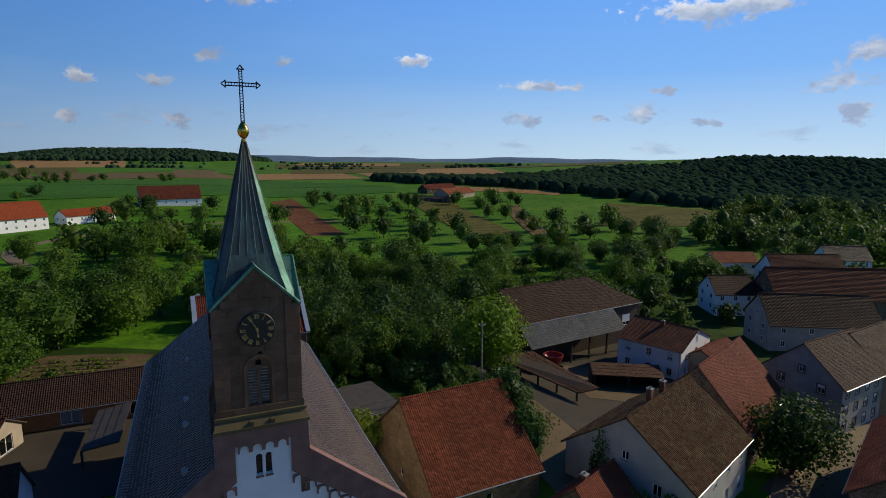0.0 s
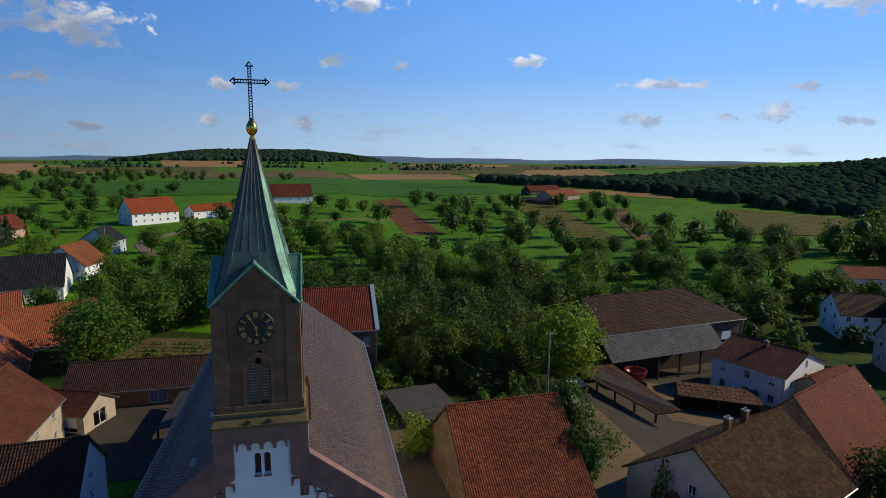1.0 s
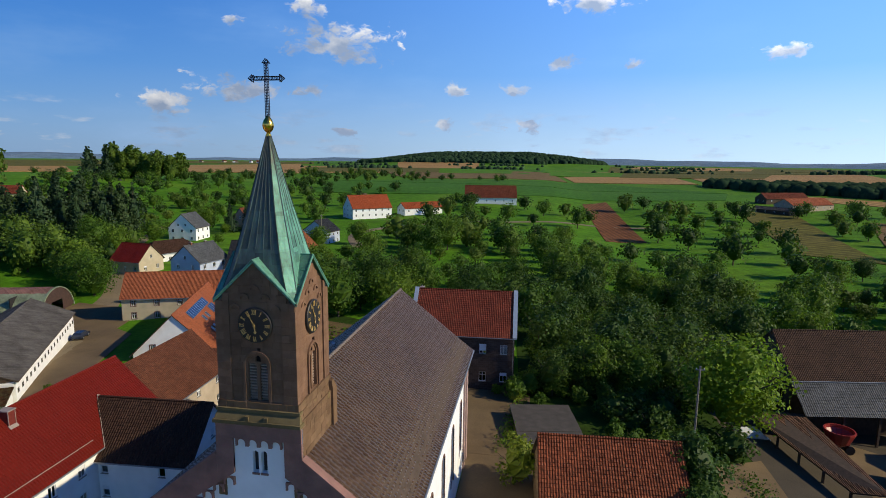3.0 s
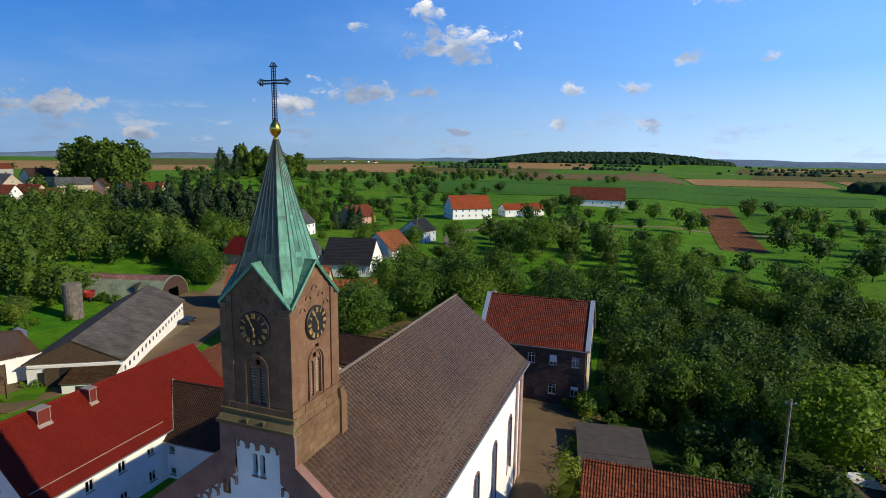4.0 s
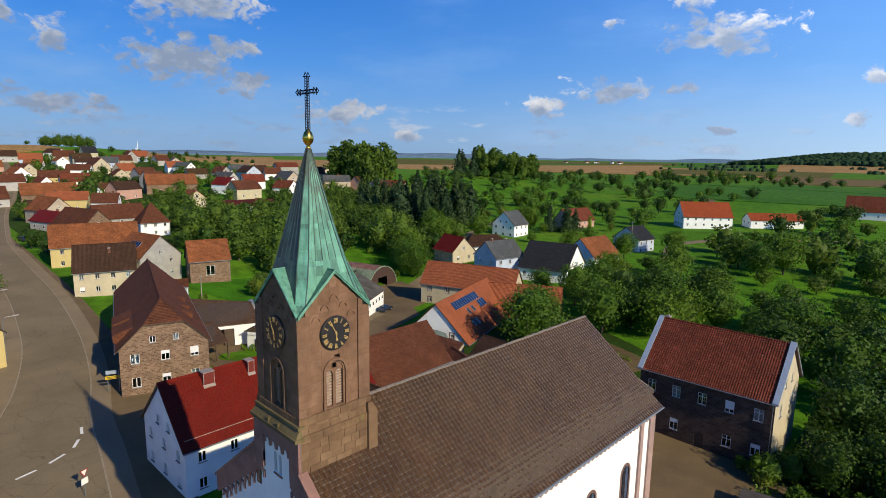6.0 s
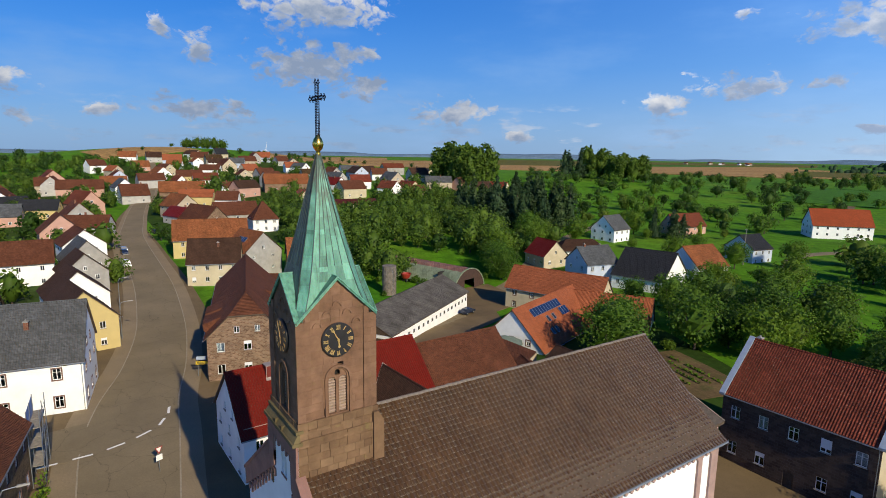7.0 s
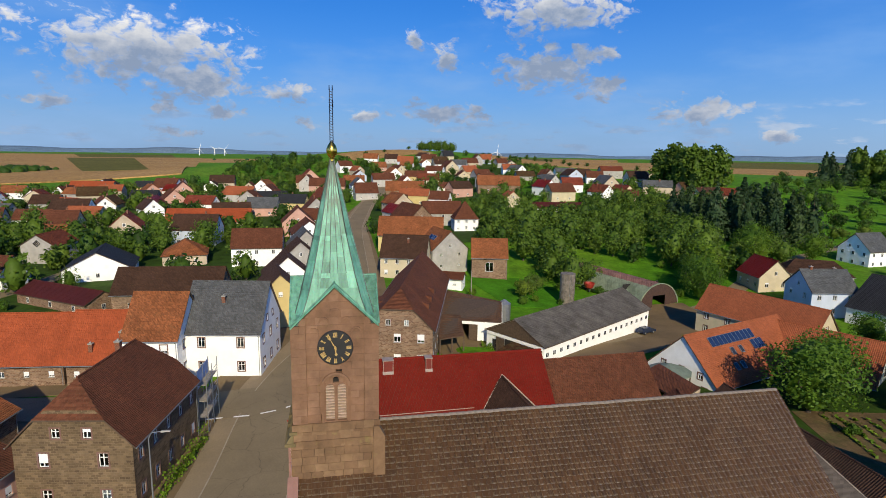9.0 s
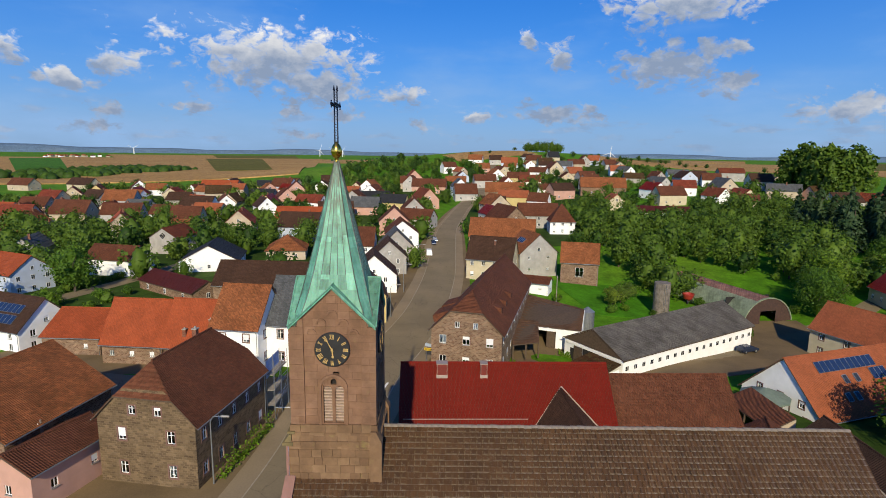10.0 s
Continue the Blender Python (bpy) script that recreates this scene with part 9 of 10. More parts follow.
def lean_to(label, pts, zg, posts, roof="eternit_brown", wall="white", wallside=True, cat="shed"):
    """An open shed: a sloping corrugated roof over posts; pts are its four roof corners, low edge first."""
    root = tagged(new("shed"), label, cat)
    a, b, c, d = [Vector(q) for q in pts]
    rb = Mesh()
    roof_face(rb, a, b, d, c, 1.1, 0, 0.04)
    part("roof", rb, M[roof], root, weld=True)
    ub = Mesh(); ub.slab([p - Vector((0, 0, 0.02)) for p in (a, b, c, d)], 0.14)
    part("roof_board", ub, M["wood"], root)
    for i in range(posts):
        p = a.lerp(b, (i + 0.05) / (posts - 0.9))
        t = Mesh(); t.box(p.x - 0.12, p.y - 0.12, zg - 0.5, p.x + 0.12, p.y + 0.12, p.z - 0.1)
        part("post", t, M["frame"] if wall == "white" else M["wood"], root)
    if wallside:
        for p, q in ((d, c), (b, c), (a, d)):
            w = Mesh()
            n = Vector((-(q - p).y, (q - p).x, 0)).normalized() * 0.1
            f = 0.02
            p2, q2 = p.lerp(q, f), q.lerp(p, f)
            w.solid([(p2.x - n.x, p2.y - n.y, zg - 0.5), (q2.x - n.x, q2.y - n.y, zg - 0.5), (q2.x + n.x, q2.y + n.y, zg - 0.5), (p2.x + n.x, p2.y + n.y, zg - 0.5),
                     (p2.x - n.x, p2.y - n.y, p2.z - 0.16), (q2.x - n.x, q2.y - n.y, q2.z - 0.16), (q2.x + n.x, q2.y + n.y, q2.z - 0.16), (p2.x + n.x, p2.y + n.y, p2.z - 0.16)])
            part("wall", w, M[wall], root)
    return root


COWSHED = lean_to("open white cattle shed with a brown corrugated roof", [(-73.5, 54.5, 2.5), (-69.0, 66.3, 2.5), (-78.0, 69.0, 4.3), (-90.5, 57.5, 4.6)], -0.6, 5)
for f0, f1, z0, z1, mt, nm in ((0.0, 1.0, 1.75, 2.3, "white", "fascia"), (0.62, 1.0, -1.6, 1.8, "white", "wall"), (0.48, 0.61, -1.6, 1.7, "wood", "door")):
    p, q = Vector((-73.5, 54.5, 0)).lerp(Vector((-69.0, 66.3, 0)), f0), Vector((-73.5, 54.5, 0)).lerp(Vector((-69.0, 66.3, 0)), f1)
    n_ = Vector((0.93, -0.36, 0)) * (0.2 if nm == "door" else 0.14)
    fw = Mesh()
    fw.solid([(p.x, p.y, z0), (p.x + n_.x, p.y + n_.y, z0), (q.x + n_.x, q.y + n_.y, z0), (q.x, q.y, z0), (p.x, p.y, z1), (p.x + n_.x, p.y + n_.y, z1), (q.x + n_.x, q.y + n_.y, z1), (q.x, q.y, z1)])
    part(nm, fw, M[mt], COWSHED, "dark brown shed door standing open" if nm == "door" else "")
lean_to("small open wooden shed with a brown sheet roof", [(-61.5, 52.2, 2.2), (-63.0, 57.2, 2.2), (-72.4, 58.6, 3.4), (-74.1, 53.6, 3.4)], -0.2, 3, "eternit_brown", "wood", False)
lean_to("open timber cart shed with a brown corrugated roof", [(48.0, 87.5, -1.2), (52.7, 67.0, -1.4), (55.6, 65.4, -0.5), (55.0, 84.6, -0.3)], -4.4, 6, "eternit_brown", "wood", False)
lean_to("low shed with a rusty brown roof beside the villa", [(60, 72.5, -1.6), (70, 66.5, -1.6), (72.0, 70.0, -0.8), (62, 76.0, -0.8)], -4.4, 3, "eternit_brown", "wood")
lean_to("red-brown tiled lean-to behind the barn", [(-30.5, 80.2, 2.4), (-40.0, 79.0, 2.4), (-41.0, 83.5, 3.6), (-31.5, 84.0, 3.6)], -1.0, 3, "tile_brown", "beige")

lean_to("open lean-to with a grey felt roof in the church yard", [(-12.7, 79.6, 2.4), (-13.0, 68.7, 2.4), (-9.1, 67.4, 3.4), (-8.8, 78.4, 3.4)], 0.0, 3, "felt", "wood", False)
# pale roof vents on the shaded slope of the nave
for y in (33.6, 39.9, 44.3, 53.5):
    vt = Mesh()
    vt.solid([(-0.18, -0.25, 0), (0.18, -0.25, 0), (0.18, 0.25, 0), (-0.18, 0.25, 0), (-0.16, -0.2, 0.22), (0.02, -0.2, 0.3), (0.02, 0.2, 0.3), (-0.16, 0.2, 0.22)])
    part("roof_vent", vt, M["zinc"], church, "small pale metal roof vent", at=pose(CX - 4.1, y, 16.36, 0, -38, 0))

# open timber gable of the cattle barn
gb = Mesh()
gb.solid([(-19.68, 6.9, 3.75), (-19.68, -6.9, 3.75), (-19.54, -6.9, 3.75), (-19.54, 6.9, 3.75), (-19.68, 0.3, 7.05), (-19.68, -0.3, 7.05), (-19.54, -0.3, 7.05), (-19.54, 0.3, 7.05)])
part("gable_cladding", gb, M["wood"], CATTLE, "dark weathered gable boards")
for y0, y1, z1 in ((-1.6, 2.2, 3.0), (4.5, 5.3, 2.3)):
    gd = Mesh(); gd.box(-19.60, y0, -1.6, -19.50, y1, z1)
    part("doorway", gd, M["dark"], CATTLE, "dark open barn doorway")
gd = Mesh()
for k in range(6):
    gd.box(-19.76, 2.25 + k * 0.34, -1.5, -19.66, 2.57 + k * 0.34, 3.0)
part("barn_door", gd, M["wood"], CATTLE, "brown boarded barn door standing open")
gd = Mesh(); gd.box(-19.66, -6.7, 3.05, -19.56, 6.7, 3.45)
part("lintel", gd, M["frame"], CATTLE, "whitewashed beam over the doors")
# low mossy porch before the barn gable
PORCH = tagged(new("porch"), "low whitewashed porch with a mossy tiled roof before the cattle barn", "porch")
PORCH.matrix_basis = pose(-72.2, 83.1, -2.1, 0, 0, 122)
pm = Mesh(); roof_face(pm, (-24.10, 0.6, 2.0), (-24.10, -6.8, 2.0), (-19.80, 0.2, 3.05), (-19.80, -6.8, 3.05), 0.36, 0.24, 0.04, random.Random(5), 0.02)
part("roof", pm, M["tile_moss"], PORCH, "tiles grown over with moss", weld=True)
pm = Mesh(); pm.slab([(-24.10, -6.8, 1.96), (-24.10, 0.6, 1.96), (-19.80, 0.2, 3.0), (-19.80, -6.8, 3.0)][::-1], 0.12)
part("roof_board", pm, M["wood"], PORCH)
for q in ((-23.80, -6.5, -23.60, 0.3), (-23.60, -6.5, -19.80, -6.3), (-23.60, 0.1, -19.80, 0.3)):
    pm = Mesh(); pm.box(q[0], q[1], -1.6, q[2], q[3], 1.95)
    part("wall", pm, M["white"], PORCH)
pm = Mesh(); pm.box(-23.86, -3.2, 0.2, -23.78, -1.6, 1.4)
part("window", pm, M["dark"], PORCH, "small dark window")

# slate skirt roof in front of the big barn
sk = Mesh()
roof_face(sk, (-17.5, -10.2, 4.0), (8, -10.2, 4.0), (-17.5, -6.2, 7.5), (8, -6.2, 7.5), 0.5)
part("skirt_roof", sk, M["tile_slate"], BIGBARN, "dark slate skirt roof", weld=True)
for i in range(6):
    pst = Mesh(); pst.box(-17.0 + i * 4.9, -9.9, -3, -16.7 + i * 4.9, -9.6, 4.0)
    part("post", pst, M["wood"], BIGBARN)


# ---- roof fittings ----
def on_slope(root, L, W, he, hr, items, side=-1):
    """Panels and skylights flush on one slope: (along, up the slope 0..1, width, height along slope, kind)."""
    run = W / 2
    ln = math.hypot(run, hr - he)
    ang = math.degrees(math.atan2(hr - he, run))
    for u, f, w, h, kind in items:
        y = side * run * (1 - f)
        z = he + (hr - he) * f
        m = pose(u, y, z, 0, 0, 0 if side < 0 else 180) @ pose(0, 0, 0, ang, 0, 0)
        b = Mesh(); b.box(-w / 2, 0, 0.06, w / 2, h, 0.14)
        if kind == "solar":
            ob = part("solar_panel", b, M["solar"], root, "dark blue solar panel", at=m)
            fr = Mesh()
            for x0, x1, y0, y1 in ((-w / 2 - 0.03, -w / 2, 0, h), (w / 2, w / 2 + 0.03, 0, h), (-w / 2, w / 2, -0.03, 0), (-w / 2, w / 2, h, h + 0.03)):
                fr.box(x0, y0, 0.06, x1, y1, 0.155)
            part("panel_frame", fr, M["zinc"], ob)
        else:
            ob = part("skylight", b, M["pane_far"], root, "tilted roof window", at=m)
            fr = Mesh()
            for x0, x1, y0, y1 in ((-w / 2 - 0.08, -w / 2, 0, h), (w / 2, w / 2 + 0.08, 0, h), (-w / 2, w / 2, -0.08, 0), (-w / 2, w / 2, h, h + 0.08)):
                fr.box(x0, y0, 0.04, x1, y1, 0.18)
            part("skylight_frame", fr, M["zinc"], ob)


on_slope(PANELLED, 27.0, 14.4, 2.6, 9.7, [(-8.2 + i * 1.08, 0.70, 1.0, 1.7, "solar") for i in range(11)] + [(1.6 + i * 1.08, 0.50, 1.0, 1.7, "solar") for i in range(3)]
         + [(-4.5, 0.50, 0.8, 1.2, "light"), (-2.2, 0.50, 0.8, 1.2, "light"), (-6.0, 0.24, 0.8, 1.2, "light"), (-4.2, 0.24, 0.8, 1.2, "light")])
on_slope(PANELLED_B, 12.5, 12.5, 6.4, 12.0, [(-2 + i * 1.08, 0.45, 1.0, 1.7, "solar") for i in range(4)], -1)
on_slope(PANELLED_C, 14, 11, 4.0, 9.0, [(-5 + i * 1.08, f, 1.0, 1.7, "solar") for i in range(9) for f in (0.2, 0.5)], -1)

# half-hipped dormers of the stone house
for u in (-12.0, -7.0, -1.0):
    dm = Mesh()
    dm.solid([(u - 0.9, -4.6, 8.1), (u + 0.9, -4.6, 8.1), (u + 0.9, -2.4, 8.1), (u - 0.9, -2.4, 8.1), (u - 0.9, -4.6, 9.3), (u + 0.9, -4.6, 9.3), (u + 0.9, -2.0, 10.1), (u - 0.9, -2.0, 10.1)])
    dd = part("dormer", dm, M["tile_brown"], STONE, "small tiled dormer")
    dw = Mesh(); dw.box(u - 0.6, -4.66, 8.3, u + 0.6, -4.6, 9.15)
    part("window", dw, M["pane_far"], dd)
for u in (-14.0, -8.0):
    for v in (4.9,):
        dm = Mesh()
        dm.solid([(u - 2.4, 3.2, 7.6), (u + 2.4, 3.2, 7.6), (u + 2.4, 6.4, 7.0), (u - 2.4, 6.4, 7.0), (u - 2.4, 2.6, 9.6), (u + 2.4, 2.6, 9.6), (u + 2.4, 6.6, 8.2), (u - 2.4, 6.6, 8.2)])
        part("dormer", dm, M["tile_brown"], STONE, "long shed dormer with brown tiles")

# parsonage: pale metal verges, steps, down pipe
for sx in (-1, 1):
    for sy in (-1, 1):
        v = Mesh()
        x0, x1 = sorted((sx * 8.25, sx * 7.6))
        P = [(x0, sy * 6.3, 8.55), (x1, sy * 6.3, 8.55), (x1, 0, 14.35), (x0, 0, 14.35)]
        Q = [(a, b, c + 0.22) for a, b, c in P]
        v.solid(P + Q)
        part("verge", v, M["lead"], PARSONAGE, "pale blue-white metal verge")
for i in range(5):
    st = Mesh(); st.box(-1.2 - 0.9, -6.0 - 0.32 * (5 - i), -0.6, -1.2 + 0.9, -6.0 - 0.32 * (4 - i), 0.17 * (i + 1) - 0.6)
    part("step", st, M["yard"], PARSONAGE, "worn stone step")
dmn = Mesh()
for r0, r1 in ((1.0, 0.85), (0.45, 0.30)):
    for i in range(4):
        a0, a1 = math.pi / 2 * i, math.pi / 2 * (i + 1)
        dmn.solid([(-6.52, r0 * math.cos(a0), 6.6 + r0 * math.sin(a0)), (-6.52, r0 * math.cos(a1), 6.6 + r0 * math.sin(a1)), (-6.52, r1 * math.cos(a1), 6.6 + r1 * math.sin(a1)), (-6.52, r1 * math.cos(a0), 6.6 + r1 * math.sin(a0)),
                   (-6.16, r0 * math.cos(a0), 6.6 + r0 * math.sin(a0)), (-6.16, r0 * math.cos(a1), 6.6 + r0 * math.sin(a1)), (-6.16, r1 * math.cos(a1), 6.6 + r1 * math.sin(a1)), (-6.16, r1 * math.cos(a0), 6.6 + r1 * math.sin(a0))])
part("diamond_ornament", dmn, M["dark"], DIAMOND, "dark painted diamond ornament")


# ---- street things ----
def dashes():
    line = [(-38.8, 13.2), (-39.0, 18.0), (-39.2, 22.4), (-40.4, 25.9), (-42.6, 29.2), (-46.0, 30.9), (-50.5, 31.8)]
    pts = []
    for a, b in zip(line, line[1:]):
        n = int(math.dist(a, b) / 0.2)
        pts += [(a[0] + (b[0] - a[0]) * i / n, a[1] + (b[1] - a[1]) * i / n) for i in range(n)]
    i = 0
    while i + 11 < len(pts):
        mb = Mesh()
        for k in range(i, i + 10):
            (x0, y0), (x1, y1) = pts[k], pts[k + 1]
            d = Vector((x1 - x0, y1 - y0)).normalized()
            nx, ny = -d.y * 0.17, d.x * 0.17
            z0, z1 = ground_z(x0, y0) + 0.272, ground_z(x1, y1) + 0.272
            mb.face([(x0 - nx, y0 - ny, z0), (x0 + nx, y0 + ny, z0), (x1 + nx, y1 + ny, z1), (x1 - nx, y1 - ny, z1)][::-1])
        tagged(part("road_marking", mb, M["paint"], weld=True), "white painted dash on the asphalt junction", "marking", "junction dashes", "structure")
        i += 17


dashes()


def post(mb, x, y, z0, z1, r=0.04):
    mb.tube((x, y, z0), (x, y, z1), r, r, 8)


def give_way(x, y):
    z = ground_z(x, y) + 0.2
    p = Mesh(); post(p, 0, 0, 0, 3.0)
    s = tagged(part("road_sign", p, M["zinc"], None, at=pose(x, y, z, 0, 0, 114)), "give-way sign on a grey post at the junction", "sign")
    t = Mesh()
    t.solid([(-0.45, -0.06, 2.95), (0.45, -0.06, 2.95), (0.45, -0.03, 2.95), (-0.45, -0.03, 2.95), (-0.02, -0.06, 2.15), (0.02, -0.06, 2.15), (0.02, -0.03, 2.15), (-0.02, -0.03, 2.15)])
    rim = part("plate", t, M["redpaint"], s, "red-rimmed white triangular sign plate")
    t = Mesh()
    t.solid([(-0.31, -0.068, 2.88), (0.31, -0.068, 2.88), (0.31, -0.061, 2.88), (-0.31, -0.061, 2.88), (-0.01, -0.068, 2.32), (0.01, -0.068, 2.32), (0.01, -0.061, 2.32), (-0.01, -0.061, 2.32)])
    part("plate_face", t, M["paint"], rim)
    u = Mesh(); u.box(-0.36, -0.06, 1.40, 0.36, -0.03, 2.05)
    part("plate", u, M["paint"], s, "white square sign plate")


give_way(-31.3, 27.9)


def direction_sign(x, y):
    z = ground_z(x, y) + 0.15
    p = Mesh(); post(p, -0.7, 0, 0, 3.4, 0.05); post(p, 0.7, 0, 0, 3.4, 0.05)
    s = tagged(part("road_sign", p, M["zinc"], None, at=pose(x, y, z, 0, 0, 70)), "yellow direction sign on two posts at the corner", "sign")
    a = Mesh()
    a.slab([(-1.0, -0.08, 0), (0.9, -0.08, 0), (1.25, -0.08, 0.22), (0.9, -0.08, 0.44), (-1.0, -0.08, 0.44)], 0.0)
    b = Mesh()
    pts = [(-1.0, 2.0), (0.9, 2.0), (1.25, 2.25), (0.9, 2.5), (-1.0, 2.5)]
    b.face([(q, -0.10, r) for q, r in pts]); b.face([(q, -0.06, r) for q, r in reversed(pts)])
    for (q, r), (u, v) in zip(pts, pts[1:] + pts[:1]):
        b.face([(q, -0.10, r), (q, -0.06, r), (u, -0.06, v), (u, -0.10, v)])
    part("plate", b, M["yellow_sign"], s, "yellow arrow plate", weld=True)
    c = Mesh()
    for i in range(2):
        c.box(-0.8, -0.108, 2.1 + i * 0.18, 0.6 - 0.3 * i, -0.102, 2.18 + i * 0.18)
    part("lettering_bars", c, M["dark"], s)
    d = Mesh(); d.box(-0.9, -0.10, 2.75, 0.5, -0.06, 3.3)
    part("plate", d, M["lead"], s, "pale blue sign plate")


direction_sign(-57.5, 37.6)


def street_lamp(x, y, h, yaw):
    z = ground_z(x, y) + 0.15
    p = Mesh()
    p.tube((0, 0, 0), (0, 0, h - 0.8), 0.09, 0.06, 8)
    p.tube((0, 0, h - 0.8), (0.35, 0, h - 0.15), 0.06, 0.05, 8); p.tube((0.35, 0, h - 0.15), (1.5, 0, h), 0.05, 0.04, 8)
    s = tagged(part("street_lamp", p, M["zinc"], None, at=pose(x, y, z, 0, 0, yaw)), "grey metal street lamp with a curved arm", "lamp")
    q = Mesh(); q.solid([(1.3, -0.14, h - 0.08), (2.2, -0.12, h - 0.02), (2.2, 0.12, h - 0.02), (1.3, 0.14, h - 0.08), (1.3, -0.10, h + 0.08), (2.2, -0.08, h + 0.10), (2.2, 0.08, h + 0.10), (1.3, 0.10, h + 0.08)])
    part("lamp_head", q, M["concrete"], s)


street_lamp(-21.0, 15.2, 7.9, 80)
street_lamp(-83, 28.6, 7.2, 80)
street_lamp(-131.4, 32.6, 7.2, 80)
street_lamp(-104, 30.0, 7.2, 80)


def utility_pole(x, y, h, label="weathered wooden utility pole"):
    z = ground_z(x, y)
    p = Mesh(); p.tube((0, 0, -0.5), (0, 0, h), 0.15, 0.10, 9)
    s = tagged(part("utility_pole", p, M["pole"], None, at=pose(x, y, z)), label, "pole")
    c = Mesh(); c.box(-0.5, -0.06, h - 0.5, 0.5, 0.06, h - 0.38)
    part("crossarm", c, M["pole"], s)
    for dx in (-0.42, 0.42):
        i = Mesh(); i.lathe([(0.02, 0), (0.06, 0.03), (0.05, 0.12), (0, 0.16)], 8, (dx, 0, h - 0.38))
        part("insulator", i, M["frame"], s)


M["pole"] = mat_plain("pale weathered pole wood", (0.26, 0.23, 0.19), 0.9, 0, 0.3, 3.0)
utility_pole(36.2, 67.9, 12.4, "tall weathered wooden utility pole by the farmyard")
utility_pole(8.9, 216.8, 11.0)
utility_pole(-101, 68, 7.0)
utility_pole(-62, 205, 12)
utility_pole(-23.5, -4.5, 6.0)


def car(x, y, yaw, mat, label, van=False, z=None):
    z = ground_z(x, y) + 0.25 if z is None else z
    L, W = (4.6, 1.85) if van else (4.2, 1.72)
    top = 1.9 if van else 1.42
    b = Mesh()
    prof = [(-L / 2, 0.35), (-L / 2, 0.85), (-L / 2 + 0.1, 1.05)] + ([(-L / 2 + 0.25, top), (0.9, top), (1.5, 1.05)] if van else [(-1.55, top - 0.02), (0.25, top), (1.05, 0.98)]) + [(L / 2 - 0.1, 0.80), (L / 2, 0.55), (L / 2, 0.35)]
    for s in (-1, 1):
        ring = [(px, s * (W / 2 - (0.16 if pz > 1.1 else 0.0)), pz) for px, pz in prof]
        b.face(ring if s < 0 else ring[::-1])
    for (a, c), (d, e) in zip(prof, prof[1:] + prof[:1]):
        ya, yb = W / 2 - (0.16 if c > 1.1 else 0), W / 2 - (0.16 if e > 1.1 else 0)
        b.face([(a, -ya, c), (a, ya, c), (d, yb, e), (d, -yb, e)])
    root = tagged(part("car", b, M[mat], None, weld=True, at=pose(x, y, z, 0, 0, yaw)), label, "van" if van else "car")
    g = Mesh()
    for s in (-1, 1):
        yy = s * (W / 2 - 0.075)
        x0, x1 = (-1.9, 1.0) if van else (-1.4, 0.5)
        q = [(x0, yy + s * 0.02, 1.08), (x1 + 0.25, yy + s * 0.02, 1.08), (x1, yy - s * 0.06, top - 0.12), (x0 + 0.1, yy - s * 0.06, top - 0.12)]
        g.face(q if s < 0 else q[::-1])
    part("side_window", g, M["pane_far"], root)
    for wx in (-L / 2 + 0.8, L / 2 - 0.85):
        for s in (-1, 1):
            w = Mesh(); w.tube((wx, s * (W / 2 - 0.2), 0.31), (wx, s * (W / 2 + 0.01), 0.31), 0.31, 0.31, 14)
            wh = part("wheel", w, M["black_rubber"], root)
            r = Mesh(); r.tube((wx, s * (W / 2 + 0.011), 0.31), (wx, s * (W / 2 + 0.02), 0.31), 0.19, 0.17, 12)
            part("rim", r, M["zinc"], wh)


M["car_white"] = mat_plain("white car paint", (0.78, 0.78, 0.78), 0.25, 0, 0.04, 1.0, relief=0)
M["car_dark"] = mat_plain("dark blue car paint", (0.02, 0.03, 0.06), 0.22, 0.2, 0.1, 1.0, relief=0)
M["car_silver"] = mat_plain("silver car paint", (0.45, 0.46, 0.48), 0.25, 0.5, 0.06, 1.0, relief=0)
car(47.8, 82.4, 15, "car_white", "white van parked under the lime tree", True, -4.0)
car(-127.5, -45.6, 20, "car_white", "white van parked beside a village house", True)
car(-121.5, -47.6, 20, "car_dark", "dark blue car parked beside a village house")
car(-176, 37.0, 4, "car_silver", "silver car parked along the village street")
car(-170, 36.6, 4, "car_dark", "dark car parked along the village street")
car(-208, 50.5, 10, "car_dark", "dark blue car parked at the kerb uphill")
car(-72.5, 100.5, 110, "car_dark", "dark car parked on the farm lane")
car(-150, 35.4, 4, "car_white", "white delivery van parked beside the street", True)


def hopper(x, y, z, s, label):
    t = Mesh()
    t.lathe([(0.25 * s, 0.5 * s), (0.9 * s, 1.0 * s), (1.25 * s, 1.9 * s), (1.25 * s, 2.1 * s), (1.15 * s, 2.1 * s), (1.1 * s, 1.8 * s), (0.5 * s, 1.1 * s)], 14)
    r = tagged(part("feed_mixer", t, M["redpaint"], None, at=pose(x, y, z)), label, "farm machine")
    for dx in (-0.8, 0.8):
        w = Mesh(); w.tube((dx * s, -0.55 * s, 0.4 * s), (dx * s, -0.3 * s, 0.4 * s), 0.4 * s, 0.4 * s, 12)
        part("wheel", w, M["black_rubber"], r)
        w = Mesh(); w.tube((dx * s, 0.3 * s, 0.4 * s), (dx * s, 0.55 * s, 0.4 * s), 0.4 * s, 0.4 * s, 12)
        part("wheel", w, M["black_rubber"], r)


hopper(-106.7, 103.2, ground_z(-106.7, 103.2), 1.2, "red tub-shaped feed mixer behind the barn")
hopper(58.5, 82.0, -4.1, 1.5, "large red tub beside the farm shed")


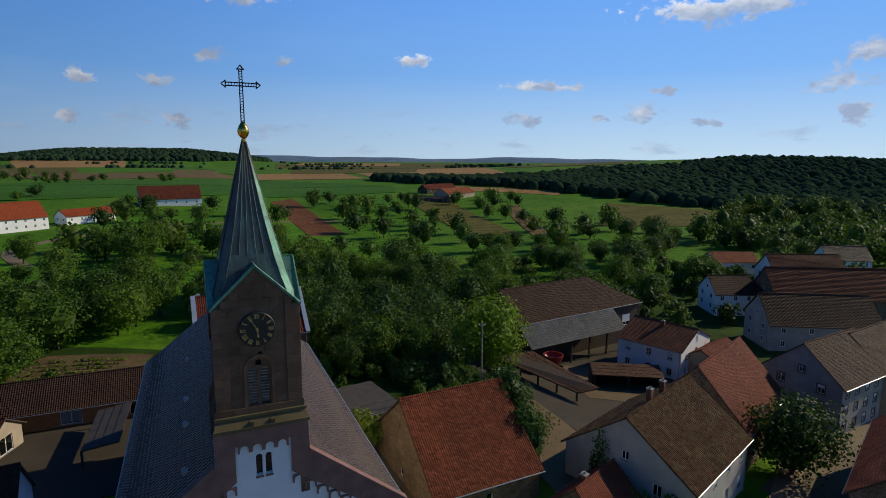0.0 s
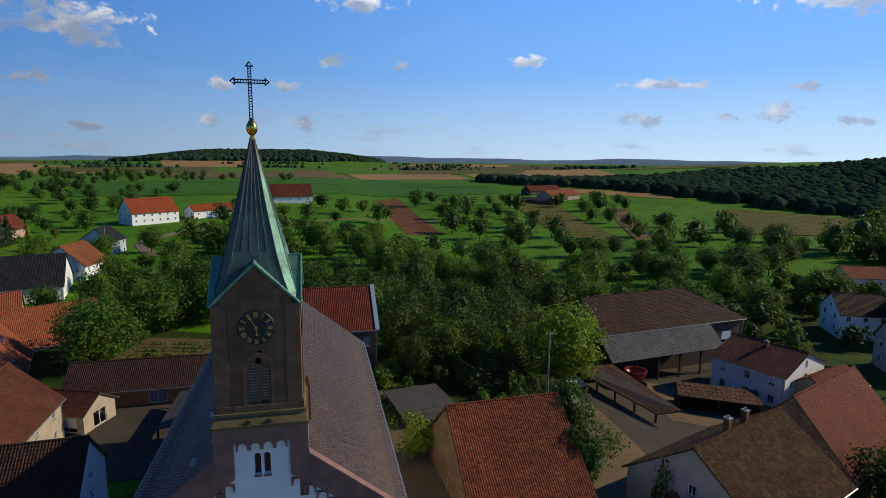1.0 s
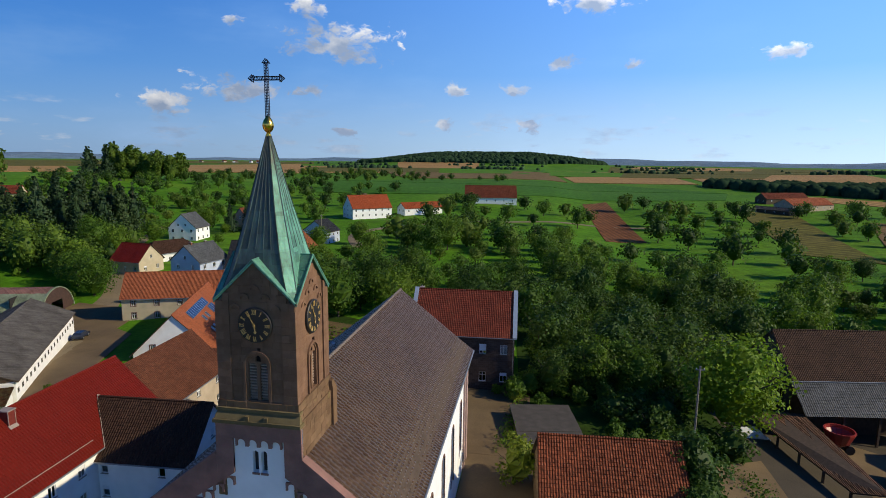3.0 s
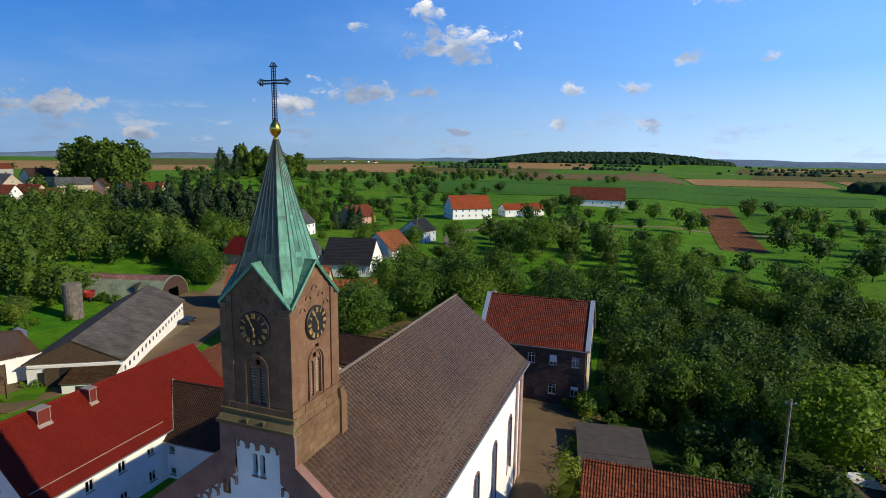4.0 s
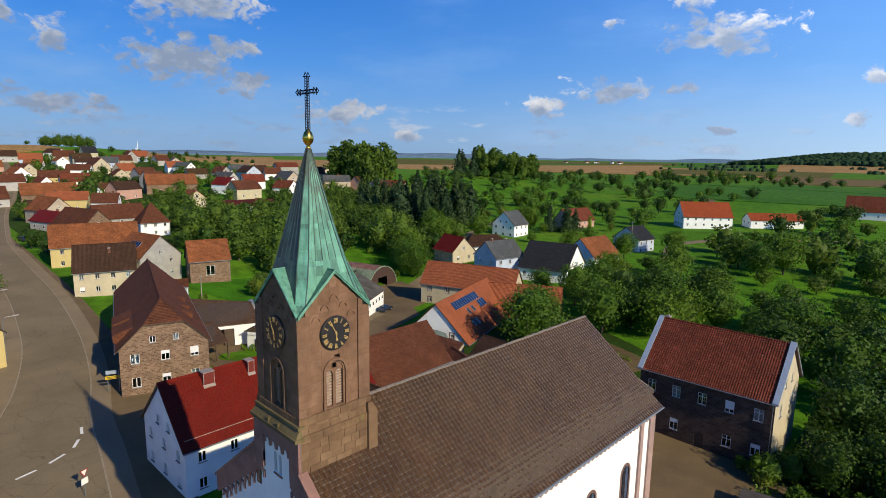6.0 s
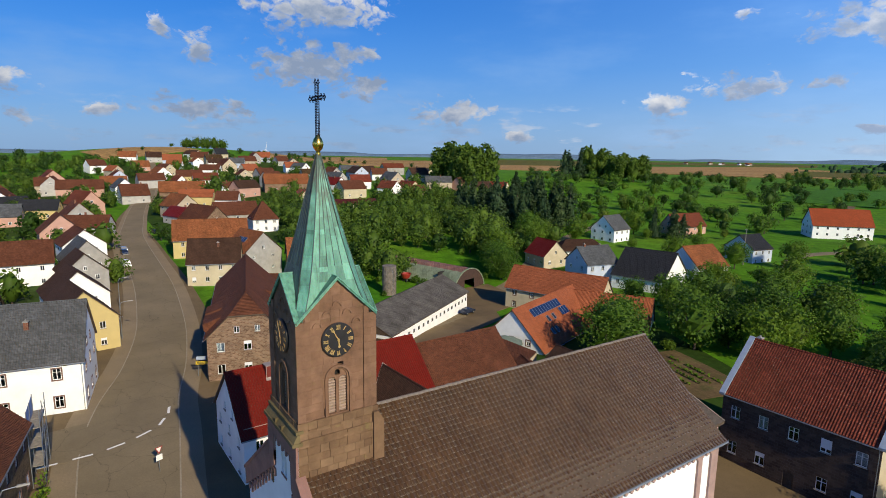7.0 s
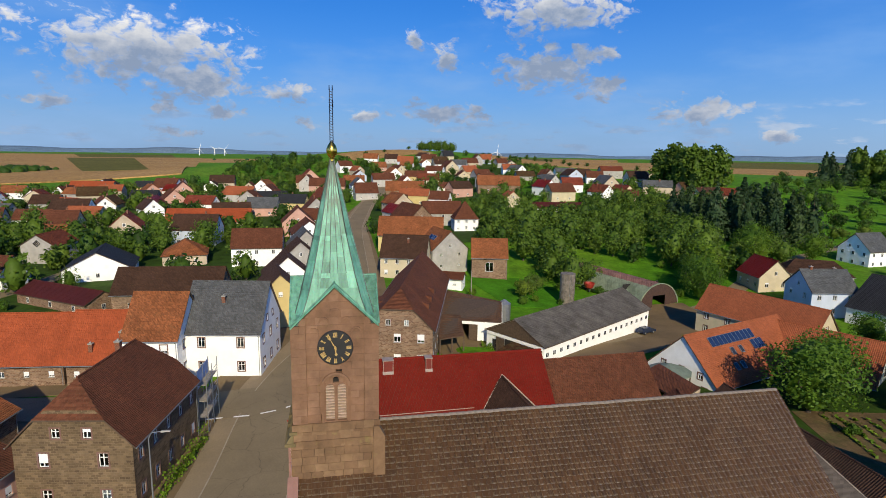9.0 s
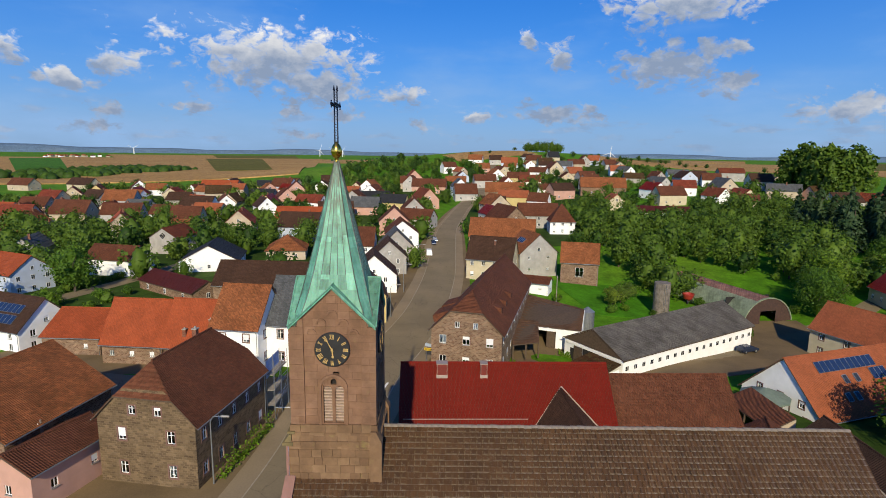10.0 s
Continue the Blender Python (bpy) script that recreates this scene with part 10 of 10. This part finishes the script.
def gazebo(x, y, z):
    c = Mesh()
    k, r = 10, 3.4
    for i in range(k):
        a0, a1 = 2 * math.pi * i / k, 2 * math.pi * (i + 1) / k
        c.face([(r * math.cos(a0), r * math.sin(a0), 2.1), (r * math.cos(a1), r * math.sin(a1), 2.1), (0, 0, 3.3)])
        c.face([(r * math.cos(a0), r * math.sin(a0), 1.85), (r * math.cos(a1), r * math.sin(a1), 1.85), (r * math.cos(a1), r * math.sin(a1), 2.1), (r * math.cos(a0), r * math.sin(a0), 2.1)])
    g = tagged(new("gazebo"), "round garden pavilion with a grey-green canopy", "pavilion")
    g.matrix_basis = pose(x, y, z)
    part("canopy", c, M["canopy"], g, weld=True)
    for i in range(0, k, 2):
        a = 2 * math.pi * i / k
        p = Mesh(); p.box(r * 0.95 * math.cos(a) - 0.07, r * 0.95 * math.sin(a) - 0.07, -0.3, r * 0.95 * math.cos(a) + 0.07, r * 0.95 * math.sin(a) + 0.07, 2.0)
        part("post", p, M["wood"], g)


M["canopy"] = mat_plain("grey-green canvas", (0.13, 0.17, 0.14), 0.8, 0, 0.2, 1.5)
gazebo(-42.5, 86.5, -0.4)


def scaffold(x, y, yaw):
    r = tagged(new("scaffold"), "metal scaffold with three plank decks at the gable", "scaffold")
    r.matrix_basis = pose(x, y, ground_z(x, y) + 0.1, 0, 0, yaw)
    for px in (0, 2.5, 5.0):
        for py in (0, 1.1):
            p = Mesh(); p.tube((px, py, 0), (px, py, 8.2), 0.045, 0.045, 7)
            part("upright", p, M["zinc"], r)
    for z in (2.0, 4.1, 6.2):
        for px in (0, 2.5):
            d = Mesh(); d.box(px + 0.05, 0.05, z, px + 2.45, 1.05, z + 0.07)
            part("deck", d, M["pole"], r, "grey plank deck")
        for dz in (0.5, 1.0):
            q = Mesh(); q.tube((0, 0, z + dz), (5, 0, z + dz), 0.03, 0.03, 6)
            part("rail", q, M["zinc"], r)
    for a, b in (((0, 0, 0), (2.5, 0, 2)), ((2.5, 0, 2), (5, 0, 4.1)), ((0, 0, 4.1), (2.5, 0, 6.2))):
        q = Mesh(); q.tube(a, b, 0.03, 0.03, 6)
        part("brace", q, M["zinc"], r)
    n = Mesh(); n.box(0, 1.12, 5.6, 4.9, 1.14, 8.0)
    part("tarpaulin", n, M["tarp"], r, "pale blue sheeting")


M["tarp"] = mat_plain("pale blue sheeting", (0.30, 0.40, 0.62), 0.6, 0, 0.2, 1.5)
scaffold(-35.6, 17.6, 176)


def vine(pts, h, seed, mat="leaf_light", label="row of green climbing plants along the wall", spread=0.5, leaf=0.3, n=260, zoff=0.0):
    rng = random.Random(seed)
    mb = Mesh()
    for a, b in zip(pts, pts[1:]):
        ln = math.dist(a, b)
        for _ in range(int(n * ln / 3)):
            t = rng.random()
            x, y = a[0] + (b[0] - a[0]) * t + rng.gauss(0, spread * 0.5), a[1] + (b[1] - a[1]) * t + rng.gauss(0, spread * 0.5)
            lump = 0.6 + 0.4 * math.sin(x * 1.7 + y * 2.3)
            z = ground_z(x, y) + zoff + rng.random() ** 1.3 * h * lump
            nn = Vector((rng.gauss(0, 1), rng.gauss(0, 1), rng.gauss(0.4, 1))).normalized()
            s = nn.orthogonal().normalized(); q = nn.cross(s)
            l = leaf * rng.uniform(0.6, 1.3)
            p = Vector((x, y, z))
            mb.face([p - s * l * 0.5, p - q * l * 0.35, p + s * l * 0.5, p + q * l * 0.35])
    tagged(part("climbing_plants", mb, M[mat]), label, "plants", kind="stuff")


vine([(-21.8, 15.6), (-27, 16.6), (-34, 17.6)], 2.6, 51)
vine([(38.5, 41.7), (37.3, 44.8)], 9.4, 52, "leaf", "green ivy climbing the farmhouse gable", 0.3, 0.34, 1500, -2.0)
vine([(39.5, 38.8), (40.6, 35.9)], 6.0, 56, "leaf_dark", "dark ivy on the farmhouse gable corner", 0.4, 0.36, 1400, -2.0)
vine([(37.6, 39.4), (38.8, 36.3)], 4.2, 57, "leaf", "green shrubs at the farmhouse gable", 1.3, 0.36, 1300, -0.5)
vine([(14.5, 66), (16.5, 82)], 1.6, 53, "leaf", "low green shrubs along the church path", 1.2, 0.3, 200)
vine([(17.5, 84.6), (20.5, 86.4)], 3.2, 54, "leaf_dark", "dark shrubs at the parsonage corner", 1.6, 0.32, 500)
vine([(38, 56), (43, 62), (42, 68)], 1.3, 55, "leaf", "weedy plants in the farmyard", 2.0, 0.3, 240)
vine([(-48, 72), (-44, 80), (-46, 88)], 1.8, 57, "leaf", "bushes beside the gravel yard", 1.5, 0.35, 260)
vine([(-68, 62), (-66, 64)], 1.6, 58, "leaf_light", "green bush by the cattle shed", 0.7, 0.3, 500)


def vegetable_rows():
    rng = random.Random(61)
    for i in range(6):
        mb = Mesh()
        for k in range(70):
            t = rng.random()
            x, y = -28 + t * 12 + i * 0.8, 101 - t * 3.6 + i * 1.7
            p = Vector((x, y, ground_z(x, y) + 0.15 + rng.random() * 0.35))
            nn = Vector((rng.gauss(0, 0.7), rng.gauss(0, 0.7), 1)).normalized()
            s = nn.orthogonal().normalized(); q = nn.cross(s)
            mb.face([p - s * 0.3, p - q * 0.2, p + s * 0.3, p + q * 0.2])
        tagged(part("vegetable_row", mb, M["leaf_light"]), "row of green vegetables in the garden bed", "plants", "vegetable rows", "stuff")


vegetable_rows()


def wind_turbine(x, y, h, turn):
    z = ground_z(x, y)
    m = Mesh(); m.tube((0, 0, 0), (0, 0, h), 2.4, 1.3, 10)
    t = tagged(part("wind_turbine", m, M["frame"], None, at=pose(x, y, z, 0, 0, math.degrees(math.atan2(y, x)) - 90)), "slender white wind turbine on the horizon", "turbine", "far wind turbines")
    n = Mesh(); n.box(-1.6, -3, h - 1.5, 1.6, 3, h + 1.5)
    part("nacelle", n, M["frame"], t)
    for i in range(3):
        a = radians(turn + 120 * i)
        b = Mesh(); b.solid([(-1.0, -3.4, 0), (1.0, -3.4, 0), (1.0, -3.0, 0), (-1.0, -3.0, 0), (-0.3, -3.4, 34), (0.3, -3.4, 34), (0.3, -3.2, 34), (-0.3, -3.2, 34)], pose(0, 0, h) @ Matrix.Rotation(a, 4, "Y"))
        part("blade", b, M["frame"], t)


for az_, d_, tn in ((101.5, 3300, 20), (100.2, 3500, 70), (99.3, 3300, 40), (72.5, 2600, 10), (118, 3600, 55)):
    wind_turbine(-d_ * math.sin(radians(az_)), d_ * math.cos(radians(az_)), 34, tn)

# far settlements on the horizon
def far_hamlet(ax, dist, n, seed):
    rng = random.Random(seed)
    for _ in range(n):
        a, d = ax + rng.gauss(0, 1.6), dist * rng.uniform(0.96, 1.04)
        x, y = -d * math.sin(radians(a)), d * math.cos(radians(a))
        r = Mesh()
        L, W, h = rng.uniform(10, 18), 10, rng.uniform(4, 7)
        r.box(-L / 2, -W / 2, -2, L / 2, W / 2, h)
        root = tagged(part("house", r, M[rng.choice(("white", "beige"))], None, at=pose(x, y, ground_z(x, y), 0, 0, rng.uniform(0, 180))), "tiny pale house in a distant hamlet", "house", "distant hamlets")
        f = Mesh()
        f.face([(-L / 2 - 0.3, -W / 2 - 0.5, h - 0.2), (L / 2 + 0.3, -W / 2 - 0.5, h - 0.2), (L / 2 + 0.3, 0, h + 4.2), (-L / 2 - 0.3, 0, h + 4.2)])
        f.face([(L / 2 + 0.3, W / 2 + 0.5, h - 0.2), (-L / 2 - 0.3, W / 2 + 0.5, h - 0.2), (-L / 2 - 0.3, 0, h + 4.2), (L / 2 + 0.3, 0, h + 4.2)])
        f.face([(L / 2 + 0.02, -W / 2, h), (L / 2 + 0.02, W / 2, h), (L / 2 + 0.02, 0, h + 4)]); f.face([(-L / 2 - 0.02, W / 2, h), (-L / 2 - 0.02, -W / 2, h), (-L / 2 - 0.02, 0, h + 4)])
        part("roof", f, M[rng.choice(("tile_brown", "tile_old"))], root, weld=True)


far_hamlet(122, 2300, 16, 71)
far_hamlet(28, 2600, 10, 72)
